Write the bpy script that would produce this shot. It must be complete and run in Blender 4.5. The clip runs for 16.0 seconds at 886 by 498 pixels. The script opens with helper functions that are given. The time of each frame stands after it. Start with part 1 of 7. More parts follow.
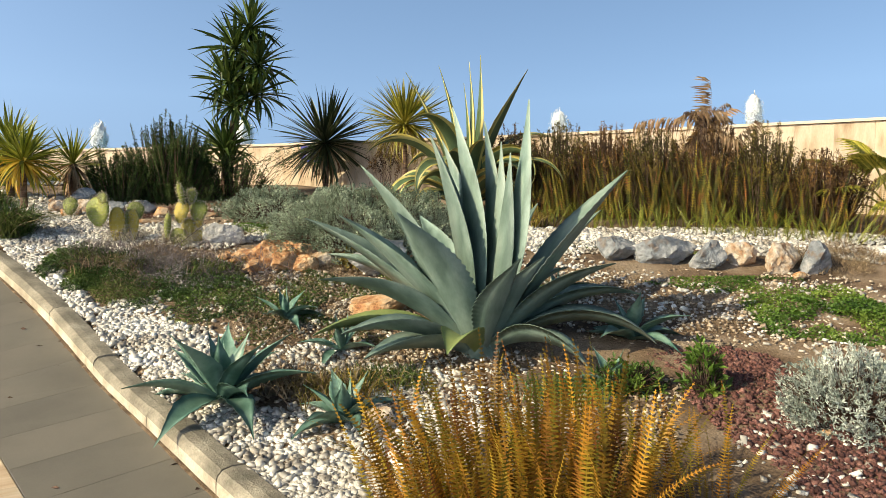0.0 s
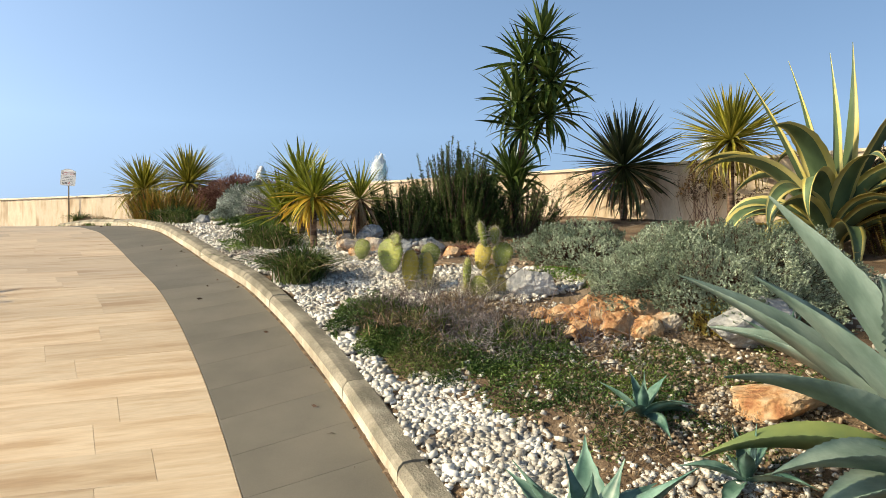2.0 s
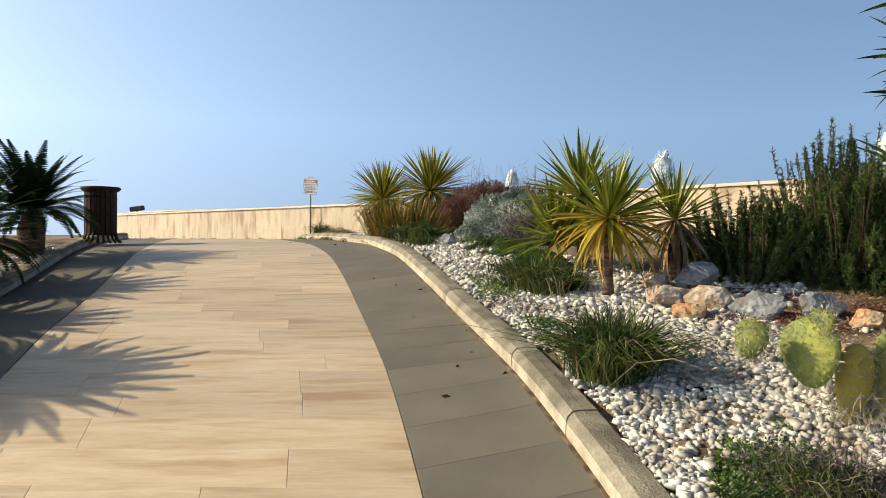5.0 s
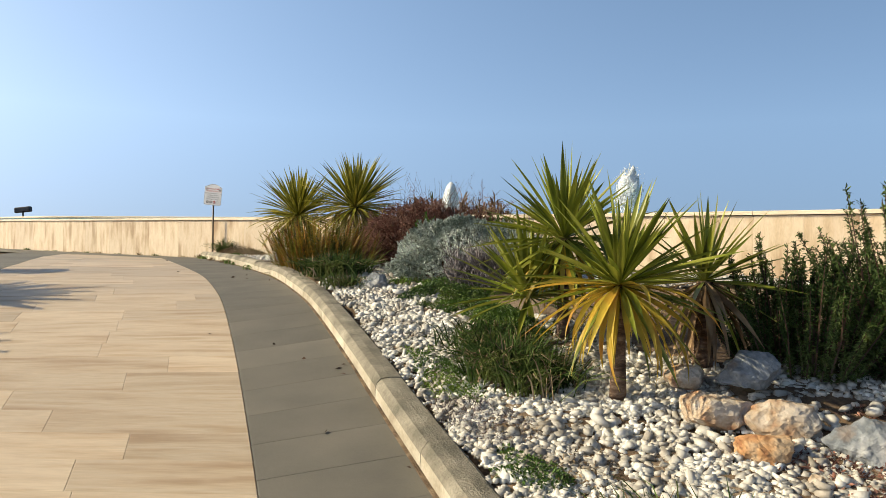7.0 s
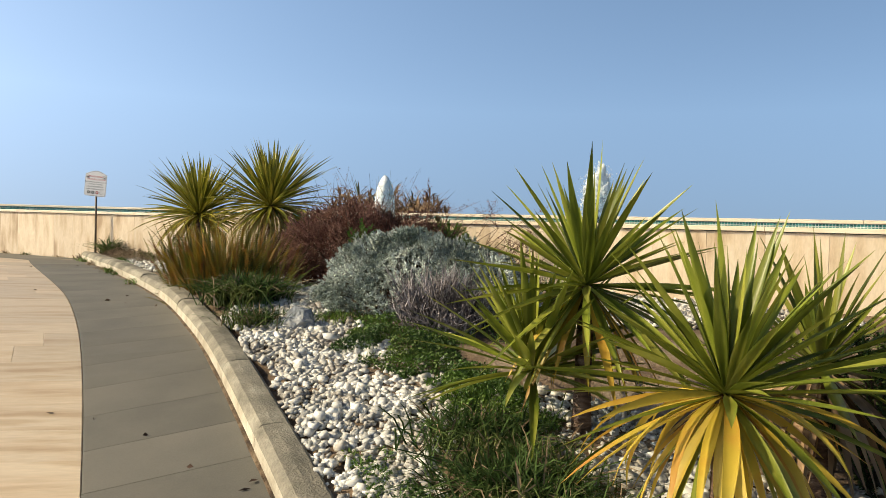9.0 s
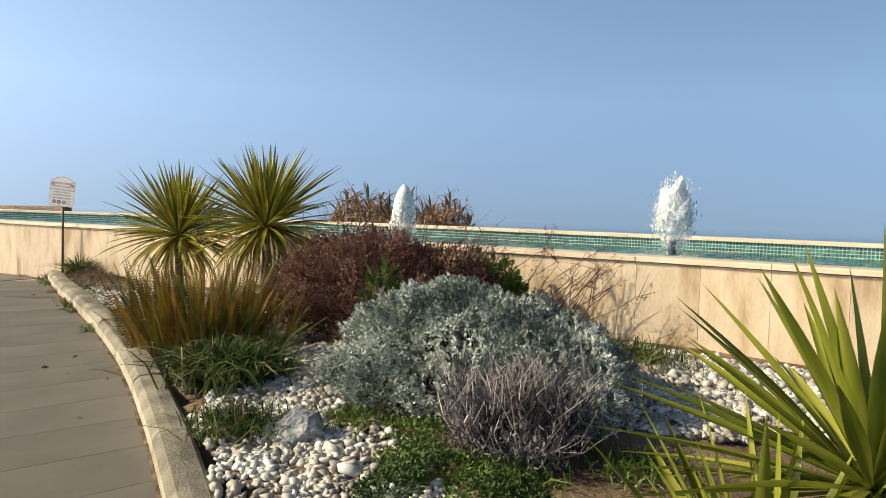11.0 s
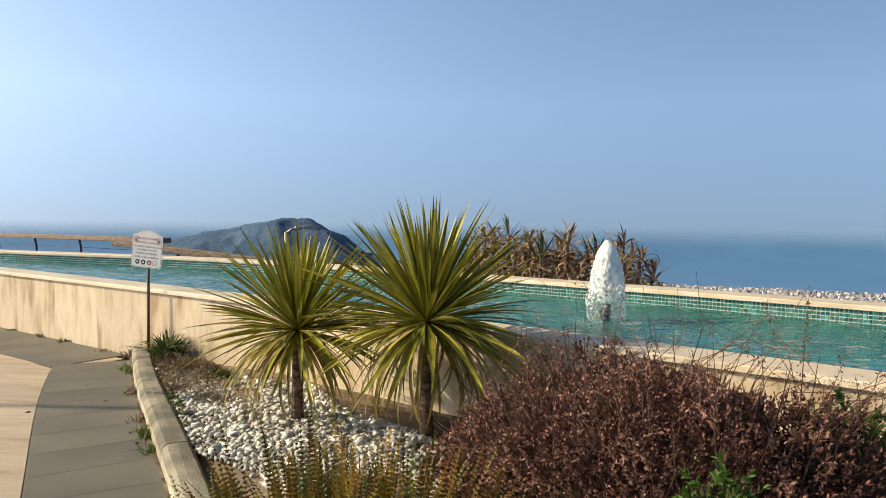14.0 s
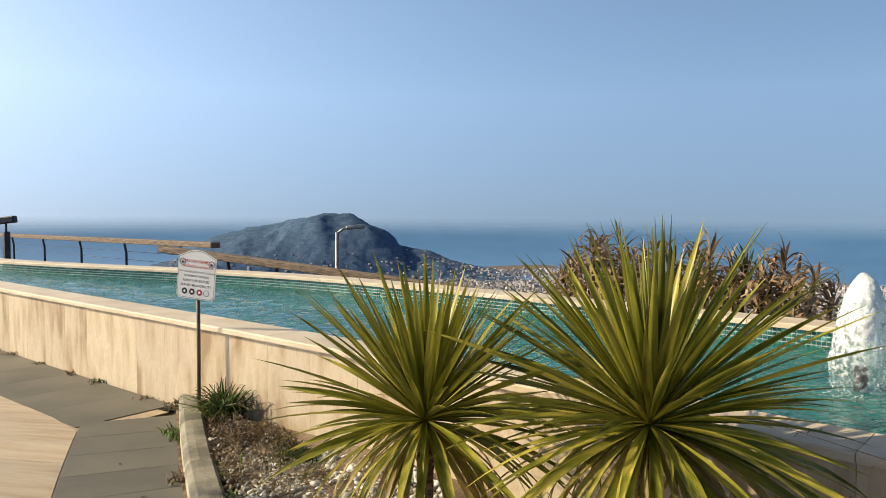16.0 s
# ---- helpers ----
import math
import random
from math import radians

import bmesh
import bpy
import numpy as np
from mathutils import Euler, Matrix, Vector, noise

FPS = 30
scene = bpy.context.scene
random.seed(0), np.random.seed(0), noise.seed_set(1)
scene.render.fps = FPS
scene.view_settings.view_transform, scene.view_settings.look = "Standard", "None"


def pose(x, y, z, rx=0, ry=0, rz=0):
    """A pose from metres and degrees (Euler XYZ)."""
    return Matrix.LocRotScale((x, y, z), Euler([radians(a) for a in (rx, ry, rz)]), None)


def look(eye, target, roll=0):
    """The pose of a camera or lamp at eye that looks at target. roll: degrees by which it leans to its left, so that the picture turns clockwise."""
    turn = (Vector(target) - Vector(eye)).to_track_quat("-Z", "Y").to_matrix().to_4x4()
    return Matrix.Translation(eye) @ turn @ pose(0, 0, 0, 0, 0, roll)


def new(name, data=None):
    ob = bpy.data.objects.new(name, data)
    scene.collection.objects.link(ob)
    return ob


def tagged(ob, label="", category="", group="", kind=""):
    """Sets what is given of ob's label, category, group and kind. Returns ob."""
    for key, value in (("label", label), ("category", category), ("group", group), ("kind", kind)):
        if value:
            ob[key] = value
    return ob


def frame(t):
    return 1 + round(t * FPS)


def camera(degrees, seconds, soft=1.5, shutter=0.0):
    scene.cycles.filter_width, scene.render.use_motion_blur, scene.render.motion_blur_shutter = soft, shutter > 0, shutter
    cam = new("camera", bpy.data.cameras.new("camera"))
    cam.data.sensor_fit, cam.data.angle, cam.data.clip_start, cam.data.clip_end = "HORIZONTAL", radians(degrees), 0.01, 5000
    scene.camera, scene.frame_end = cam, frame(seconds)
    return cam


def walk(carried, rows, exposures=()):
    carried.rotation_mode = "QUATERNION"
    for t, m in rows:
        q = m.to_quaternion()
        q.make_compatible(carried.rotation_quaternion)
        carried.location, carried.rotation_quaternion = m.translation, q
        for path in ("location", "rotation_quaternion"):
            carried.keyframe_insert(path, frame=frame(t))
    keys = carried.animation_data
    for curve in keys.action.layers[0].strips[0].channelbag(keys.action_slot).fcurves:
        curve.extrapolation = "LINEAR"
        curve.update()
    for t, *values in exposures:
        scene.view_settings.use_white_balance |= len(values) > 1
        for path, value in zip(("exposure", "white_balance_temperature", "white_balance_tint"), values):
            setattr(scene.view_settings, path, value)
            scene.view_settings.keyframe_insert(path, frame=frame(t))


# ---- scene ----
cam = camera(64.0, 16.0, soft=0.4)
METRES, EYE, TILT, LEAN, TURN = 14.0, 1.6, -2.5, 0.2, 0.0
ROWS = [
    (0.0, 0.0, 0.0, 0.0, -0.0, 0.0, -0.0),
    (0.5, -0.0159, 0.0233, 0.0054, 4.41, 0.85, -0.3),
    (1.0, -0.03, 0.0481, 0.0075, 9.36, 1.5, -0.5),
    (1.5, -0.046, 0.0744, 0.0121, 14.63, 1.81, -0.59),
    (2.0, -0.0653, 0.1019, 0.0159, 19.75, 1.87, -0.81),
    (2.5, -0.0824, 0.1288, 0.019, 24.03, 1.83, -1.12),
    (3.0, -0.0984, 0.1554, 0.0256, 28.12, 1.71, -1.45),
    (3.5, -0.1209, 0.1803, 0.0317, 32.29, 1.59, -1.86),
    (4.0, -0.1452, 0.2038, 0.0347, 38.56, 1.23, -2.08),
    (6.5, -0.2526, 0.3266, 0.0718, 36.25, 1.67, -2.49),
    (7.0, -0.2731, 0.3518, 0.078, 32.37, 1.48, -2.56),
    (7.5, -0.2921, 0.374, 0.0855, 29.23, 1.16, -2.67),
    (8.0, -0.3139, 0.3938, 0.0922, 27.1, 0.89, -2.97),
    (8.5, -0.3301, 0.4148, 0.0958, 25.77, 0.69, -3.0),
    (11.0, -0.4141, 0.5257, 0.1288, 25.88, -0.54, -3.07),
    (11.5, -0.4327, 0.5464, 0.1336, 27.21, -0.74, -3.12),
    (12.0, -0.4533, 0.5681, 0.1426, 28.65, -0.8, -3.08),
    (12.5, -0.4783, 0.5862, 0.1474, 30.06, -0.65, -3.02),
    (13.0, -0.5002, 0.6048, 0.1521, 31.22, -0.49, -2.85),
    (13.5, -0.5239, 0.6255, 0.1614, 32.15, -0.42, -2.55),
    (14.0, -0.5515, 0.6421, 0.1668, 33.15, -0.37, -2.32),
    (14.5, -0.5772, 0.6621, 0.1698, 34.11, -0.37, -2.3),
    (15.0, -0.6017, 0.6815, 0.1759, 35.08, -0.43, -2.25),
    (15.5, -0.631, 0.6963, 0.1791, 35.85, -0.67, -2.21),
    (16.0, -0.658, 0.7122, 0.1803, 36.43, -0.95, -2.07),
]
walk(cam, [(t, pose(0, 0, EYE, TILT, LEAN, TURN) @ pose(METRES * x, METRES * y, METRES * z, 90 + pitch, roll, yaw)) for t, x, y, z, yaw, pitch, roll in ROWS],
     [(0.0, 0.26), (3.0, 0.24), (4.5, 0.05), (12.0, 0.08), (16.0, 0.02)])

# ---- light ----
SUN_AZ, SUN_EL = math.atan2(-0.515, -0.857), radians(31)
to_sun = Vector((math.cos(SUN_AZ) * math.cos(SUN_EL), math.sin(SUN_AZ) * math.cos(SUN_EL), math.sin(SUN_EL)))
world = bpy.data.worlds.new("world")
scene.world = world
world.use_nodes = True
wn = world.node_tree
sky = wn.nodes.new("ShaderNodeTexSky")
sky.sky_type = "NISHITA"
sky.sun_disc = False
sky.sun_elevation = SUN_EL
sky.sun_rotation = math.pi / 2 - SUN_AZ
sky.altitude = 250
sky.air_density, sky.dust_density, sky.ozone_density = 1.05, 3.0, 2.0
tcw = wn.nodes.new("ShaderNodeTexCoord")
lift = wn.nodes.new("ShaderNodeVectorMath")
lift.operation = "ADD"
lift.inputs[1].default_value = (0, 0, 0.14)
wn.links.new(tcw.outputs["Generated"], lift.inputs[0])
wn.links.new(lift.outputs[0], sky.inputs["Vector"])
# sea haze: low sky paler than the unseen zenith, dimmed to deepen the shadows
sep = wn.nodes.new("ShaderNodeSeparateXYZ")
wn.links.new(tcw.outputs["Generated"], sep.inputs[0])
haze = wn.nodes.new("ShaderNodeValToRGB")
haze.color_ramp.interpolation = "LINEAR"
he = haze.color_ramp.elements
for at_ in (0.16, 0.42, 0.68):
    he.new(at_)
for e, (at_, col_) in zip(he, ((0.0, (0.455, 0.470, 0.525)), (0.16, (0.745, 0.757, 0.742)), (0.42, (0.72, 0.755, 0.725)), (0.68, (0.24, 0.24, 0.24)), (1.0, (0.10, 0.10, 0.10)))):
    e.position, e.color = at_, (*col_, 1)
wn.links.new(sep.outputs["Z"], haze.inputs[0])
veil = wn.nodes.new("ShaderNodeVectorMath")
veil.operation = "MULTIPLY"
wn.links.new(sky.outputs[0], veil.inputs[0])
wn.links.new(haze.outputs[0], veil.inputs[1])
# and the haze is brighter on the sun's side
side = wn.nodes.new("ShaderNodeVectorMath")
side.operation = "DOT_PRODUCT"
side.inputs[1].default_value = (math.cos(SUN_AZ), math.sin(SUN_AZ), 0)
wn.links.new(tcw.outputs["Generated"], side.inputs[0])
glow = wn.nodes.new("ShaderNodeMapRange")
glow.interpolation_type = "SMOOTHSTEP"
glow.inputs["From Min"].default_value, glow.inputs["From Max"].default_value = -1.0, 0.4
glow.inputs["To Min"].default_value, glow.inputs["To Max"].default_value = 0.87, 1.12
wn.links.new(side.outputs["Value"], glow.inputs["Value"])
sunny = wn.nodes.new("ShaderNodeVectorMath")
sunny.operation = "SCALE"
wn.links.new(veil.outputs[0], sunny.inputs[0])
wn.links.new(glow.outputs[0], sunny.inputs["Scale"])
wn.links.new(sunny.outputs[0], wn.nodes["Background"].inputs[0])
wn.nodes["Background"].inputs[1].default_value = 0.262
sun = new("sun", bpy.data.lights.new("sun", "SUN"))
sun.data.energy, sun.data.angle, sun.data.color = 5.0, radians(0.6), (1.0, 0.845, 0.56)
sun.matrix_world = look((0, 0, 30), (-to_sun.x, -to_sun.y, 30 - to_sun.z))

# ---- materials ----
def mat(name, cols, rough=0.8, scale=8.0, detail=6.0, bump=0.0, bump_scale=60.0, metal=0.0, spread=(0.35, 0.65), rand=0.0, island=0.0,
        stretch=None, fine=0.0, fine_scale=120.0, trans=0.0, space="Object", spec=0.5):
    """Noise-mixed colours of a surface with relief; rand: value shift from piece to piece, island: from loose bit to loose bit, fine: grain."""
    m = bpy.data.materials.new(name)
    m.use_nodes = True
    nt = m.node_tree
    bsdf = nt.nodes["Principled BSDF"]
    tc = nt.nodes.new("ShaderNodeTexCoord")
    vec = tc.outputs[space]
    if rand:
        oi = nt.nodes.new("ShaderNodeObjectInfo")
        shift = nt.nodes.new("ShaderNodeVectorMath")
        shift.operation = "MULTIPLY_ADD"
        nt.links.new(oi.outputs["Random"], shift.inputs[0])
        shift.inputs[1].default_value = (37, 53, 29)
        nt.links.new(vec, shift.inputs[2])
        vec = shift.outputs[0]
    if stretch:
        mp = nt.nodes.new("ShaderNodeMapping")
        mp.inputs["Scale"].default_value = stretch
        nt.links.new(vec, mp.inputs["Vector"])
        vec = mp.outputs[0]
    n = nt.nodes.new("ShaderNodeTexNoise")
    n.inputs["Scale"].default_value, n.inputs["Detail"].default_value = scale, detail
    nt.links.new(vec, n.inputs["Vector"])
    ramp = nt.nodes.new("ShaderNodeValToRGB")
    el = ramp.color_ramp.elements
    while len(el) < len(cols):
        el.new(0.5)
    for i, c in enumerate(cols):
        el[i].position = spread[0] + (spread[1] - spread[0]) * i / max(1, len(cols) - 1)
        el[i].color = (*c, 1)
    nt.links.new(n.outputs["Fac"], ramp.inputs[0])
    col = ramp.outputs[0]

    def scaled(col, src, amount):
        mr = nt.nodes.new("ShaderNodeMapRange")
        mr.inputs["To Min"].default_value, mr.inputs["To Max"].default_value = 1 - amount, 1 + amount
        nt.links.new(src, mr.inputs["Value"])
        mx = nt.nodes.new("ShaderNodeVectorMath")
        mx.operation = "SCALE"
        nt.links.new(col, mx.inputs[0])
        nt.links.new(mr.outputs[0], mx.inputs["Scale"])
        return mx.outputs[0]

    if rand:
        col = scaled(col, oi.outputs["Random"], rand)
    if island:
        ge = nt.nodes.new("ShaderNodeNewGeometry")
        col = scaled(col, ge.outputs["Random Per Island"], island)
    if fine:
        fn = nt.nodes.new("ShaderNodeTexNoise")
        fn.inputs["Scale"].default_value, fn.inputs["Detail"].default_value = fine_scale, 4
        nt.links.new(vec, fn.inputs["Vector"])
        col = scaled(col, fn.outputs["Fac"], fine)
    nt.links.new(col, bsdf.inputs["Base Color"])
    bsdf.inputs["Roughness"].default_value, bsdf.inputs["Metallic"].default_value = rough, metal
    bsdf.inputs["Specular IOR Level"].default_value = spec
    if bump:
        bn = nt.nodes.new("ShaderNodeTexNoise")
        bn.inputs["Scale"].default_value, bn.inputs["Detail"].default_value = bump_scale, 5
        nt.links.new(vec, bn.inputs["Vector"])
        b = nt.nodes.new("ShaderNodeBump")
        b.inputs["Strength"].default_value, b.inputs["Distance"].default_value = bump, 0.02
        nt.links.new(bn.outputs["Fac"], b.inputs["Height"])
        nt.links.new(b.outputs[0], bsdf.inputs["Normal"])
    if trans:
        tr = nt.nodes.new("ShaderNodeBsdfTranslucent")
        nt.links.new(col, tr.inputs["Color"])
        mx = nt.nodes.new("ShaderNodeMixShader")
        mx.inputs[0].default_value = trans
        nt.links.new(bsdf.outputs[0], mx.inputs[1])
        nt.links.new(tr.outputs[0], mx.inputs[2])
        nt.links.new(mx.outputs[0], nt.nodes["Material Output"].inputs["Surface"])
    return m


M_soil = mat("soil", [(0.075, 0.048, 0.03), (0.17, 0.115, 0.07), (0.26, 0.20, 0.14)], 0.95, 2.5, bump=0.8, bump_scale=40, fine=0.5, fine_scale=70)
M_grey = mat("grey_paving", [(0.115, 0.108, 0.09), (0.14, 0.131, 0.108), (0.165, 0.152, 0.125)], 0.75, 1.6, rand=0.07, bump=0.1, bump_scale=180, fine=0.2, fine_scale=160)
M_trav = mat("travertine_paving", [(0.40, 0.285, 0.175), (0.50, 0.39, 0.265), (0.555, 0.455, 0.33), (0.46, 0.345, 0.22)], 0.55, 1.6, rand=0.15, stretch=(0.7, 5.0, 1), bump=0.06, bump_scale=90, fine=0.16, fine_scale=14, spread=(0.32, 0.70))
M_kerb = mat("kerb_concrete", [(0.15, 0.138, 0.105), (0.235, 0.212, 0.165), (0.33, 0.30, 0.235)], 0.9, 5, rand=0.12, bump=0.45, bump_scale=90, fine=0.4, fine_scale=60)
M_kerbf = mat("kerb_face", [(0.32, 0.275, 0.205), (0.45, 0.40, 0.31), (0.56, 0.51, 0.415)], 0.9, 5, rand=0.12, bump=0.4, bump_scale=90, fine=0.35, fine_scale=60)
M_kerbj = mat("kerb_joint_mortar", [(0.20, 0.13, 0.07), (0.33, 0.23, 0.14)], 0.95, 9, bump=0.4, fine=0.3)
M_dirt = mat("dirt_in_the_gutter", [(0.05, 0.032, 0.018), (0.13, 0.085, 0.05), (0.22, 0.16, 0.10)], 0.95, 12, bump=0.8, bump_scale=80, fine=0.4)
M_wall = mat("travertine_cladding", [(0.36, 0.25, 0.15), (0.54, 0.42, 0.28), (0.64, 0.53, 0.39), (0.56, 0.44, 0.30)], 0.65, 1.3, rand=0.08, stretch=(4.5, 4.5, 1.2), bump=0.1, bump_scale=40, fine=0.2, fine_scale=20, spread=(0.32, 0.70))
M_cope = mat("coping_stone", [(0.62, 0.50, 0.36), (0.74, 0.63, 0.48)], 0.55, 3, rand=0.06, bump=0.08, bump_scale=60, fine=0.1)
M_mortar = mat("paving_mortar", [(0.42, 0.32, 0.215), (0.48, 0.375, 0.265)], 0.95, 10)
M_joint = mat("joint_mortar", [(0.38, 0.29, 0.20), (0.48, 0.38, 0.27)], 0.95, 10)
M_pebble = mat("white_pebbles", [(0.30, 0.27, 0.23), (0.54, 0.52, 0.475), (0.70, 0.69, 0.655)], 0.6, 5, island=0.30, fine=0.08)
M_mosaic = mat("green_mosaic", [(0.020, 0.10, 0.085), (0.04, 0.18, 0.15), (0.09, 0.28, 0.24)], 0.2, 18, island=0.45)
M_grout = mat("mosaic_grout", [(0.68, 0.66, 0.60), (0.78, 0.76, 0.70)], 0.85, 20)
M_pool = mat("pool_floor", [(0.02, 0.17, 0.15), (0.04, 0.25, 0.22)], 0.3, 12)

# ---- building helpers ----
rng = np.random.default_rng(7)


def mesh(name, verts, faces, material, smooth=False):
    me = bpy.data.meshes.new(name)
    me.from_pydata([tuple(v) for v in verts], [], [tuple(f) for f in faces])
    me.materials.append(material)
    if smooth:
        me.polygons.foreach_set("use_smooth", [True] * len(me.polygons))
    me.update()
    return me


def bulk(name, verts, faces, material, smooth=True):
    """A large mesh from an array of vertices and an array of equal-sided faces."""
    me = bpy.data.meshes.new(name)
    verts, faces = np.asarray(verts, np.float32), np.asarray(faces, np.int32)
    k = faces.shape[1]
    me.vertices.add(len(verts))
    me.vertices.foreach_set("co", verts.ravel())
    me.loops.add(faces.size)
    me.loops.foreach_set("vertex_index", faces.ravel())
    me.polygons.add(len(faces))
    me.polygons.foreach_set("loop_start", np.arange(0, faces.size, k, dtype=np.int32))
    me.polygons.foreach_set("use_smooth", np.full(len(faces), smooth))
    me.update(calc_edges=True)
    me.validate()
    me.materials.append(material)
    return me


def scatter(tv, tf, mats, locs):
    """Copies of a small template (vertices, faces) under matrices (N, 3, 3) and places (N, 3), as arrays for bulk()."""
    tv, tf = np.asarray(tv, float), np.asarray(tf, int)
    v = np.einsum("nij,kj->nki", mats, tv) + locs[:, None, :]
    f = tf[None] + (np.arange(len(locs)) * len(tv))[:, None, None]
    return v.reshape(-1, 3), f.reshape(-1, tf.shape[1])


def frames(dirs, rolls=None):
    """Rotation matrices whose y axis follows dirs, turned about it by rolls."""
    d = dirs / np.linalg.norm(dirs, axis=1, keepdims=True)
    up = np.where(np.abs(d[:, 2:3]) > 0.97, np.array([[1.0, 0, 0]]), np.array([[0, 0, 1.0]]))
    x = np.cross(d, up)
    x /= np.linalg.norm(x, axis=1, keepdims=True)
    z = np.cross(x, d)
    if rolls is not None:
        c, s = np.cos(rolls)[:, None], np.sin(rolls)[:, None]
        x, z = c * x + s * z, c * z - s * x
    return np.stack([x, d, z], axis=2)


def obj(name, me, parent=None, m=None, label=""):
    ob = new(name, me)
    if m is not None:
        ob.matrix_world = m
    if parent is not None:
        ob.parent = parent
    return tagged(ob, label)


def thing(name, at, label, category, group="", rz=0.0, size=1.0):
    ob = new(name)
    ob.empty_display_size = 0.05
    ob.location, ob.rotation_euler, ob.scale = at, (0, 0, rz), (size, size, size)
    return tagged(ob, label, category, group)


def box(sx, sy, sz, bevel=0.0, seg=1, mid=(0, 0, 0)):
    bm = bmesh.new()
    bmesh.ops.create_cube(bm, size=1.0)
    bmesh.ops.scale(bm, vec=(sx, sy, sz), verts=bm.verts)
    if bevel:
        bmesh.ops.bevel(bm, geom=bm.edges[:], offset=bevel, segments=seg, affect="EDGES", profile=0.6)
    bmesh.ops.translate(bm, vec=mid, verts=bm.verts)
    return bm


def done(bm, name, material, smooth=False):
    me = bpy.data.meshes.new(name)
    bm.to_mesh(me)
    bm.free()
    me.materials.append(material)
    if smooth:
        me.polygons.foreach_set("use_smooth", [True] * len(me.polygons))
    return me


def part(name, bm, material, parent, label="", at=(0, 0, 0), rot=(0, 0, 0), smooth=False):
    ob = new(name, done(bm, name, material, smooth))
    ob.location, ob.rotation_euler, ob.parent = at, rot, parent
    return tagged(ob, label)


def tube(points, radii, sides=8, cap=True):
    """Vertices and faces of a tube through points."""
    pts = [Vector(p) for p in points]
    vs, fs = [], []
    for i, p in enumerate(pts):
        d = (pts[min(i + 1, len(pts) - 1)] - pts[max(i - 1, 0)]).normalized()
        side = d.cross(Vector((0, 0, 1)) if abs(d.z) < 0.95 else Vector((1, 0, 0))).normalized()
        up = side.cross(d)
        r = radii[i] if hasattr(radii, "__len__") else radii
        for k in range(sides):
            a = 2 * math.pi * k / sides
            vs.append(p + (side * math.cos(a) + up * math.sin(a)) * r)
    for i in range(len(pts) - 1):
        for k in range(sides):
            a, b = i * sides + k, i * sides + (k + 1) % sides
            fs.append((a, b, b + sides, a + sides))
    if cap:
        fs.append(tuple(range(sides))[::-1])
        fs.append(tuple(range((len(pts) - 1) * sides, len(pts) * sides)))
    return vs, fs


# ---- the lie of the land ----
RISE_Q = [-30, 0, 2, 3.5, 5, 6, 7, 8, 9.3, 10.3, 11.5, 12.8, 15, 17, 30]
RISE_Z = [-1.502, -0.003, 0.117, 0.266, 0.522, 0.842, 1.125, 1.359, 1.544, 1.725, 1.942, 2.062, 2.143, 2.135, 2.205]
# smoothed slope profile
_q = np.linspace(-30, 30, 1201)
_z = np.interp(_q, RISE_Q, RISE_Z)
_k = np.hanning(21)
_z = np.convolve(np.pad(_z, 10, mode="edge"), _k / _k.sum(), mode="valid")


def slope(x, y):
    m = (x - np.sqrt(x * x + 0.2)) / 2
    return np.interp(y - 0.25 * m, _q, _z)


def kerb_y(x):
    return np.polyval((-3.9833, -0.6296, 8.1737, 0.9313, -4.7765, -0.5603, -1.0701, -7.2810, 7.9033), (np.clip(x, -15.3, 3.2) + 6) / 9) - 0.9 * (np.asarray(x, float) - np.clip(x, -15.3, 3.2))


def wall_y(x):
    return np.polyval((-0.0065, -0.0134, 0.1325, -0.1578, -1.1181, -1.5492, 12.7556), (np.asarray(x, float) + 7) / 10)


def ease(u):
    u = np.clip(u, 0, 1)
    return u * u * (3 - 2 * u)


def bed(x, y):
    """Height of the planted ground."""
    d = (y - kerb_y(np.clip(x, -16, 2))) * 0.75
    return slope(x, y) + 0.08 * ease((d - 0.06) / 0.12) + 0.03 * ease((d - 0.3) / 1.2)


def bedz(x, y):
    return float(bed(np.array(float(x)), np.array(float(y))))


def arc(fn, x0, x1, n):
    """Points at even steps along the curve y = fn(x), with unit tangents."""
    xs = np.linspace(x0, x1, 2000)
    ys = fn(xs)
    s = np.concatenate([[0], np.cumsum(np.hypot(np.diff(xs), np.diff(ys)))])
    x = np.interp(np.linspace(0, s[-1], n), s, xs)
    y = fn(x)
    dx = np.sign(x1 - x0) * 1e-3
    tx, ty = np.full(n, dx), fn(x + dx) - y
    h = np.hypot(tx, ty)
    return x, y, tx / h, ty / h, s[-1]

# ---- ground, sea and distance ----
def spread_axis(a, b, step, far, ratio=1.35):
    """Even steps from a to b, then ever longer ones out to far on both sides."""
    mid = list(np.arange(a, b + step / 2, step))
    s, lo, hi = step, [a], [b]
    while hi[-1] < far:
        s *= ratio
        hi.append(hi[-1] + s)
        lo.append(lo[-1] - s)
    return np.array(lo[:0:-1] + mid + hi[1:])


def pool_width(x):
    return 0.75 + 1.6 * ease((np.asarray(x, float) + 22.5) / 8.0)


def left_edge(x):
    """Line along which the pale paving ends on the far side of the path."""
    return 5.48 - 0.756 * (np.asarray(x, float) + 7.94)


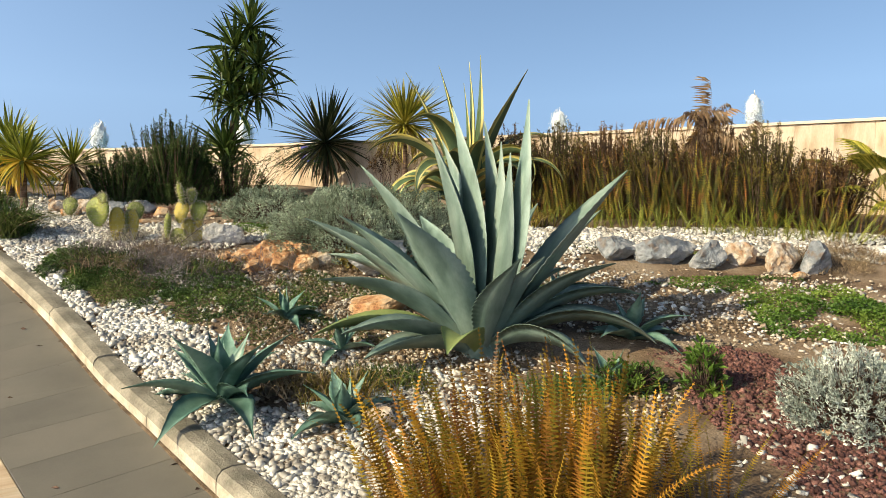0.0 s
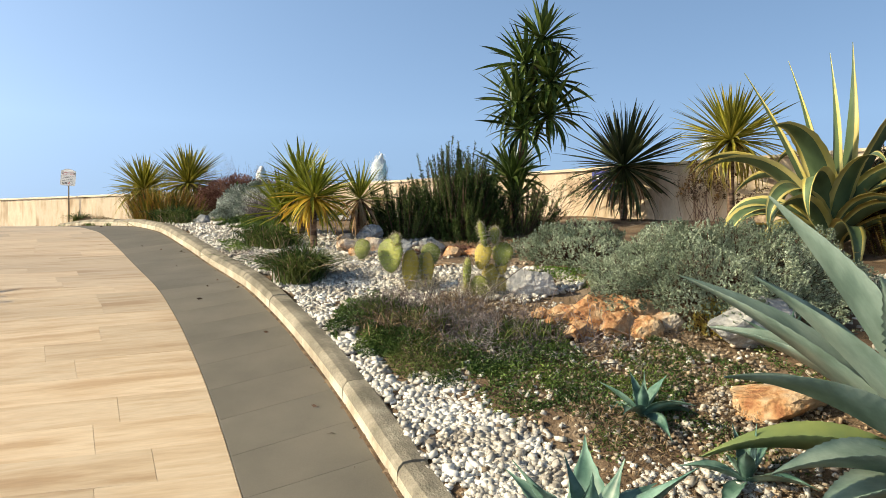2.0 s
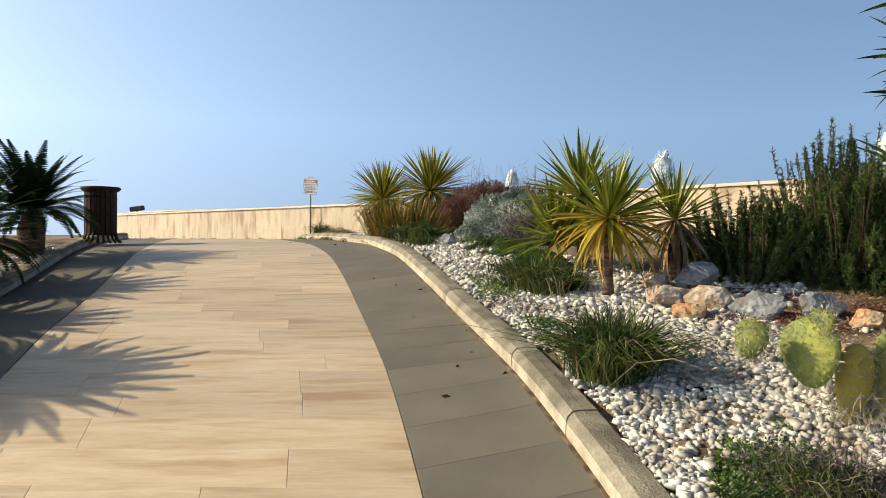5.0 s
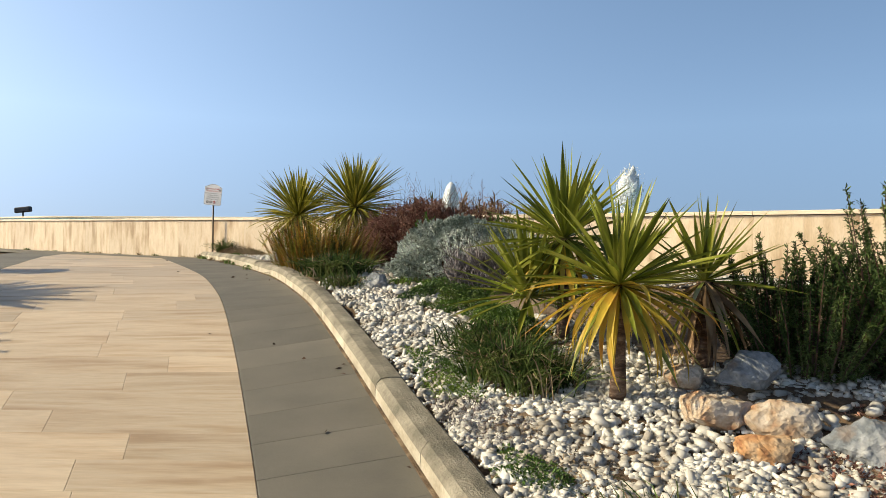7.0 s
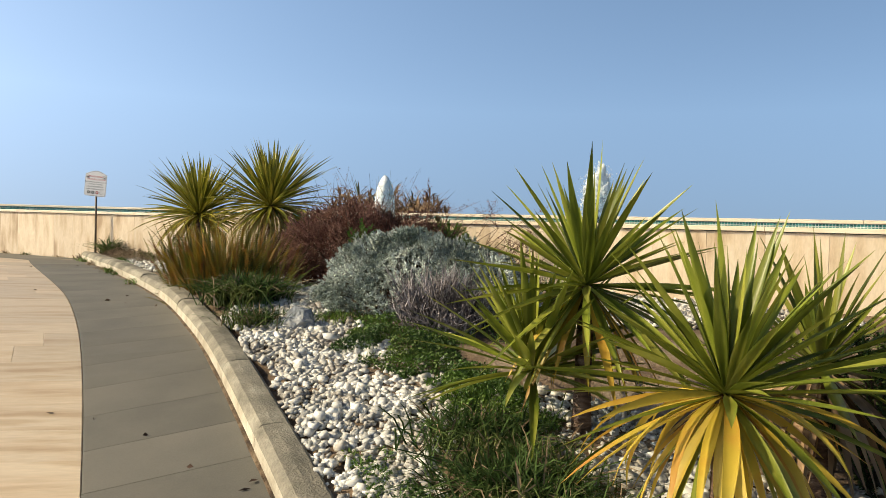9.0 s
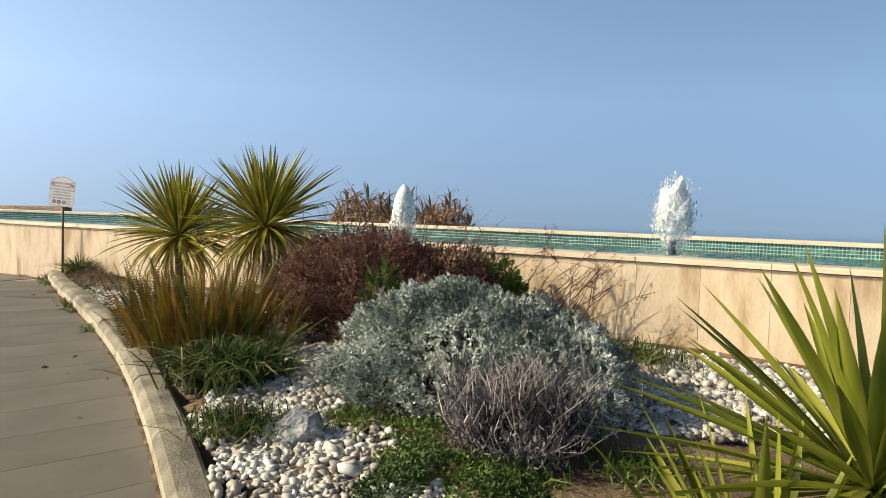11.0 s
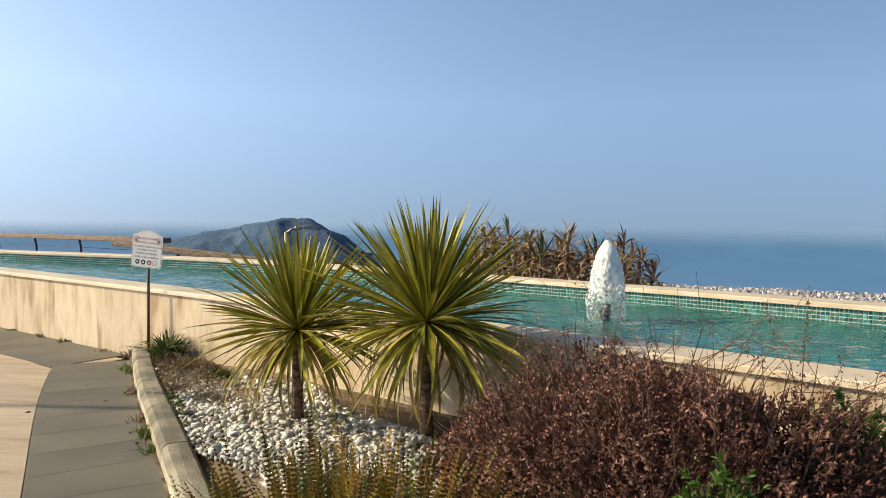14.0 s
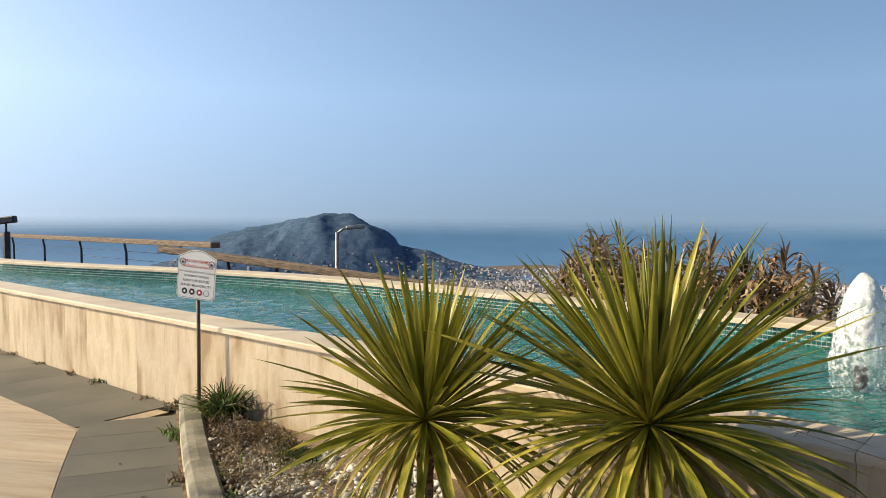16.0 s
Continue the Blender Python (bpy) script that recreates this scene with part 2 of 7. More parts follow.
def land(x, y):
    near = bed(x, y)
    off = (y - kerb_y(np.clip(x, -16, 2))) * 0.75
    z = np.where(off < 0.08, slope(x, y) - 0.06, near)
    z = np.where((x < -14.5) & (y < wall_y(np.clip(x, -27, 9))), slope(x, y) - 0.06, z)
    over = (left_edge(x) - 1.15 - y)
    z = z + 0.16 * ease(over / 0.3) * (x > -16.2)
    d = y - (wall_y(np.clip(x, -27, 9)) + pool_width(x) + 0.5)
    d = np.maximum(d, -(x + 40) * 0.6)
    drop = np.where(d > 0, 1.5 - 0.5 * d - 0.1 * np.minimum(d, 12), 99.0)
    low = -246 + 4 * np.sin(x * 0.003) * np.cos(y * 0.004)
    coast = (3020 + 90 * np.sin(x * 0.0031 + 1) + 40 * np.sin(x * 0.011)) - y
    coast = np.minimum(coast, x + 1900 + 60 * np.sin(y * 0.006))
    low = low - 14 * ease(0.5 - coast / 160)
    return np.where(drop < 90, np.maximum(np.minimum(z, drop), low), z)


gx, gy = spread_axis(-27, 9, 0.24, 5200), spread_axis(-6, 20, 0.24, 5200)
GX, GY = np.meshgrid(gx, gy)
GZ = land(GX, GY)
wob = np.array([[noise.noise((float(x) * 1.7, float(y) * 1.7, 0.3)) for x in gx] for y in gy])
GZ = GZ + 0.035 * wob * ((GY - kerb_y(np.clip(GX, -16, 2))) > 0.5) * (np.abs(GX) < 40)
nx, ny = len(gx), len(gy)
ii = (np.arange(ny - 1)[:, None] * nx + np.arange(nx - 1)[None]).ravel()
ground = new("ground", bulk("ground", np.stack([GX, GY, GZ], -1).reshape(-1, 3), np.stack([ii, ii + 1, ii + nx + 1, ii + nx], 1), M_soil))
tagged(ground, "dry brown earth of the sloping planted hillside", "ground", kind="structure")

M_sea = mat("sea_water", [(0.075, 0.19, 0.37), (0.09, 0.215, 0.41)], 0.35, 0.004, bump=0.25, bump_scale=0.05)
# haze imitated by alpha: the far water turns transparent with distance
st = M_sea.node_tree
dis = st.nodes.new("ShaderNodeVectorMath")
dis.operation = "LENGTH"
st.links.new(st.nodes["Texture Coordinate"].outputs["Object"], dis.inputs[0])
haze_fade = st.nodes.new("ShaderNodeMapRange")
haze_fade.interpolation_type = "SMOOTHSTEP"
haze_fade.inputs["From Min"].default_value, haze_fade.inputs["From Max"].default_value = 4350, 4955
haze_fade.inputs["To Min"].default_value, haze_fade.inputs["To Max"].default_value = 1.0, 0.0
st.links.new(dis.outputs["Value"], haze_fade.inputs["Value"])
st.links.new(haze_fade.outputs[0], st.nodes["Principled BSDF"].inputs["Alpha"])
sea_a, sea_r = np.linspace(0, 2 * math.pi, 181), np.concatenate([np.linspace(60, 3000, 20), np.linspace(3150, 4950, 20)])
SA, SR = np.meshgrid(sea_a, sea_r)
SZ = -250 + 253 * ease((SR - 3300) / 1900) ** 1.4 * (SR / 4950)
jj = (np.arange(39)[:, None] * 181 + np.arange(180)[None]).ravel()
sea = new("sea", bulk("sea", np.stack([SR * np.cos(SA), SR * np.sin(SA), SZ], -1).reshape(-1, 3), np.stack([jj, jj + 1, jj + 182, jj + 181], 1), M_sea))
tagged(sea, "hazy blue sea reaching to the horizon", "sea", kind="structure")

# ---- paving ----
Dv, Nv = np.array([-0.455, 0.89]), np.array([0.89, 0.455])
kx, ky, ktx, kty, kerb_len = arc(kerb_y, 3.0, -14.75, 400)
band_pts = np.stack([kx - 0.685 * kty, ky + 0.685 * ktx], 1)
band_c, band_a = band_pts @ Dv, band_pts @ Nv


def slab(name, corners, parent, material, gap=0.0003, thick=0.03, turn=math.atan2(0.455, 0.89)):
    """A paving slab on the slope with the given plan corners, anticlockwise."""
    c = np.array(corners)
    mid = c.mean(0)
    c = mid + (c - mid) * (1 - 2 * gap / np.maximum(np.abs(c - mid).max(), 0.05))
    inner = mid + (c - mid) * (1 - 0.004 / np.maximum(np.abs(c - mid).max(), 0.05))
    z0 = slope(c[:, 0], c[:, 1])
    base = np.array([mid[0], mid[1], float(slope(mid[0], mid[1]))])
    vs = [(*p, z - 0.0014) for p, z in zip(c, z0)] + [(*p, z - thick) for p, z in zip(c, z0)] + [(*p, z) for p, z in zip(inner, z0)]
    n = len(c)
    fs = [tuple(range(2 * n, 3 * n))]
    fs += [(i, (i + 1) % n, 2 * n + (i + 1) % n, 2 * n + i) for i in range(n)]
    fs += [(n + i, n + (i + 1) % n, (i + 1) % n, i) for i in range(n)]
    rot = np.array([[math.cos(turn), math.sin(turn), 0], [-math.sin(turn), math.cos(turn), 0], [0, 0, 1]])
    ob = new(name, mesh(name, (np.array(vs) - base) @ rot.T, fs, material))
    ob.location, ob.rotation_euler, ob.parent = base, (0, 0, turn), parent
    return ob


# mortar bed under the slabs
bx, by = np.linspace(-27, 4, 125), np.linspace(-6, 15, 85)
BX, BY = np.meshgrid(bx, by)
inside = (BY < kerb_y(np.clip(BX, -16, 3)) + 0.04) & (BY < wall_y(np.clip(BX, -27, 9)) + 0.05) & (BY > left_edge(BX) - 1.2)
BZ = slope(BX, BY) - 0.007
bi = (np.arange(84)[:, None] * 125 + np.arange(124)[None])
ok = (inside[:-1, :-1] & inside[1:, 1:] & inside[:-1, 1:] & inside[1:, :-1]).ravel()
bi = bi.ravel()[ok]
path = new("pavement", bulk("pavement", np.stack([BX, BY, BZ], -1).reshape(-1, 3), np.stack([bi, bi + 1, bi + 126, bi + 125], 1), M_mortar))
tagged(path, "curved stone path of cream slabs between grey bands", "pavement", kind="structure")

srng = random.Random(5)
DEPTH = 0.30


def wall_a(c):
    """Across-path coordinate at which the line c meets the band along the wall."""
    a = np.linspace(-26, 12, 1500)
    p = c * Dv[None] + a[:, None] * Nv[None]
    hit = p[:, 1] > wall_y(np.clip(p[:, 0], -27, 9)) - 0.8
    return a[np.argmax(hit)] if hit.any() else 99


def left_a(c):
    a = np.linspace(-26, 12, 1500)
    p = c * Dv[None] + a[:, None] * Nv[None]
    return a[np.argmax(p[:, 1] > left_edge(p[:, 0]))]


o = np.argsort(band_c)
course = 0
c0 = -1.5
while c0 < 24:
    c1 = c0 + DEPTH
    r0, r1 = (min(float(np.interp(c, band_c[o], band_a[o])) if c < band_c.max() else 99, wall_a(c)) for c in (c0, c1))
    l0, l1 = left_a(c0), left_a(c1)
    if min(r0, r1) > max(l0, l1) + 0.05:
        cuts = [0.0]
        width = (r0 + r1 - l0 - l1) / 2
        pos = srng.uniform(0.25, 1.0)
        while pos < width - 0.2:
            cuts.append(pos / width)
            pos += srng.uniform(0.85, 1.6)
        cuts.append(1.0)
        for u, v in zip(cuts, cuts[1:]):
            q = [(c0, l0 + u * (r0 - l0)), (c0, l0 + v * (r0 - l0)), (c1, l1 + v * (r1 - l1)), (c1, l1 + u * (r1 - l1))]
            slab("slab", [c * Dv + a * Nv for c, a in q][::-1], path, M_trav)
    c0 = c1

# grey band along the kerb
bs = np.concatenate([[0], np.cumsum(np.hypot(np.diff(kx), np.diff(ky)))])
for s in np.arange(0, kerb_len - 0.05, 0.39):
    e = min(s + 0.39, kerb_len)
    ins, outs = [], []
    for w in (s, (s + e) / 2, e):
        x, y = np.interp(w, bs, kx), np.interp(w, bs, ky)
        bx_, by_ = np.interp(w, bs, band_pts[:, 0]), np.interp(w, bs, band_pts[:, 1])
        ins.append((x, y))
        outs.append((bx_, by_))
    if outs[0][1] < wall_y(outs[0][0]) - 0.85:
        slab("slab", outs[::-1] + ins, path, M_grey, 0.0013)
# grey band along the foot of the wall
for x in np.arange(-26.4, -14.0, 0.6):
    e = min(x + 0.6, -14.4)
    if e > x:
        slab("slab", [(x, wall_y(x) - 0.8), (e, wall_y(e) - 0.8), (e, wall_y(e) - 0.01), (x, wall_y(x) - 0.01)], path, M_grey)
# grey band on the far side
for x in np.arange(2.2, -18.6, -0.5):
    e = x - 0.5
    y0, y1 = float(left_edge(x)), float(left_edge(e))
    slab("slab", [(e - 0.52, y1 - 0.73), (x - 0.52, y0 - 0.73), (x, y0), (e, y1)], path, M_grey)

# ---- kerbs ----
def kerb_run(name, fn_pts, label, length=0.88, height=0.12, width=0.17):
    kerb = tagged(new(name), label, "kerb", kind="structure")
    xs, ys, nxs, nys = fn_pts
    ss = np.concatenate([[0], np.cumsum(np.hypot(np.diff(xs), np.diff(ys)))])
    rr = random.Random(3)
    prof = [(0.0, -0.06), (0.004, 0.066), (0.012, height - 0.03), (0.035, height - 0.006), (width * 0.5, height), (width - 0.02, height - 0.004), (width, height - 0.02), (width, -0.06)]
    s = 0.0
    while s < ss[-1] - 0.1:
        e = min(s + length, ss[-1])
        rows, lift = [], rr.uniform(-0.005, 0.005)
        for w in np.linspace(s + 0.004, e - 0.004, 7):
            x, y = np.interp(w, ss, xs), np.interp(w, ss, ys)
            ax, ay = np.interp(w, ss, nxs), np.interp(w, ss, nys)
            z = float(slope(np.array(x), np.array(y))) + lift
            rows.append([(x + ax * (d + rr.uniform(-1, 1) * 0.0015), y + ay * d, z + h + (rr.uniform(-1, 1) * 0.0018 if h > 0.05 else 0)) for d, h in prof])
        n = len(prof)
        base = np.array(rows[3][3])
        vs = np.array([p for r in rows for p in r]) - base
        fs = [(i * n + j, i * n + j + 1, (i + 1) * n + j + 1, (i + 1) * n + j) for i in range(6) for j in range(n - 1)]
        fs += [tuple(range(n))[::-1], tuple(range(6 * n, 7 * n))]
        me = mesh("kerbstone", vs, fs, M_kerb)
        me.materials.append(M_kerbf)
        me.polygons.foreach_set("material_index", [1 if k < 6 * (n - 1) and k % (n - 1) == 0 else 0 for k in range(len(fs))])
        ob = new("kerbstone", me)
        ob.location, ob.parent = base, kerb
        s = e
    # mortar in the joints, and a line of dirt along the foot
    n, m = 160, len(prof)
    for name, material, section in (("joint_mortar", M_kerbj, [(d + (0.007 if d < width / 2 else -0.007), h - (0.013 if h > 0.05 else 0)) for d, h in prof]),
                                    ("dirt_line", M_dirt, [(-0.020, -0.01), (-0.016, 0.003), (-0.006, 0.006), (0.006, 0.007), (0.006, -0.01)])):
        vs, m = [], len(section)
        for w in np.linspace(0, ss[-1], n):
            x, y, ax, ay = (np.interp(w, ss, q) for q in (xs, ys, nxs, nys))
            z = float(slope(np.array(x), np.array(y)))
            k = 1 + 0.5 * noise.noise((w * 3.1, 0.4, 0.2)) if name == "dirt_line" else 1
            vs += [(x + ax * d * k, y + ay * d * k, z + h) for d, h in section]
        fs = [(i * m + j, i * m + j + 1, (i + 1) * m + j + 1, (i + 1) * m + j) for i in range(n - 1) for j in range(m - 1)]
        ob = new(name, mesh(name, vs, fs, material))
        ob.parent = kerb
    return kerb


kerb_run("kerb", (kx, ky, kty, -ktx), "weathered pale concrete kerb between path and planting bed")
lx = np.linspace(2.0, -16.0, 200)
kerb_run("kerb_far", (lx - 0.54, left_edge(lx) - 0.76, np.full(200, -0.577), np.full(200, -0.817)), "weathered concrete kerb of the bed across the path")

# ---- pool wall ----
WALL_Z, WATER_Z, BACK_Z = 2.85, 2.822, 2.97


def strip(name, x0, x1, n, fn, profile, material, parent=None, shift=None):
    """A run along the curve y = fn(x) with a cross-section of (out towards +y, z)."""
    x, y, tx, ty, _ = arc(fn, x0, x1, n)
    vs = [(x[i] - ty[i] * d, y[i] + tx[i] * d, z) for i in range(n) for d, z in profile]
    k = len(profile)
    fs = [(i * k + j, (i + 1) * k + j, (i + 1) * k + (j + 1) % k, i * k + (j + 1) % k) for i in range(n - 1) for j in range(k)]
    fs += [tuple(range(k)), tuple(range((n - 1) * k, n * k))[::-1]]
    mid = np.mean(vs, 0)
    ob = new(name, mesh(name, np.array(vs) - mid, fs, material))
    ob.location = mid
    if parent:
        ob.location, ob.parent = mid - np.array(parent.location), parent
    return ob


def back_y(x):
    return wall_y(x) + pool_width(x)


wall = strip("wall_south", -27, 9, 90, wall_y, [(0.03, 0.2), (0.28, 0.2), (0.28, 2.80), (0.03, 2.80)], M_joint)
tagged(wall, "low pool wall clad in warm cream travertine panels", "wall", kind="structure")
wx, wy, _, _, wall_len = arc(wall_y, -26.8, 8.8, 81)
wrg = random.Random(11)
for i in range(80):
    z0 = float(slope(np.array(wx[i]), np.array(wy[i]))) - 0.25
    p = strip("panel", wx[i] + 0.0012, wx[i + 1] - 0.0012, 3, wall_y, [(0.004, z0), (0.03, z0), (0.03, 2.805), (0.0, 2.805)], M_wall, wall)
cx_, cy_, _, _, _ = arc(wall_y, -26.8, 8.8, 41)
for i in range(40):
    strip("coping_stone", cx_[i] + 0.002, cx_[i + 1] - 0.002, 4, wall_y,
          [(-0.03, 2.812), (0.30, 2.812), (0.30, WALL_Z), (-0.022, WALL_Z), (-0.03, WALL_Z - 0.008)], M_cope, wall)
back = strip("wall_north", -27, 9, 90, back_y, [(0.03, 0.2), (0.28, 0.2), (0.28, BACK_Z - 0.04), (0.03, BACK_Z - 0.04)], M_grout)
tagged(back, "rear pool wall lined with green mosaic under a cream coping", "wall", kind="structure")
cx_, cy_, _, _, _ = arc(back_y, -26.8, 8.8, 41)
for i in range(40):
    strip("coping_stone", cx_[i] + 0.002, cx_[i + 1] - 0.002, 4, back_y,
          [(0.0, BACK_Z - 0.038), (0.33, BACK_Z - 0.038), (0.33, BACK_Z), (0.008, BACK_Z), (0.0, BACK_Z - 0.008)], M_cope, back)
# mosaic tiles
tile = 0.032
tx_, ty_, ttx, tty, tl = arc(back_y, -26.5, 8.5, int(36 / tile))
half, t_v = tile * 0.37, []
t_v = [(-half, -0.003, -half), (half, -0.003, -half), (half, -0.003, half), (-half, -0.003, half), (-half, 0.004, -half), (half, 0.004, -half), (half, 0.004, half), (-half, 0.004, half)]
t_f = [(0, 1, 2, 3), (0, 4, 5, 1), (1, 5, 6, 2), (2, 6, 7, 3), (3, 7, 4, 0)]
rotm = np.zeros((len(tx_), 3, 3))
rotm[:, 0, 0], rotm[:, 1, 0], rotm[:, 0, 1], rotm[:, 1, 1], rotm[:, 2, 2] = ttx, tty, -tty, ttx, 1
rows = 6
locs = np.concatenate([np.stack([tx_ - tty * 0.026, ty_ + ttx * 0.026, np.full(len(tx_), BACK_Z - 0.056 - r * tile)], 1) for r in range(rows)])
v, f_ = scatter(t_v, t_f, np.concatenate([rotm] * rows), locs)
tiles = new("mosaic", bulk("mosaic", v, f_, M_mosaic, False))
tiles.location, tiles.parent = -back.location, back
tagged(tiles, "rows of small glazed sea-green tiles", kind="stuff")

M_water = mat("pool_water", [(0.012, 0.13, 0.115), (0.02, 0.19, 0.165)], 0.06, 1.2)
nt = M_water.node_tree
mus = nt.nodes.new("ShaderNodeTexNoise")
mus.inputs["Scale"].default_value, mus.inputs["Detail"].default_value, mus.inputs["Distortion"].default_value = 11.0, 4.0, 0.8
bp = nt.nodes.new("ShaderNodeBump")
bp.inputs["Strength"].default_value, bp.inputs["Distance"].default_value = 1.0, 0.05
nt.links.new(nt.nodes["Texture Coordinate"].outputs["Object"], mus.inputs["Vector"])
nt.links.new(mus.outputs["Fac"], bp.inputs["Height"])
nt.links.new(bp.outputs[0], nt.nodes["Principled BSDF"].inputs["Normal"])
px_ = np.linspace(-27, 9, 500)
rowsn = 30
wv = np.array([[(x, wall_y(x) + 0.2 + (pool_width(x) - 0.14) * j / (rowsn - 1),
                 WATER_Z + 0.016 * noise.noise((x * 2.3, (wall_y(x) + 2.4 * j / rowsn) * 3.1, 1.7)) + 0.009 * noise.noise((x * 6, j * 0.8, 4.1))) for x in px_] for j in range(rowsn)])
wi = (np.arange(rowsn - 1)[:, None] * 500 + np.arange(499)[None]).ravel()
water = new("pool_water", bulk("pool_water", wv.reshape(-1, 3), np.stack([wi, wi + 1, wi + 501, wi + 500], 1), M_water))
tagged(water, "rippled blue-green water of the long curved pool", "water", kind="structure")

# ---- plant materials ----
M_agave = mat("agave_leaf", [(0.100, 0.156, 0.128), (0.168, 0.242, 0.204), (0.240, 0.316, 0.268)], 0.5, 3.0, rand=0.15, stretch=(3, 1, 3), fine=0.16, fine_scale=30, bump=0.06, bump_scale=30)
M_agave_dk = mat("young_agave_leaf", [(0.053, 0.122, 0.094), (0.107, 0.203, 0.160), (0.170, 0.277, 0.224)], 0.45, 5.0, rand=0.2, fine=0.12)
M_agave_y = mat("yellowing_agave_leaf", [(0.131, 0.197, 0.082), (0.246, 0.295, 0.098)], 0.5, 4.0, rand=0.15)
M_spine = mat("leaf_spine", [(0.041, 0.021, 0.012), (0.082, 0.041, 0.025)], 0.5, 10)
M_var_g = mat("variegated_leaf_green", [(0.057, 0.094, 0.045), (0.098, 0.148, 0.070)], 0.45, 4, rand=0.2, stretch=(4, 1, 4))
M_var_y = mat("variegated_leaf_yellow", [(0.410, 0.344, 0.082), (0.541, 0.476, 0.180)], 0.5, 6, rand=0.15)
M_cord = mat("cordyline_leaf", [(0.092, 0.107, 0.010), (0.266, 0.256, 0.031), (0.493, 0.410, 0.071)], 0.4, 2.2, rand=0.35, stretch=(14, 1, 14), trans=0.25)
M_cord_old = mat("old_cordyline_leaf", [(0.167, 0.148, 0.030), (0.354, 0.286, 0.059), (0.295, 0.178, 0.059)], 0.5, 3, rand=0.3, stretch=(10, 1, 10), trans=0.25)
M_dark = mat("dark_cordyline_leaf", [(0.019, 0.031, 0.012), (0.044, 0.061, 0.019), (0.108, 0.113, 0.044)], 0.4, 2.2, rand=0.35, stretch=(14, 1, 14), trans=0.2)
M_yuc = mat("yucca_leaf", [(0.077, 0.104, 0.012), (0.190, 0.224, 0.024), (0.342, 0.342, 0.057)], 0.38, 2.0, rand=0.3, stretch=(10, 1, 10), trans=0.25)
M_yuc_old = mat("old_yucca_leaf", [(0.359, 0.283, 0.038), (0.547, 0.396, 0.047), (0.528, 0.254, 0.038)], 0.5, 3, rand=0.25, trans=0.3)
M_tall = mat("tall_yucca_leaf", [(0.025, 0.049, 0.010), (0.061, 0.102, 0.021), (0.139, 0.180, 0.045)], 0.45, 2.0, rand=0.45, stretch=(10, 1, 10), trans=0.15, spec=0.3)
M_deadleaf = mat("dead_leaf", [(0.131, 0.074, 0.037), (0.279, 0.180, 0.098), (0.377, 0.279, 0.164)], 0.85, 4, rand=0.3, island=0.3, trans=0.15)
M_trunk = mat("fibrous_trunk", [(0.06, 0.034, 0.022), (0.15, 0.092, 0.062), (0.25, 0.175, 0.125)], 0.9, 9, stretch=(1, 1, 4), bump=0.9, bump_scale=28, fine=0.35)
M_rosem = mat("rosemary_needles", [(0.019, 0.039, 0.008), (0.058, 0.095, 0.025), (0.137, 0.178, 0.053)], 0.7, 3, island=0.5, trans=0.1, spec=0.2)
M_santo = mat("grey_green_leaves", [(0.123, 0.162, 0.108), (0.266, 0.323, 0.227), (0.430, 0.496, 0.374)], 0.85, 2.5, island=0.45, trans=0.05, spec=0.2)
M_silver = mat("silver_felted_leaves", [(0.165, 0.204, 0.171), (0.418, 0.462, 0.413), (0.726, 0.759, 0.699)], 0.9, 2.5, island=0.5, trans=0.04, spec=0.2)
M_drystem = mat("dry_grey_stems", [(0.115, 0.101, 0.101), (0.230, 0.205, 0.205), (0.360, 0.324, 0.331)], 0.9, 6, island=0.4)
M_red = mat("red_brown_foliage", [(0.083, 0.037, 0.029), (0.207, 0.105, 0.080), (0.372, 0.214, 0.155)], 0.85, 3, island=0.55, trans=0.05, spec=0.2)
M_wither = mat("withered_grey_leaves", [(0.065, 0.052, 0.052), (0.14, 0.118, 0.12), (0.26, 0.23, 0.235)], 0.95, 6, island=0.5)
M_twig = mat("brown_twigs", [(0.049, 0.029, 0.021), (0.115, 0.066, 0.045)], 0.9, 9, island=0.3)
M_rust = mat("rusty_dry_leaves", [(0.032, 0.017, 0.006), (0.108, 0.058, 0.016), (0.234, 0.132, 0.034)], 0.8, 3, island=0.5, trans=0.18)
M_rustg = mat("olive_dry_leaves", [(0.025, 0.025, 0.006), (0.081, 0.070, 0.013), (0.204, 0.153, 0.029)], 0.8, 3, island=0.5, trans=0.18)
M_fern = mat("fern_frond", [(0.104, 0.097, 0.010), (0.252, 0.172, 0.016), (0.333, 0.160, 0.018), (0.180, 0.067, 0.016)], 0.55, 2.2, rand=0.55, trans=0.16, spec=0.25)
M_fernl = mat("pale_fern_frond", [(0.082, 0.115, 0.010), (0.156, 0.180, 0.016), (0.246, 0.230, 0.025)], 0.6, 2.0, rand=0.3, trans=0.2)
M_ferng = mat("green_fern_frond", [(0.027, 0.035, 0.009), (0.081, 0.086, 0.014), (0.216, 0.161, 0.024), (0.206, 0.083, 0.026)], 0.6, 5.0, rand=0.5, trans=0.15, spec=0.25)
M_grass = mat("grass_blades", [(0.024, 0.046, 0.012), (0.062, 0.105, 0.028), (0.15, 0.18, 0.055)], 0.7, 2, island=0.5, trans=0.2, spec=0.12)
M_green = mat("low_green_leaves", [(0.033, 0.074, 0.010), (0.082, 0.156, 0.021), (0.164, 0.238, 0.033)], 0.6, 1.5, island=0.4, trans=0.25)
M_herb = mat("bright_herb_leaves", [(0.041, 0.098, 0.012), (0.107, 0.197, 0.025), (0.197, 0.271, 0.041)], 0.55, 2, island=0.3, trans=0.3)
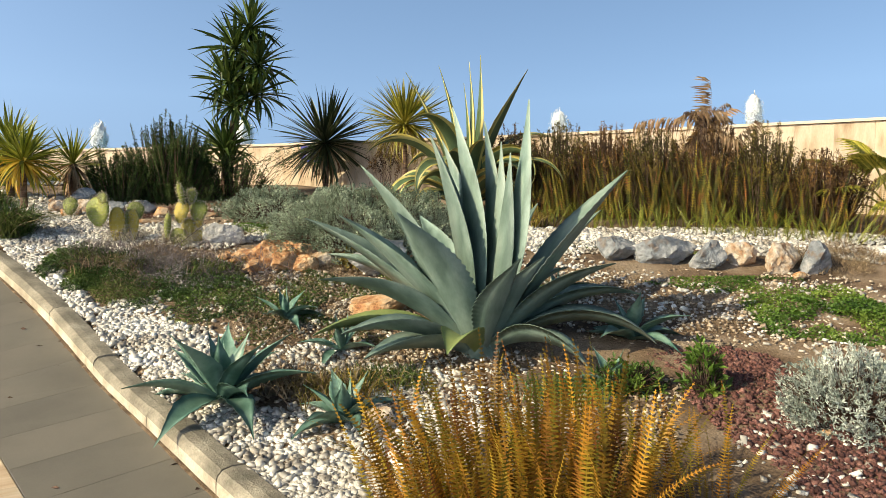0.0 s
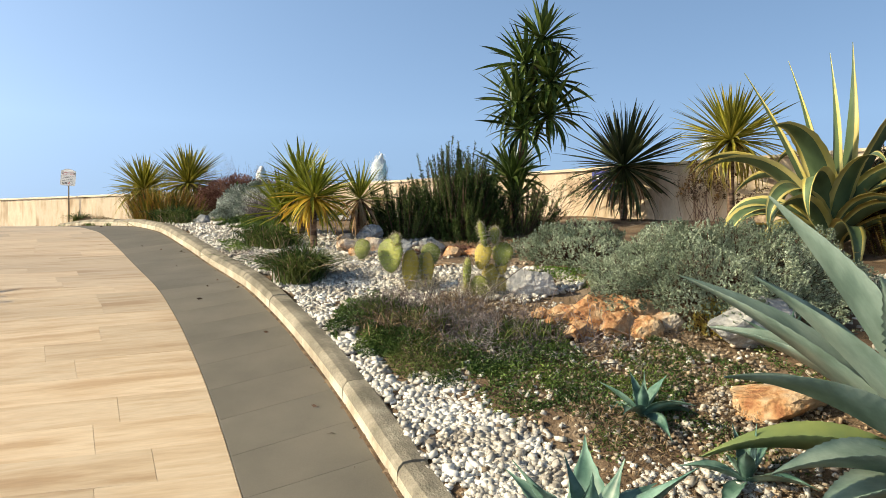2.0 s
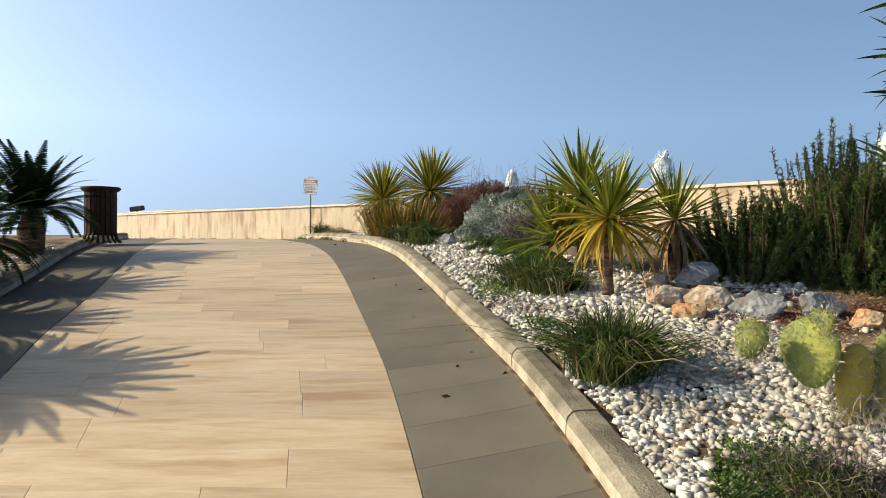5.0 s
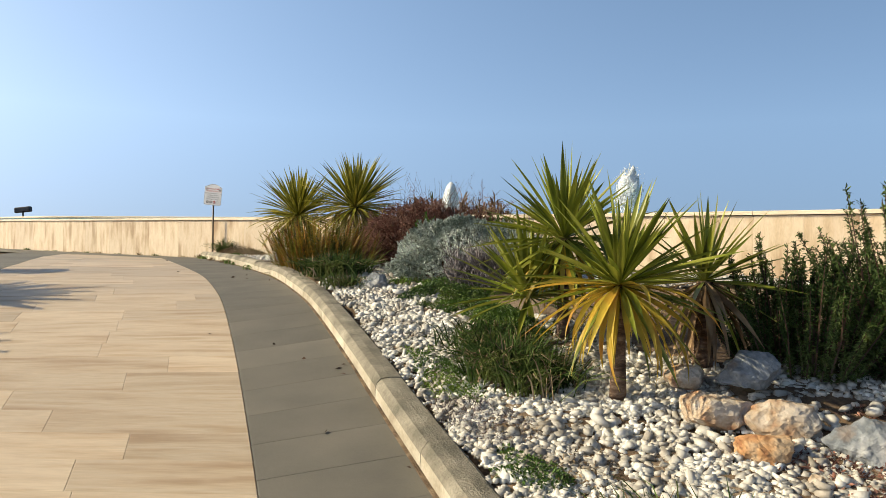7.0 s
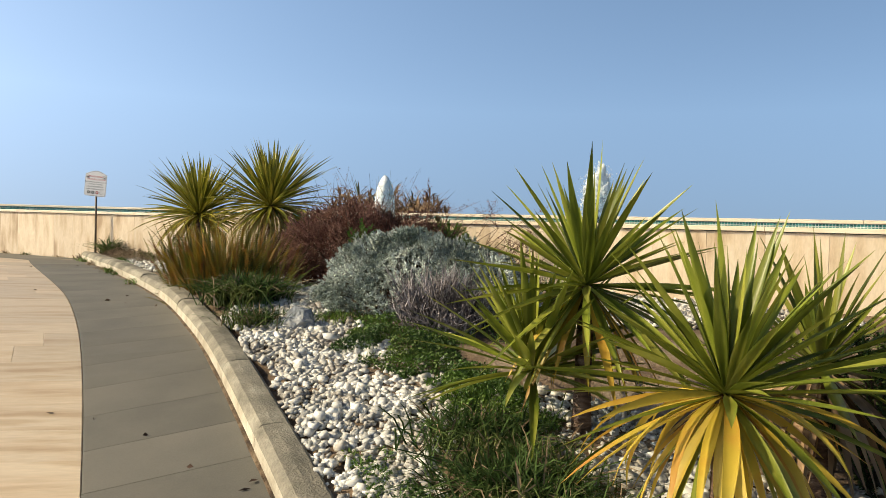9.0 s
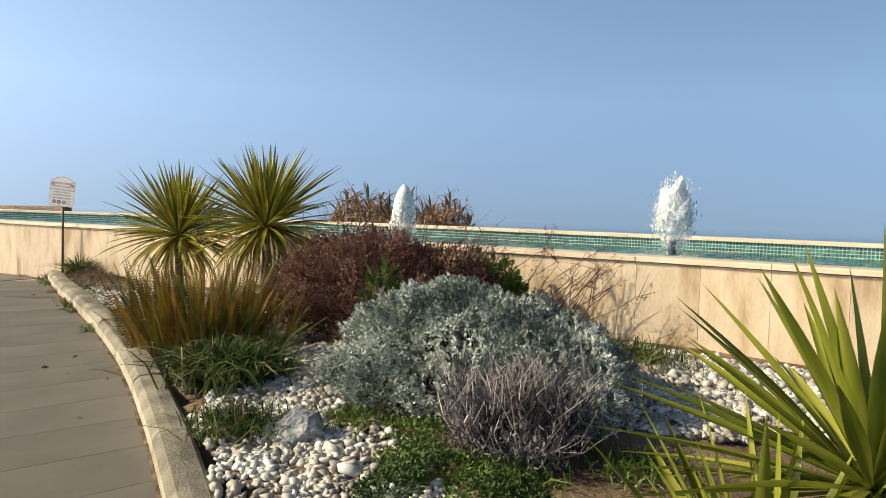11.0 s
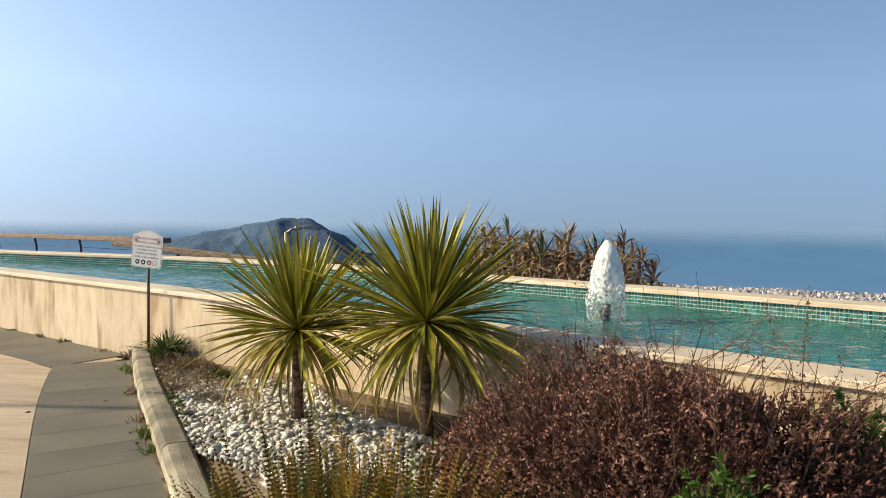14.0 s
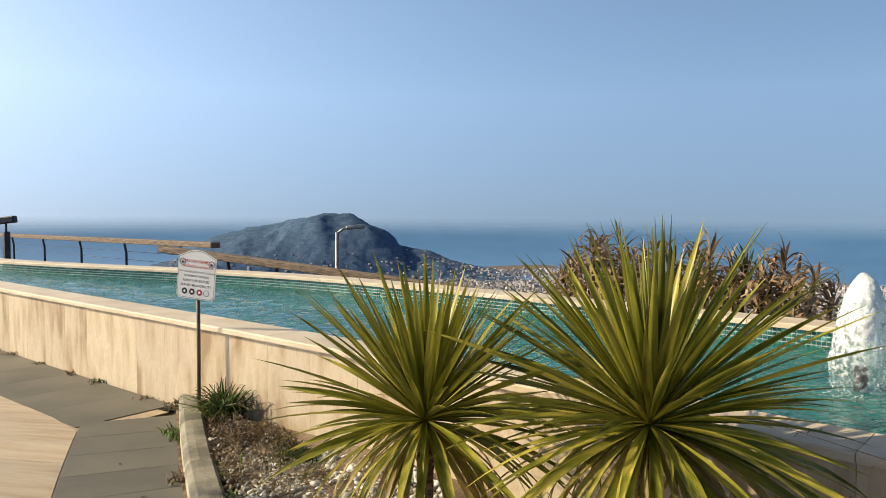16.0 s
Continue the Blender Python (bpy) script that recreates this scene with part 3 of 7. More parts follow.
M_litter = mat("dry_litter", [(0.107, 0.070, 0.041), (0.221, 0.156, 0.090), (0.312, 0.238, 0.148)], 0.9, 2, island=0.45)
M_cactus = mat("cactus_pad", [(0.109, 0.138, 0.025), (0.218, 0.251, 0.043), (0.344, 0.346, 0.072)], 0.6, 5, rand=0.2, bump=0.3, bump_scale=50, fine=0.2, fine_scale=60)
M_cactus_y = mat("young_cactus_pad", [(0.377, 0.301, 0.043), (0.528, 0.424, 0.076)], 0.6, 8, rand=0.15, bump=0.3, bump_scale=50, fine=0.15)
M_hair = mat("cactus_spines", [(0.369, 0.328, 0.221), (0.508, 0.476, 0.369)], 0.8, 10, island=0.25, trans=0.2)
M_lavend = mat("dry_lavender_mat", [(0.082, 0.061, 0.057), (0.156, 0.123, 0.123), (0.221, 0.184, 0.180)], 0.9, 4, island=0.4)


# ---- leaves and blades ----
def blade_mesh(name, length, width, bend, mats, prof=(0.35, 1.0, 0.92, 0.6, 0.0), fold=0.35, segs=7, cols=(-1, 0, 1), thick=0.0, twist=0.0, teeth=0.0, curl=1.5, edge_mat=None, wave=0.0):
    """A leaf that starts at the origin along +y and bends down by bend radians over its length; cols: places across, -1 to 1."""
    n, k = segs + 1, len(cols)
    ang, p, spine, angs = 0.0, np.zeros(3), [np.zeros(3)], [0.0]
    for i in range(segs):
        ang -= bend * ((i + 1) ** curl - i ** curl) / segs ** curl
        p = p + np.array([wave * math.sin(3 * i / segs + 1) / segs, math.cos(ang), math.sin(ang)]) * length / segs
        spine.append(p.copy())
        angs.append(ang)
    ws = np.interp(np.linspace(0, 1, n), np.linspace(0, 1, len(prof)), prof) * width / 2
    top, bottom = [], []
    for i in range(n):
        s, up = spine[i], np.array([0, -math.sin(angs[i]), math.cos(angs[i])])
        tw = twist * i / segs
        for c in cols:
            w = ws[i] * c * (1 + (teeth * (1 if i % 2 else -1) if abs(c) == 1 else 0))
            f = fold * abs(c) * ws[i]
            x, u = w * math.cos(tw) - f * math.sin(tw), w * math.sin(tw) + f * math.cos(tw)
            top.append(s + np.array([x, 0, 0]) + up * u)
            if thick:
                bottom.append(s + np.array([x, 0, 0]) + up * (u - thick * (1 - 0.92 * abs(c)) * (0.15 + ws[i] / (width / 2))))
    vs = top + bottom
    fs, mi = [], []
    for i in range(segs):
        for j in range(k - 1):
            a = i * k + j
            fs.append((a, a + 1, a + k + 1, a + k))
            mi.append(1 if edge_mat and j in (0, k - 2) else 0)
            if thick:
                b = n * k + a
                fs.append((b + k, b + k + 1, b + 1, b))
                mi.append(1 if edge_mat and j in (0, k - 2) else 0)
        if thick:
            for j in (0, k - 1):
                a, b = i * k + j, n * k + i * k + j
                fs.append((a, a + k, b + k, b))
                mi.append(1 if edge_mat else 0)
    me = mesh(name, vs, fs, mats, True)
    if edge_mat:
        me.materials.append(edge_mat)
        me.polygons.foreach_set("material_index", mi)
    return me


def heading(az, el, roll=0.0, at=(0, 0, 0), size=1.0):
    """Pose of a leaf that leaves 'at' along azimuth az (from +x) and elevation el."""
    d = np.array([[math.cos(az) * math.cos(el), math.sin(az) * math.cos(el), math.sin(el)]])
    r = frames(d, np.array([roll]))[0]
    m = Matrix([[*r[0], 0], [*r[1], 0], [*r[2], 0], [0, 0, 0, 1]])
    m = m @ Matrix.Diagonal((size, size, size, 1))
    m.translation = Vector(at)
    return m


def leaf(parent, me, az, el, roll=0.0, at=(0, 0, 0), size=1.0, name="leaf", label=""):
    ob = new(name, me)
    ob.parent = parent
    ob.matrix_basis = heading(az, el, roll, at, size)
    return tagged(ob, label)


pr = random.Random(21)
GOLD = 2.39996


# ---- the great agave ----
def great_agave(x, y):
    t = thing("agave", (x, y, bedz(x, y) - 0.02), "large blue-grey agave with toothed fleshy leaves", "agave")
    # tip to the side, tip away, tip height, width, how far it arches over
    tips = [(-0.13, 0.10, 1.84, 0.21, 0.10), (0.33, -0.10, 1.80, 0.20, 0.06), (0.12, 0.35, 1.70, 0.20, 0.10), (-0.35, 0.15, 1.62, 0.20, 0.15), (-0.20, 0.45, 1.55, 0.19, 0.15),
            (0.84, -0.05, 1.33, 0.18, 0.10), (0.88, 0.35, 1.04, 0.18, 0.15), (0.95, -0.35, 0.66, 0.17, 0.35), (-0.88, 0.15, 1.38, 0.19, 0.15), (-0.86, -0.30, 1.00, 0.20, 0.20),
            (-1.17, 0.10, 0.98, 0.18, 0.25), (-0.50, -0.55, 1.02, 0.24, 0.12), (-1.20, -0.35, 0.56, 0.17, 0.45), (-1.22, 0.35, 0.70, 0.17, 0.45), (-1.27, -0.25, 0.14, 0.18, 0.55),
            (-0.95, -0.70, 0.22, 0.17, 0.45), (1.30, 0.15, 0.40, 0.17, 0.55), (1.36, -0.20, 0.08, 0.16, 0.75), (0.22, -0.62, 0.72, 0.20, 0.12), (0.40, -0.45, 0.72, 0.17, 0.15),
            (-0.85, -0.55, 0.05, 0.17, 0.40), (0.45, 0.80, 1.10, 0.19, 0.20), (-0.45, 0.95, 1.00, 0.18, 0.25), (0.80, 0.90, 0.55, 0.18, 0.40), (-0.05, 1.10, 0.60, 0.18, 0.40),
            (-0.30, -0.80, 0.12, 0.17, 0.60), (0.75, -0.70, 0.02, 0.16, 0.70), (0.05, 0.02, 1.55, 0.13, 0.03), (0.10, -0.12, 1.45, 0.14, 0.03)]
    for i, (dx, dy, dz, w, arch) in enumerate(tips):
        if dz < 0.76:
            dx, dy = dx * 0.84, dy * 0.84
        if dz > 1.3:
            dx, w = dx + 0.11, w * 1.18
        dz = dz * 0.95
        chord = math.sqrt(dx * dx + dy * dy + dz * dz)
        az, el = math.atan2(dy, dx), math.atan2(dz, math.hypot(dx, dy))
        low = i in (14, 15, 20, 17, 26)
        me = blade_mesh("leaf", chord * (1 + 0.12 * arch), w * 1.55, arch * 1.9, M_agave_y if i in (14, 25) else M_agave, prof=(0.62, 0.58, 0.68, 0.88, 1.0, 0.96, 0.80, 0.55, 0.26, 0.02), fold=0.5, segs=46,
                        cols=(-1, -0.6, 0, 0.6, 1), thick=0.035, teeth=0.06, twist=pr.uniform(-0.25, 0.25), curl=1.3)
        ob = leaf(t, me, az, min(el + arch * 0.85, 1.5), pr.uniform(-0.2, 0.2), (0.07 * math.cos(az), 0.07 * math.sin(az), 0.02), label="low yellowing leaf" if i in (14, 25) else "")
    vs, fs = tube([(0, 0, -0.08), (0, 0, 0.10), (0, 0, 0.22)], [0.14, 0.13, 0.05], 12)
    ob = new("stem", mesh("stem", vs, fs, M_agave, True))
    ob.parent = t


great_agave(0.26, 5.01)

# ---- young agaves ----
young = [blade_mesh("leaf", 1.0, 0.28, b, M_agave_dk, prof=(0.55, 0.62, 0.9, 1.0, 0.85, 0.5, 0.16, 0.02), fold=0.5, segs=16, cols=(-1, -0.6, 0, 0.6, 1), thick=0.03, teeth=0.05, curl=1.3) for b in (0.1, 0.35, 0.7, 1.0)]


def young_agave(x, y, size, n, label, group="young agaves", lean=0.0):
    t = thing("young_agave", (x, y, bedz(x, y)), label, "agave", group)
    for i in range(n):
        u = i / max(1, n - 1)
        el = 1.38 - 1.15 * u ** 0.8 + pr.uniform(-0.12, 0.12)
        leaf(t, young[min(3, int(u * 4))], GOLD * i + lean + pr.uniform(-0.2, 0.2), el, pr.uniform(-0.2, 0.2), (0, 0, 0.01), size * (0.75 + 0.35 * math.sin(u * 2.4)) * pr.uniform(0.85, 1.1))


young_agave(-1.30, 4.14, 0.56, 20, "dark blue-green young agave leaning over the kerb")
young_agave(-0.55, 3.90, 0.36, 14, "small dark agave among white pebbles")
young_agave(-1.19, 5.33, 0.30, 11, "small agave beside a green mat")
young_agave(-0.71, 4.91, 0.33, 8, "small upright agave offset beside the great agave")
young_agave(1.38, 5.18, 0.46, 11, "young agave offset under the great agave's leaves")
young_agave(1.06, 4.43, 0.30, 6, "small agave offset among bright herbs")
young_agave(-0.40, 6.29, 0.38, 12, "young agave behind a pale orange stone")
young_agave(0.95, 5.9, 0.36, 9, "young agave on bare earth behind the great agave")

# ---- variegated agave ----
vari = [blade_mesh("leaf", 1.0, 0.15, b, M_var_g, prof=(0.8, 0.75, 0.9, 1.0, 0.95, 0.8, 0.5, 0.2, 0.02), fold=0.3, segs=24, cols=(-1, -0.62, 0, 0.62, 1), thick=0.012, teeth=0.03, curl=c, edge_mat=M_var_y, twist=w)
        for b, c, w in ((0.2, 1.3, 0.1), (1.9, 2.2, -0.5), (3.3, 2.2, 0.7), (4.4, 2.6, -0.9), (3.8, 1.8, 1.1))]
va = thing("variegated_agave", (0.30, 9.20, bedz(0.30, 9.20)), "large variegated agave with curling yellow-edged leaves", "agave")
for i in range(42):
    u = i / 41
    v = 0 if u < 0.14 else 1 if u < 0.3 else pr.choice((1, 2, 2, 3, 4))
    leaf(va, vari[v], GOLD * i + pr.uniform(-0.2, 0.2), 1.40 - 0.85 * u + pr.uniform(-0.12, 0.12), pr.uniform(-0.3, 0.3), (0, 0, 0.05), (1.92 - 0.5 * u) * pr.uniform(0.85, 1.08))


# ---- cordylines and yuccas ----
def blades(length, width, material, bends, prof=(0.45, 0.55, 0.95, 1.0, 0.8, 0.45, 0.0), fold=0.45, segs=8, curl=1.8):
    return [blade_mesh("leaf", length * pr.uniform(0.92, 1.08), width, b, material, prof, fold, segs, (-1, 0, 1), 0.0, pr.uniform(-0.5, 0.5), 0.0, curl) for b in bends]


def head(parent, at, n, size, kinds, old, lo=-0.9, jitter=0.14, old_from=0.8, name="leaf", power=0.85):
    """A rosette of blades: stiff ones upright in the heart, arching and old ones below."""
    for i in range(n):
        u = (i + 0.5) / n
        el = 1.5 - (1.5 - lo) * u ** power + pr.uniform(-jitter, jitter)
        pick = kinds[min(len(kinds) - 1, int(u * len(kinds)))]
        label = ""
        if u > old_from and old and pr.random() < 0.75:
            pick, label = pr.choice(old), "yellowed old leaf"
        leaf(parent, pick, GOLD * i + pr.uniform(-0.3, 0.3), el, pr.uniform(-0.4, 0.4), at, size * pr.uniform(0.82, 1.1), name, label)


def trunk(parent, pts, radii, label=""):
    vs, fs = tube(pts, radii, 12)
    vs = [Vector(v) * 1 + Vector((pr.uniform(-1, 1), pr.uniform(-1, 1), 0)) * 0.004 for v in vs]
    ob = new("trunk", mesh("trunk", vs, fs, M_trunk, True))
    ob.parent = parent
    return tagged(ob, label)


cord_k = blades(0.72, 0.035, M_cord, (0.05, 0.08, 0.15, 0.25, 0.38, 0.55, 0.85))
cord_o = blades(0.70, 0.028, M_cord_old, (0.9, 1.4, 1.9))
dark_k = blades(0.82, 0.046, M_dark, (0.05, 0.1, 0.2, 0.35, 0.55))
dark_o = blades(0.72, 0.030, M_deadleaf, (0.6, 1.0))
yuc_k = blades(0.64, 0.041, M_yuc, (0.03, 0.05, 0.08, 0.15, 0.28), fold=0.55)
yuc_o = blades(0.60, 0.042, M_yuc_old, (0.3, 0.6, 1.0))
yuc_d = blades(0.60, 0.045, M_deadleaf, (0.3, 0.5))
tall_k = blades(0.56, 0.058, M_tall, (0.05, 0.15, 0.3, 0.5, 0.9), fold=0.5)


def cordyline(x, y, stem, n, size, label, kinds, old, lo=-0.95, lean=(0, 0), radius=0.037, of=0.8, group="cordylines"):
    z = bedz(x, y)
    t = thing("cordyline", (x, y, z - 0.02), label, "cordyline", group)
    trunk(t, [(0, 0, -0.05), (lean[0] * 0.3, lean[1] * 0.3, stem * 0.35), (lean[0] * 0.7, lean[1] * 0.7, stem * 0.7), (*lean, stem)], [radius * 1.3, radius, radius * 0.95, radius * 0.85])
    head(t, (*lean, stem), n, size, kinds, old, lo, old_from=of)
    return t


cordyline(-11.05, 12.45, 0.62, 250, 1.0, "green cordyline with sword leaves on a brown trunk among pebbles", cord_k, cord_o, lo=-0.6)
cordyline(-10.12, 12.60, 0.72, 280, 1.08, "larger green cordyline with drooping lower leaves", cord_k, cord_o, lo=-0.6)
cordyline(-1.85, 11.20, 0.74, 240, 1.05, "dark green cordyline with a skirt of dead leaves against the wall", dark_k, dark_o, lo=-1.35, of=0.72)
cordyline(-0.55, 10.35, 1.10, 250, 1.02, "olive cordyline behind the variegated agave", cord_k, cord_o, lo=-0.7)

ya = cordyline(-4.97, 8.43, 0.60, 150, 0.90, "yucca with yellowed lower leaves on a pale slender trunk", yuc_k, yuc_o, lo=-0.88, radius=0.036, of=0.55, group="yuccas")
yb = cordyline(-4.70, 9.05, 0.50, 96, 0.82, "yucca with a skirt of dry brown leaves", yuc_k, yuc_d, lo=-1.5, radius=0.05, of=0.50, group="yuccas")
yc = cordyline(-5.60, 9.22, 0.66, 120, 0.96, "tall bright green yucca with broad stiff leaves", yuc_k, yuc_o[:1], lo=-1.1, group="yuccas")
head(yc, (-0.20, -0.10, 0.28), 70, 0.95, yuc_k, [], lo=-0.3)

tz = bedz(-3.20, 10.40)
ty = thing("yucca_tree", (-3.20, 10.40, tz - 0.03), "tall yucca tree with stacked heads of glossy leaves", "yucca tree")
trunk(ty, [(0, 0, -0.1), (0.06, 0.02, 0.5), (0.15, 0.02, 1.0), (0.28, -0.04, 1.65), (0.40, -0.10, 2.35)], [0.085, 0.06, 0.05, 0.045, 0.04], "slender brown leaning trunk")
for (dx, dy, dz), n, sz in (((0.44, -0.10, 2.36), 66, 1.0), ((0.24, -0.14, 2.06), 66, 1.08), ((0.54, -0.06, 1.84), 66, 1.08), ((0.14, -0.18, 1.56), 70, 1.12), ((0.50, -0.06, 1.42), 66, 1.05), ((0.20, -0.14, 1.24), 66, 1.0), ((0.04, -0.10, 0.62), 60, 1.05), ((0.08, -0.05, 0.34), 50, 1.0)):
    head(ty, (dx, dy, dz), n, sz, tall_k, [], lo=-0.85 if dz > 1 else -0.1, power=1.05)

# ---- shrubs, ferns and low growth ----
def unit(n):
    v = rng.normal(size=(n, 3))
    return v / np.linalg.norm(v, axis=1, keepdims=True)


def stuff(name, v, f, material, at=(0, 0, 0), parent=None, label="", kind="", smooth=False, category=""):
    v = np.asarray(v) - np.array(at)
    ob = new(name, bulk(name, v, f, material, smooth))
    ob.location = at
    if parent:
        ob.location, ob.parent = (0, 0, 0), parent
    return tagged(ob, label, category, "", kind)


LEAFLET = ([(-0.12, 0.0, 0.0), (0.5, 0.45, 0.16), (0.0, 1.0, 0.0), (-0.5, 0.5, 0.16)], [(0, 1, 2, 3)])


def leaflets(pos, dirs, length, width):
    n = len(pos)
    m = frames(dirs, rng.uniform(-1.2, 1.2, n))
    l = length * rng.uniform(0.6, 1.25, n)
    w = width * rng.uniform(0.7, 1.3, n)
    return scatter(*LEAFLET, m * np.stack([w, l, w], 1)[:, None, :], pos)


def thin(pts_a, pts_b, r, bow=0.0):
    """Thin three-sided twigs from a to b, bowed sideways in the middle."""
    n = len(pts_a)
    d = pts_b - pts_a
    m = frames(d)
    mid = (pts_a + pts_b) / 2 + rng.normal(size=(n, 3)) * bow * np.linalg.norm(d, axis=1, keepdims=True)
    vs = np.zeros((n, 9, 3))
    r = np.broadcast_to(np.asarray(r, float), (n,))
    for k in range(3):
        a = 2 * math.pi * k / 3
        o_ = m[:, :, 0] * math.cos(a) + m[:, :, 2] * math.sin(a)
        vs[:, k], vs[:, 3 + k], vs[:, 6 + k] = pts_a + o_ * r[:, None], mid + o_ * (r * 0.75)[:, None], pts_b + o_ * (r * 0.35)[:, None]
    tf = np.array([(i * 3 + k, i * 3 + (k + 1) % 3, i * 3 + 3 + (k + 1) % 3, i * 3 + 3 + k) for i in range(2) for k in range(3)])
    f = tf[None] + (np.arange(n) * 9)[:, None, None]
    return vs.reshape(-1, 3), f.reshape(-1, 4)


def mound_points(n, r, lumps=9, seed=1, low=0.0, noise_scale=2.2, amount=0.22):
    """Points and outward normals on an uneven mound of radii r, standing on its base."""
    d = unit(n)
    d[:, 2] = np.abs(d[:, 2]) * (1 - low) + low
    d[:, 2] = np.where(rng.random(n) < 0.12, d[:, 2] - 0.25, d[:, 2])
    d /= np.linalg.norm(d, axis=1, keepdims=True)
    h = np.array([noise.noise((p[0] * noise_scale + seed, p[1] * noise_scale, p[2] * noise_scale)) + 0.5 * noise.noise((p[0] * 5 + seed, p[1] * 5, p[2] * 5)) for p in d])
    rad = 1 + amount * h
    p = d * rad[:, None] * np.array(r)
    nrm = d / np.array(r)
    nrm /= np.linalg.norm(nrm, axis=1, keepdims=True)
    return p, nrm


def mound(name, x, y, r, n, material, size, label, category, seed=1, sprig=4, depth=0.3, rz=0.0, amount=0.22, up=0.5, width=0.32, stems=M_twig, ns=2.2, shoot=0.10, per=18, splay=0.9, twigs=0):
    """A rounded shrub: shoots all over an uneven dome, each clad in small leaves."""
    t = thing(name, (x, y, bedz(x, y) - 0.03), label, category, rz=rz)
    k = n * sprig // per
    p, nrm = mound_points(k, r, seed=seed, amount=amount, noise_scale=ns)
    p = p * (1 - rng.random((k, 1)) ** 2.5 * depth)
    d = nrm + rng.normal(size=(k, 3)) * 0.42 + np.array([0, 0, up])
    d /= np.linalg.norm(d, axis=1, keepdims=True)
    ln = shoot * rng.uniform(0.5, 1.3, (k, 1))
    a = p - d * ln
    uu_ = rng.random((k, per)) ** 0.7
    pos = a[:, None] + d[:, None] * (ln[:, None] * uu_[..., None])
    dirs = d[:, None] * (0.25 + uu_[..., None]) + rng.normal(size=(k, per, 3)) * splay * 0.6
    stuff("foliage", *leaflets(pos.reshape(-1, 3), dirs.reshape(-1, 3), size, size * width), material, parent=t)
    stuff("shoot_growth", *thin((a - d * 0.02)[::6], p[::6], 0.0025, 0.04), stems, parent=t, kind="stuff")
    # branches inside
    m = 260
    q, nq = mound_points(m, r, seed=seed, amount=amount, noise_scale=ns)
    a = np.zeros((m, 3)) + rng.normal(size=(m, 3)) * np.array([r[0], r[1], 0]) * 0.12
    stuff("branchwork", *thin(a, q * 0.90, 0.006, 0.06), stems, parent=t)
    if twigs:
        q, nq = mound_points(twigs, r, seed=seed, amount=amount, noise_scale=ns, low=0.45)
        e = q + (nq * 0.5 + rng.normal(size=(twigs, 3)) * 0.4 + np.array([0, 0, 0.8])) * rng.uniform(0.05, 0.26, (twigs, 1))
        stuff("twig_growth", *thin(q * 0.85, e, 0.003, 0.08), stems, parent=t, kind="stuff")
    return t


mound("grey_shrub", -0.84, 7.18, (0.98, 0.88, 0.62), 30000, M_santo, 0.017, "wide low mound of grey-green cotton lavender above rocks", "shrub", 3, 5, rz=-0.25, shoot=0.07, amount=0.30, ns=3.2, per=14, width=0.5, up=0.3, splay=1.2)
mound("grey_shrub", -2.05, 8.35, (0.75, 0.5, 0.42), 6500, M_santo, 0.020, "low grey-green shrub beside the white pebbles", "shrub", 8, 5, rz=-0.6, shoot=0.07, per=14, width=0.5, up=0.3, splay=1.2)
mound("grey_shrub", -0.15, 7.35, (0.55, 0.42, 0.42), 4200, M_santo, 0.020, "small grey-green shrub behind the great agave", "shrub", 5, 5, shoot=0.07, per=14, width=0.5, up=0.3, splay=1.2)
mound("silver_shrub", 2.35, 3.95, (0.48, 0.42, 0.42), 4200, M_silver, 0.026, "rounded silver-grey shrub beside dark red gravel", "shrub", 6, 5)
mound("silver_shrub", -7.36, 10.98, (0.80, 0.62, 0.60), 22000, M_silver, 0.027, "large dome of silver felted foliage", "shrub", 2, 5, width=0.34, amount=0.17, ns=3.6, shoot=0.06, up=0.25, per=20, splay=0.95)
mound("silver_shrub", -6.85, 10.85, (0.5, 0.5, 0.48), 9000, M_silver, 0.027, "lower silver shrub with drying foliage", "shrub", 4, 5, width=0.34, amount=0.17, ns=3.6, shoot=0.06, up=0.25, per=20, splay=0.95)
mound("red_shrub", -8.58, 12.05, (1.05, 0.62, 0.80), 29000, M_red, 0.021, "dense red-brown shrub with fine dry foliage", "shrub", 7, 4, amount=0.2, width=0.45, up=0.25, shoot=0.13, per=20, twigs=150)

M_redtwig = mat("red_brown_twigs", [(0.07, 0.033, 0.024), (0.15, 0.08, 0.055)], 0.9, 9, island=0.3)

# drying grey stems in front of the silver shrub
sx_, sy_ = -6.82, 10.28
dry = thing("dry_shrub", (sx_, sy_, bedz(sx_, sy_) - 0.02), "dead grey lavender stems standing before the silver shrub", "shrub")
n = 150
a = rng.normal(size=(n, 3)) * np.array([0.085, 0.07, 0])
b = a * np.array([1.6, 1.6, 1]) + np.stack([rng.normal(size=n) * 0.07, rng.normal(size=n) * 0.10, rng.uniform(0.16, 0.44, n)], 1)
stuff("stem_growth", *thin(a, b, 0.007, 0.16), M_drystem, parent=dry, kind="stuff")
s0 = a * 0.5 + b * 0.5
stuff("side_growth", *thin(np.repeat(s0, 3, 0), np.repeat(b, 3, 0) + rng.normal(size=(n * 3, 3)) * np.array([0.06, 0.05, 0.05]), 0.004, 0.14), M_drystem, parent=dry, kind="stuff")
w = rng.random((14000, 1)) ** 1.3 * 0.85
pick = rng.integers(0, n, 14000)
pp = a[pick] * (1 - w) + b[pick] * w + rng.normal(size=(14000, 3)) * np.array([0.035, 0.035, 0.02])
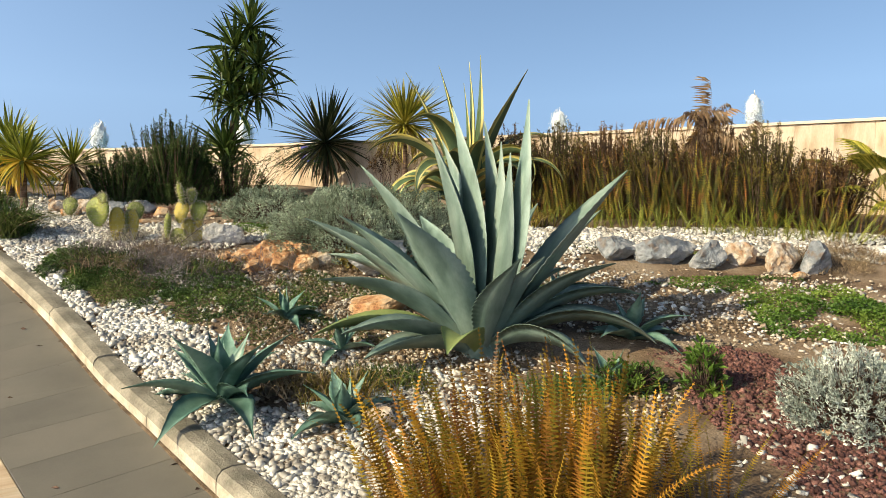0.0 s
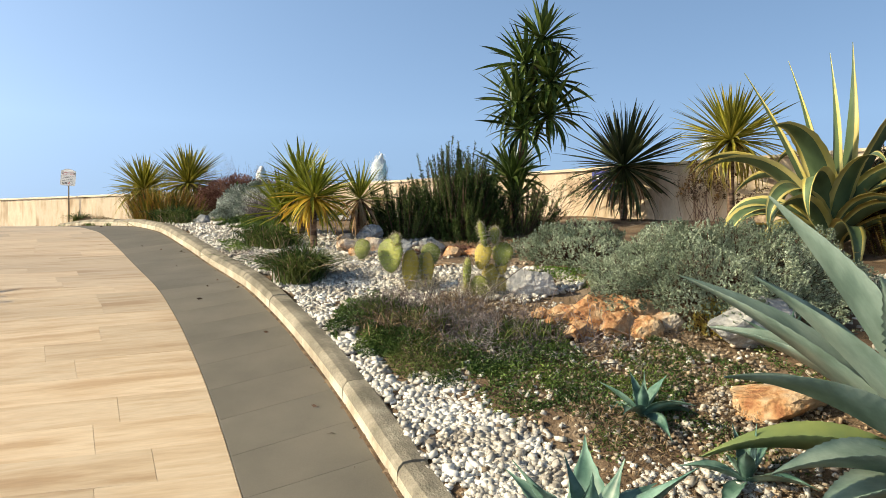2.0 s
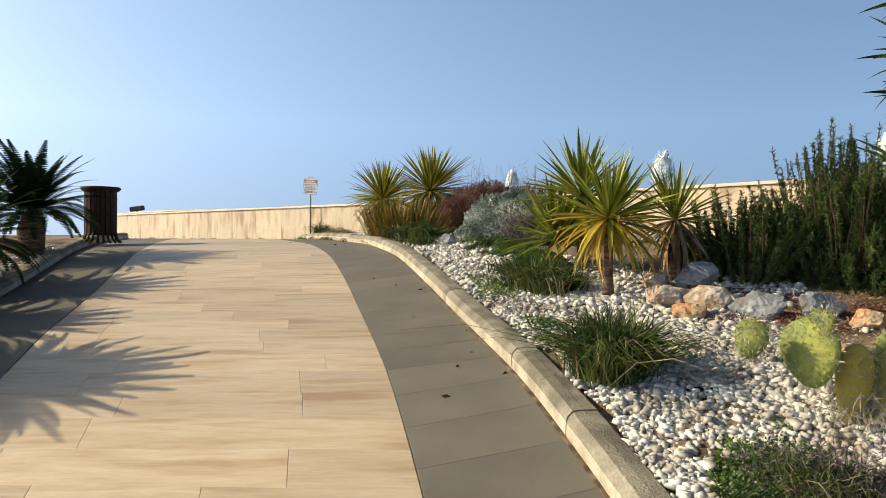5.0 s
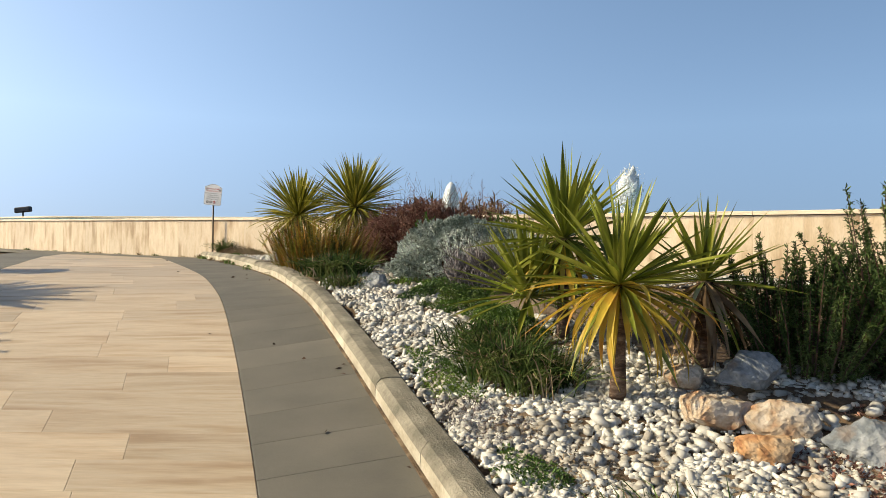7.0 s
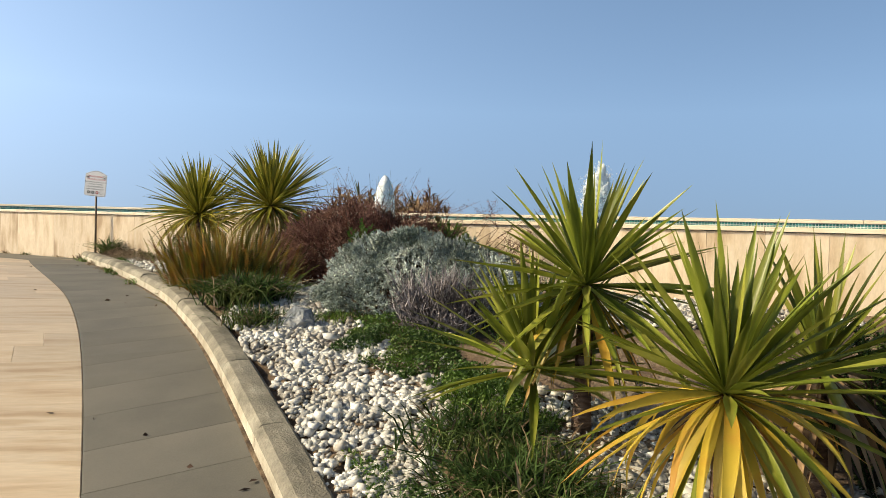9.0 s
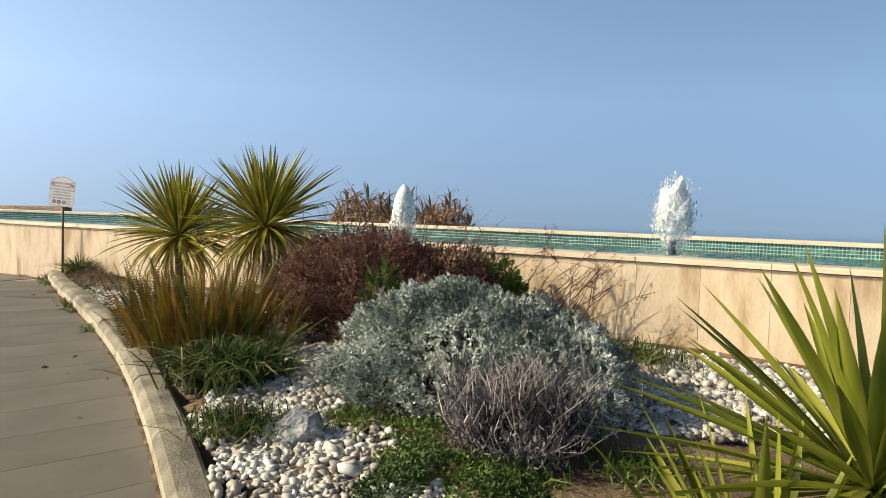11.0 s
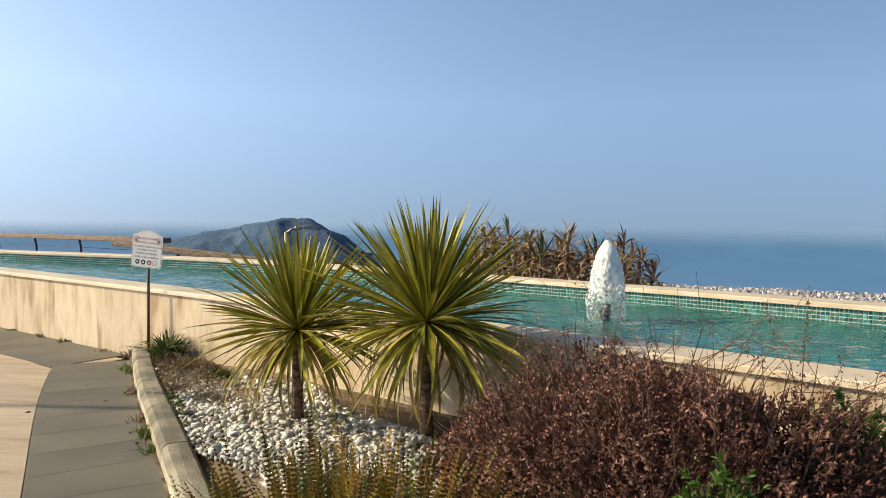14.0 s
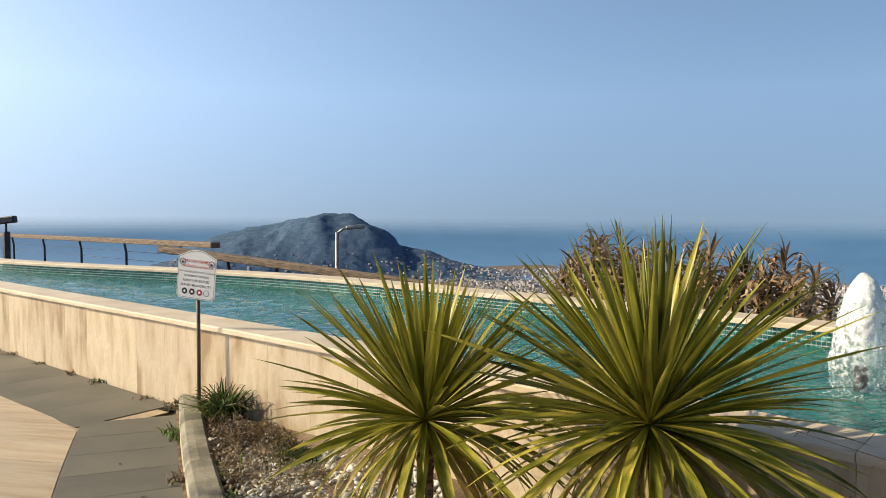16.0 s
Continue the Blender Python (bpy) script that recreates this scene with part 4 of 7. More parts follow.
stuff("withered_foliage", *leaflets(pp, rng.normal(size=(14000, 3)) * 0.5 + np.array([0, 0, -0.8]), 0.034, 0.008), M_wither, parent=dry, label="hanging withered leaves")


def spires(name, x, y, spread, h, stems, needles, material, label, lean=0.25, needle=0.028, category="shrub", slim=0.19, fill=1.4):
    """An upright shrub of many stems clad in needles."""
    t = thing(name, (x, y, bedz(x, y) - 0.02), label, category)
    ang, rad = rng.uniform(0, 2 * math.pi, stems), np.sqrt(rng.random(stems))
    a = np.stack([np.cos(ang) * rad * spread[0] * 0.6, np.sin(ang) * rad * spread[1] * 0.6, np.zeros(stems)], 1)
    hh = h * (1 - 0.45 * rad ** 1.5) * rng.uniform(0.78, 1.04, stems)
    b = a + np.stack([np.cos(ang) * rad * spread[0] * 0.5, np.sin(ang) * rad * spread[1] * 0.5, hh], 1) + rng.normal(size=(stems, 3)) * lean * 0.15
    stuff("stem_growth", *thin(a, b, 0.006, 0.02), M_twig, parent=t, kind="stuff")
    pick = rng.integers(0, stems, needles)
    u = 1 - rng.random(needles) ** fill
    p = a[pick] * (1 - u[:, None]) + b[pick] * u[:, None]
    d = rng.normal(size=(needles, 3)) + (b - a)[pick] / h * 0.8
    stuff("needle_foliage", *leaflets(p, d, needle, needle * slim), material, parent=t)
    return t


spires("rosemary", -3.60, 9.42, (0.56, 0.46), 1.26, 130, 44000, M_rosem, "tall dark green rosemary bush with upright stems", needle=0.034, lean=0.4, slim=0.24, fill=1.0)
mound("rosemary", -3.52, 9.50, (0.58, 0.48, 0.94), 15000, M_rosem, 0.034, "dense green rosemary growing up under the yucca tree", "shrub", 17, 4, depth=0.6, amount=0.3, up=1.8, width=0.2, shoot=0.26, per=60, splay=0.9)
spires("rosemary", -4.24, 9.24, (0.5, 0.42), 0.74, 110, 34000, M_rosem, "lower dark rosemary beside the yuccas", needle=0.032, lean=0.4, slim=0.24, fill=1.0)
spires("rosemary", -2.95, 9.85, (0.5, 0.45), 0.66, 120, 14000, M_rosem, "dark rosemary growth under the yucca tree", needle=0.036, lean=0.4)

# straggling branches against the wall
def straggle(x, y, n, h, label, material, spread=0.6, leafn=900, lsize=0.03, bias=(0, 0), lm=None, r=0.004, fan=0.35):
    t = thing("straggling_shrub", (x, y, bedz(x, y) - 0.02), label, "shrub", "straggling shrubs")
    a = rng.normal(size=(n, 3)) * np.array([0.12, 0.08, 0])
    knee = a + np.stack([rng.normal(size=n) * spread * 0.4 + bias[0] * 0.4, rng.normal(size=n) * spread * 0.25 + bias[1] * 0.4, rng.uniform(0.35, 0.7, n) * h], 1)
    tip = knee + np.stack([rng.normal(size=n) * spread * fan + bias[0] * 0.6, rng.normal(size=n) * spread * 0.2 + bias[1] * 0.6, rng.uniform(0.2, 0.6, n) * h], 1)
    v1, f1 = thin(a, knee, r, 0.05)
    v2, f2 = thin(knee, tip, r * 0.6, 0.06)
    pick = rng.integers(0, n, n)
    s0 = knee[pick] * 0.5 + tip[pick] * 0.5
    v3, f3 = thin(s0, s0 + np.stack([rng.normal(size=n) * 0.12, rng.normal(size=n) * 0.08, rng.uniform(0.0, 0.22, n)], 1), r * 0.45, 0.06)
    v = np.concatenate([v1, v2, v3])
    f = np.concatenate([f1, f2 + len(v1), f3 + len(v1) + len(v2)])
    stuff("branchwork", v, f, material, parent=t, kind="stuff")
    pick, u = rng.integers(0, n, leafn), rng.random((leafn, 1))
    stuff("foliage", *leaflets(knee[pick] * (1 - u) + tip[pick] * u + rng.normal(size=(leafn, 3)) * 0.012, rng.normal(size=(leafn, 3)), lsize, lsize * 0.5), lm or material, parent=t)
    return t


straggle(-2.70, 10.30, 20, 0.72, "sparse shrub with bare reaching branches before the wall", M_twig, 0.26, 1000, 0.028, (0.75, 0.15), M_rosem)
straggle(-0.85, 10.95, 30, 0.75, "thin brown stalks with dry leaves before the shaded wall", M_redtwig, 0.4, 1300, 0.035, (0.1, 0.0), M_rust)
straggle(-7.3, 12.5, 20, 0.60, "thin red-brown shrub climbing the pool wall", M_redtwig, 0.26, 420, 0.02, (0.36, 0.05), M_red, 0.006)
straggle(-7.9, 12.35, 20, 0.85, "bare brown branches rising over the red shrub", M_redtwig, 0.65, 1500, 0.018, (0.1, 0.05), M_red, 0.005)
straggle(-8.6, 12.35, 32, 1.0, "tall thin brown stalks above the red shrub", M_redtwig, 0.8, 700, 0.016, (0, 0), M_red, 0.004)
mound("green_shrub", -7.84, 12.48, (0.42, 0.26, 0.60), 3400, M_herb, 0.03, "small bright green shrub between wall and silver shrub", "shrub", 12, 4, width=0.5)
mound("green_shrub", -8.2, 11.5, (0.22, 0.14, 0.62), 900, M_green, 0.03, "green weed growing through the red shrub", "shrub", 14, 4, width=0.5)


# ---- ferns ----
def frond_mesh(length, width, bend, material, pairs=36, curl=2.0, fat=0.0):
    """A pinnate frond along +y that bends down by bend radians; fat: how far the leaflets close up."""
    vs, fs, ang, p, n = [], [], 0.0, np.zeros(3), pairs
    share = 0.5 + 0.5 * fat
    for i in range(n):
        ang -= bend * ((i + 1) ** curl - i ** curl) / n ** curl
        d, up = np.array([0, math.cos(ang), math.sin(ang)]), np.array([0, -math.sin(ang), math.cos(ang)])
        step, u, k = d * length / n, i / n, len(vs)
        m, q = p + step * share, p + step
        r = np.array([0.0035 * (1 - 0.7 * u), 0, 0])
        if i == 0:
            vs += [p - r, p + r]
            k = 2
        vs += [m - r, m + r, q - r, q + r]
        fs += [(k - 2, k - 1, k + 1, k), (k, k + 1, k + 3, k + 2)]
        if u > 0.10:
            w = width / 2 * min(1, (u - 0.05) * 5) * (1 - max(0, u - 0.55) / 0.45 * 0.85)
            for s in (-1, 1):
                e, a, b = len(vs), k - (2 if s < 0 else 1), k + (0 if s < 0 else 1)
                tip = p + np.array([s * w, 0, 0]) + step * 0.3 + d * w * 0.25 - up * w * 0.12
                vs += [p + (tip - p) * 0.6 - step * 0.05 * (1 + fat) + up * w * 0.07, tip, m + (tip - m) * 0.6 + step * 0.05 * (1 + 2 * fat) + up * w * 0.07]
                fs.append((a, e, e + 1, e + 2, b) if s < 0 else (b, e + 2, e + 1, e, a))
            # the rachis goes on from its own last pair of vertices
            vs += [q - r, q + r]
            fs.append((k + 2, k + 3, len(vs) - 1, len(vs) - 2))
        p = q
    return mesh("frond", vs, fs, material, False)


fern_a = [frond_mesh(0.75, 0.066, b, M_fern, 40) for b in (0.1, 0.35, 0.7, 1.2)]
fern_b = [frond_mesh(0.72, 0.062, b, M_ferng, 34) for b in (0.1, 0.35, 0.7, 1.2)]
fern_l = [frond_mesh(0.6, 0.062, b, M_fernl, 24) for b in (0.2, 0.6, 1.0)]
fern_r = [frond_mesh(0.66, 0.062, b, M_fern, 34) for b in (0.1, 0.3, 0.55, 0.9)]
fern_n = [frond_mesh(0.85, 0.054, b, M_ferng, 30) for b in (0.1, 0.3, 0.6)]
fern_c = [frond_mesh(0.75, 0.085, b, M_deadleaf) for b in (0.3, 0.8)]


def fern(x, y, spread, n, size, label, kinds, lo=0.75, hi=1.52, group="ferns", name="fern"):
    t = thing(name, (x, y, bedz(x, y) - 0.03), label, "fern", group)
    for i in range(n):
        a, r = pr.uniform(0, 2 * math.pi), math.sqrt(pr.random())
        px, py = math.cos(a) * r * spread[0], math.sin(a) * r * spread[1]
        dz = bedz(x + px, y + py) - bedz(x, y)
        el = hi - (hi - lo) * r * pr.uniform(0.2, 1.0)
        leaf(t, pr.choice(kinds), a + pr.uniform(-0.7, 0.7), el, pr.uniform(-1.5, 1.5), (px, py, dz), size * pr.uniform(0.7, 1.12), "frond")
    return t


fern(0.28, 2.78, (0.50, 0.36), 330, 0.98, "golden-brown sword fern with upright fronds", fern_a, lo=1.15)
fern(1.10, 2.95, (0.22, 0.22), 34, 0.72, "smaller rusty sword fern beside red gravel", fern_a)
fern(-9.36, 10.98, (0.44, 0.34), 430, 0.86, "rusty and green sword fern spilling over the kerb", fern_r + fern_b[:3] + fern_b[:2] + fern_l[:1], lo=1.0, hi=1.55)
fern(-9.3, 10.8, (0.38, 0.34), 90, 0.5, "low dark green fern at the foot of the rusty fern", fern_b, lo=0.4)
fern(-8.88, 11.1, (0.2, 0.2), 70, 0.68, "green sword fern with arching fronds", fern_l + fern_b[:2], lo=0.6)
for i, (hx, hy, k) in enumerate(((1.05, 9.0, 0.95), (1.65, 8.75, 1.1), (2.25, 8.5, 1.15), (2.85, 8.35, 1.2), (3.45, 8.2, 1.15), (4.0, 7.95, 1.0), (4.45, 7.75, 0.8))):
    fern(hx, hy, (0.44, 0.40), 72, 0.90 * k, "tall rusty-green fern in the row before the wall", fern_n + fern_n + fern_b[:1], lo=1.15, group="fern row along the wall")
for hx, hy in ((1.2, 8.3), (1.75, 8.12), (2.15, 8.0), (2.5, 7.95), (2.9, 7.8), (3.25, 7.72), (3.6, 7.6), (3.95, 7.5), (4.2, 7.45)):
    fern(hx, hy, (0.24, 0.17), 30, 0.66, "low yellow-green fern at the edge of white pebbles", fern_l, lo=0.5, group="fern row along the wall")
for i, (hx, hy, hh) in enumerate(((0.95, 9.35, 1.05), (1.5, 9.15, 1.1), (2.05, 8.95, 1.08), (2.6, 8.75, 1.12), (3.2, 8.55, 1.18), (3.75, 8.3, 1.08), (4.25, 8.0, 0.85))):
    spires("dry_shrub", hx, hy, (0.48, 0.40), hh * 1.12, 300, 21000, (M_rust, M_rustg)[i % 2], "tall brown-green dry stalks rising from the fern row", needle=0.042, slim=0.27)

# ---- tufts, mats and weeds ----
def tuft(x, y, r, h, n, material, label, name="grass_tuft", width=0.007, group="grass tufts"):
    t = thing(name, (x, y, bedz(x, y) - 0.01), label, "grass", group)
    a = np.stack([rng.normal(size=n) * r * 0.3, rng.normal(size=n) * r * 0.3, np.zeros(n)], 1)
    out = rng.normal(size=(n, 2)) * 0.42
    l = h * rng.uniform(0.5, 1.15, n)
    vs = np.zeros((n, 8, 3))
    d = np.concatenate([out, np.ones((n, 1))], 1)
    side = np.cross(d, np.array([0, 0, 1.0]) + rng.normal(size=(n, 3)) * 0.3)
    side /= np.linalg.norm(side, axis=1, keepdims=True)
    for i, (u, w) in enumerate(((0, 1), (0.4, 0.95), (0.75, 0.6), (1.0, 0.08))):
        c = a + np.concatenate([out * (0.7 * u + 0.6 * u * u), np.full((n, 1), u - 0.2 * u * u)], 1) * l[:, None]
        c[:, 2] -= 0.3 * l * u ** 3 * np.minimum(1.4, np.linalg.norm(out, axis=1) * 2)
        vs[:, 2 * i], vs[:, 2 * i + 1] = c - side * width * w / 2, c + side * width * w / 2
    tf = np.array([(2 * i, 2 * i + 1, 2 * i + 3, 2 * i + 2) for i in range(3)])
    f = (tf[None] + (np.arange(n) * 8)[:, None, None]).reshape(-1, 4)
    k = int(n * 0.86)
    stuff("foliage", vs[:k].reshape(-1, 3), f[:k * 3], material, parent=t, kind="stuff")
    stuff("dry_foliage", vs[k:].reshape(-1, 3), f[k * 3:] - k * 8, M_litter, parent=t, label="dry straw blades", kind="stuff")
    return t


tuft(-4.24, 6.92, 0.24, 0.50, 1900, M_grass, "dense dark green grassy tuft leaning over the kerb", width=0.008)
tuft(-5.65, 8.55, 0.34, 0.36, 1300, M_grass, "broad dark grassy clump beside the yuccas", width=0.009)
tuft(-5.4, 8.42, 0.26, 0.30, 800, M_grass, "dark grass below the yuccas", width=0.009)
tuft(-5.95, 8.95, 0.45, 0.26, 700, M_grass, "dark grassy clump along the pebbles", width=0.009)
tuft(-8.62, 10.5, 0.4, 0.36, 1300, M_grass, "dark green tuft at the foot of the fern", width=0.012)
tuft(-2.75, 6.15, 0.35, 0.26, 700, M_grass, "dark weeds tangled with dry stems")
tuft(-3.15, 6.3, 0.3, 0.22, 500, M_grass, "dark weeds near the kerb")
tuft(-2.9, 6.1, 0.35, 0.22, 420, M_litter, "dry brown grass tangled over the mat")
tuft(-2.05, 6.15, 0.4, 0.2, 500, M_grass, "green weeds among thorny stems")
tuft(-0.35, 4.45, 0.4, 0.2, 420, M_grass, "green weeds at the foot of the great agave")
tuft(0.75, 4.25, 0.4, 0.22, 600, M_green, "green weeds before the great agave")
tuft(-8.05, 9.95, 0.3, 0.22, 420, M_grass, "small green tuft at the kerb")
tuft(-13.5, 13.22, 0.15, 0.40, 300, M_grass, "small green tuft beside the sign post", width=0.012)
tuft(-13.0, 13.0, 0.25, 0.16, 160, M_litter, "dry straw tuft at the foot of the wall")
tuft(-12.4, 12.9, 0.25, 0.2, 160, M_grass, "thin green tuft at the foot of the wall")
tuft(-9.95, 11.75, 0.3, 0.20, 260, M_grass, "low green tuft among white pebbles")
tuft(-0.95, 4.35, 0.3, 0.25, 260, M_litter, "dry grass between the young agaves")
tuft(-0.62, 4.25, 0.35, 0.28, 300, M_cord_old, "yellowing grass between the young agaves")
tuft(1.0, 8.2, 0.3, 0.40, 160, M_cord_old, "yellow-green grass clump before the ferns", width=0.014)
tuft(-3.1, 6.95, 0.2, 0.12, 120, M_green, "small green weed at the cactus foot")
tuft(-6.65, 12.0, 0.5, 0.25, 500, M_grass, "green grass at the foot of the wall")
tuft(-6.3, 10.35, 0.3, 0.14, 300, M_green, "green weeds at the foot of the silver shrub")
tuft(-7.6, 10.3, 0.3, 0.13, 260, M_green, "green weeds beside the silver shrub")
tuft(-6.75, 10.1, 0.35, 0.13, 300, M_green, "green weeds before the dry stems")


def patch(name, x, y, rx, ry, n, material, size, label, rz=0.0, h=0.05, width=0.4, lie=0.8, category="ground cover", seed=0):
    """A low mat of leaves with a ragged outline."""
    ang = rng.uniform(0, 2 * math.pi, n)
    rad = np.sqrt(rng.random(n))
    edge = np.array([1 + 0.45 * noise.noise((math.cos(t) * 1.6 + seed, math.sin(t) * 1.6, 0.5)) for t in ang])
    u, v = np.cos(ang) * rad * rx * edge, np.sin(ang) * rad * ry * edge
    px = x + u * math.cos(rz) - v * math.sin(rz)
    py = y + u * math.sin(rz) + v * math.cos(rz)
    hh = h * (1.15 - rad) * rng.random(n) * 1.3
    p = np.stack([px, py, bed(px, py) + hh], 1)
    keep = np.array([noise.noise((a * 4.0, b * 4.0, seed + 0.7)) for a, b in zip(px, py)]) > -0.28
    p = p[keep]
    d = rng.normal(size=(len(p), 3)) * np.array([1, 1, 0.5]) + np.array([0, 0, 1 - lie])
    at = (x, y, bedz(x, y))
    vv, ff = leaflets(p, d, size, size * width)
    return stuff(name, vv, ff, material, at=at, label=label, kind="stuff", category=category)


M_mat = mat("dense_green_mat", [(0.022, 0.053, 0.007), (0.053, 0.105, 0.015), (0.112, 0.165, 0.026)], 0.7, 2.5, island=0.4, trans=0.1)
patch("creeping_mat", -1.85, 5.72, 0.88, 0.42, 15000, M_mat, 0.022, "bright green creeping mat over the gravel", -0.3, 0.09, 0.5, 0.5, seed=1)
patch("creeping_mat", -2.7, 5.95, 0.45, 0.2, 4000, M_green, 0.024, "thin green creeping mat near the cacti", -0.5, 0.08, 0.5, 0.5, seed=2)
patch("creeping_mat", -3.25, 6.35, 0.5, 0.25, 4600, M_green, 0.020, "green weeds along the kerb by the cacti", -0.6, 0.08, 0.5, 0.5, seed=3)
patch("creeping_mat", -3.15, 5.92, 0.45, 0.18, 5200, M_mat, 0.024, "dark green weeds spreading to the kerb", -0.75, 0.12, 0.45, 0.4, seed=71)
patch("creeping_mat", -2.7, 5.72, 0.5, 0.2, 5200, M_grass, 0.028, "dark weeds tangled with dry stalks", -0.6, 0.13, 0.3, 0.35, seed=72)
patch("dry_mat", -2.75, 5.9, 0.5, 0.22, 3600, M_litter, 0.055, "dry brown stalks lying over the weeds", -0.6, 0.15, 0.06, 0.3, seed=73)
patch("creeping_mat", -2.3, 5.65, 0.45, 0.2, 1600, M_mat, 0.024, "green weeds below the thorny stems", -0.3, 0.10, 0.45, 0.4, seed=74)
patch("dry_mat", -2.95, 6.2, 0.5, 0.26, 5000, M_lavend, 0.045, "dry purple-grey lavender mat of thorny stems", -0.3, 0.20, 0.09, 0.4, seed=4)
patch("dry_mat", -2.5, 6.3, 0.45, 0.2, 2600, M_litter, 0.060, "dry brown grass beside the kerb", -0.7, 0.18, 0.05, 0.3, seed=5)
patch("creeping_mat", -2.0, 5.3, 0.3, 0.1, 700, M_green, 0.022, "green weeds near the kerb edge", -0.85, 0.07, 0.4, 0.5, seed=31)
patch("dry_mat", -2.35, 5.95, 0.5, 0.26, 4200, M_drystem, 0.060, "grey dry thorny stalks over the weeds", -0.4, 0.22, 0.06, 0.3, seed=75)
patch("dry_mat", -1.3, 5.15, 0.35, 0.15, 800, M_litter, 0.05, "dry grass stalks between pebbles and mat", -0.7, 0.10, 0.1, 0.5, seed=32)
patch("dry_mat", -2.3, 6.5, 0.6, 0.18, 1600, M_litter, 0.04, "dry brown growth below the cacti", -0.2, 0.10, 0.12, 0.5, seed=33)
patch("creeping_mat", -4.9, 7.45, 0.45, 0.15, 2400, M_green, 0.022, "green weeds along the kerb by the tuft", -0.7, 0.07, 0.5, 0.5, seed=34)
patch("creeping_mat", -5.95, 8.35, 0.55, 0.14, 2800, M_green, 0.022, "green weeds along the kerb below the grass clump", -0.7, 0.08, 0.4, 0.4, seed=35)
patch("litter", -5.0, 7.75, 0.5, 0.18, 1600, M_litter, 0.03, "dry leaf litter by the kerb", -0.7, 0.03, 0.3, 0.8, seed=36)
for gx_, gy_, gr in ((-0.75, 5.9, 0.4), (-1.15, 6.15, 0.35), (-0.9, 5.2, 0.45), (-0.2, 6.1, 0.4), (-1.5, 5.15, 0.35), (0.7, 6.2, 0.5)):
    patch("weed_patch", gx_, gy_, gr, gr * 0.5, 1500, M_mat, 0.02, "small green weeds scattered over gravel and earth", -0.4, 0.05, 0.45, 0.5, seed=60 + gx_)
for gx_, gy_, gr in ((-0.5, 4.75, 0.4), (-1.15, 4.7, 0.35), (-0.65, 5.55, 0.4), (-1.0, 6.3, 0.35), (1.4, 6.3, 0.5), (0.3, 6.4, 0.5)):
    patch("litter", gx_, gy_, gr, gr * 0.6, 1300, M_litter, 0.03, "dry stalks and leaf litter on the earth", 0.3, 0.04, 0.16, 0.85, seed=80 + gx_)
patch("weed_patch", 3.1, 5.55, 0.75, 0.5, 9000, M_herb, 0.026, "bright green clover on bare earth", 0.0, 0.07, 0.8, 0.6, seed=6)
patch("weed_patch", 2.7, 6.15, 0.8, 0.2, 4500, M_herb, 0.022, "green weeds at the foot of the stone edging", -0.1, 0.06, 0.7, 0.6, seed=7)
patch("weed_patch", 2.0, 7.1, 0.6, 0.14, 1600, M_green, 0.02, "green weeds behind the stone edging", -0.1, 0.05, 0.6, 0.6, seed=8)
patch("dry_grass", 3.75, 6.75, 0.55, 0.35, 3800, M_litter, 0.06, "dry straw-coloured grass beyond the stones", 0.0, 0.16, 0.08, 0.1, seed=9)
patch("litter", 1.9, 5.9, 0.9, 0.65, 5200, M_litter, 0.022, "dry leaf litter and bark on brown earth", 0, 0.015, 0.5, 1.0, seed=10)
patch("litter", -0.3, 5.2, 1.0, 0.6, 3600, M_litter, 0.03, "dry grass and litter round the great agave", 0, 0.03, 0.2, 0.9, seed=11)
patch("litter", -3.75, 8.2, 0.55, 0.3, 3000, M_red, 0.03, "reddish bark litter between the rocks", -0.1, 0.04, 0.4, 0.9, seed=52)
patch("litter", -3.2, 8.6, 0.9, 0.35, 3000, M_red, 0.03, "reddish bark litter under the rosemary", -0.1, 0.03, 0.4, 0.9, seed=12)
patch("litter", -2.6, 9.1, 0.9, 0.45, 4200, M_deadleaf, 0.032, "brown bark mulch beneath the yucca tree", -0.2, 0.03, 0.4, 0.9, seed=53)
patch("litter", -12.7, 12.85, 1.1, 0.36, 7000, M_litter, 0.035, "brown plant litter at the foot of the wall", -0.4, 0.12, 0.2, 0.6, seed=13)
patch("creeping_mat", -1.9, 7.6, 0.55, 0.3, 2600, M_herb, 0.02, "yellow-green low stonecrop between the shrubs", -0.4, 0.05, 0.7, 0.5, seed=14)
patch("creeping_mat", -1.2, 5.95, 0.45, 0.25, 1800, M_litter, 0.03, "dry grass below the orange rock", -0.3, 0.05, 0.2, 0.7, seed=15)
patch("creeping_mat", -6.85, 9.78, 0.55, 0.26, 8000, M_mat, 0.024, "green weeds spreading below the silver shrub", -0.45, 0.12, 0.5, 0.4, seed=81)
patch("creeping_mat", -6.05, 9.30, 0.45, 0.2, 5000, M_green, 0.024, "green weeds beside the tall yucca", -0.5, 0.11, 0.5, 0.4, seed=82)
patch("creeping_mat", -6.35, 9.45, 0.55, 0.22, 8000, M_green, 0.022, "green weeds between kerb and pebbles", -0.65, 0.08, 0.5, 0.5, seed=16)
patch("creeping_mat", -7.0, 10.15, 0.5, 0.22, 2600, M_green, 0.022, "green weeds in front of the silver shrub", -0.4, 0.10, 0.6, 0.5, seed=17)
patch("creeping_mat", -12.0, 12.15, 0.9, 0.10, 1500, M_green, 0.022, "green weeds along the inner kerb edge", -0.55, 0.06, 0.5, 0.5, seed=18)
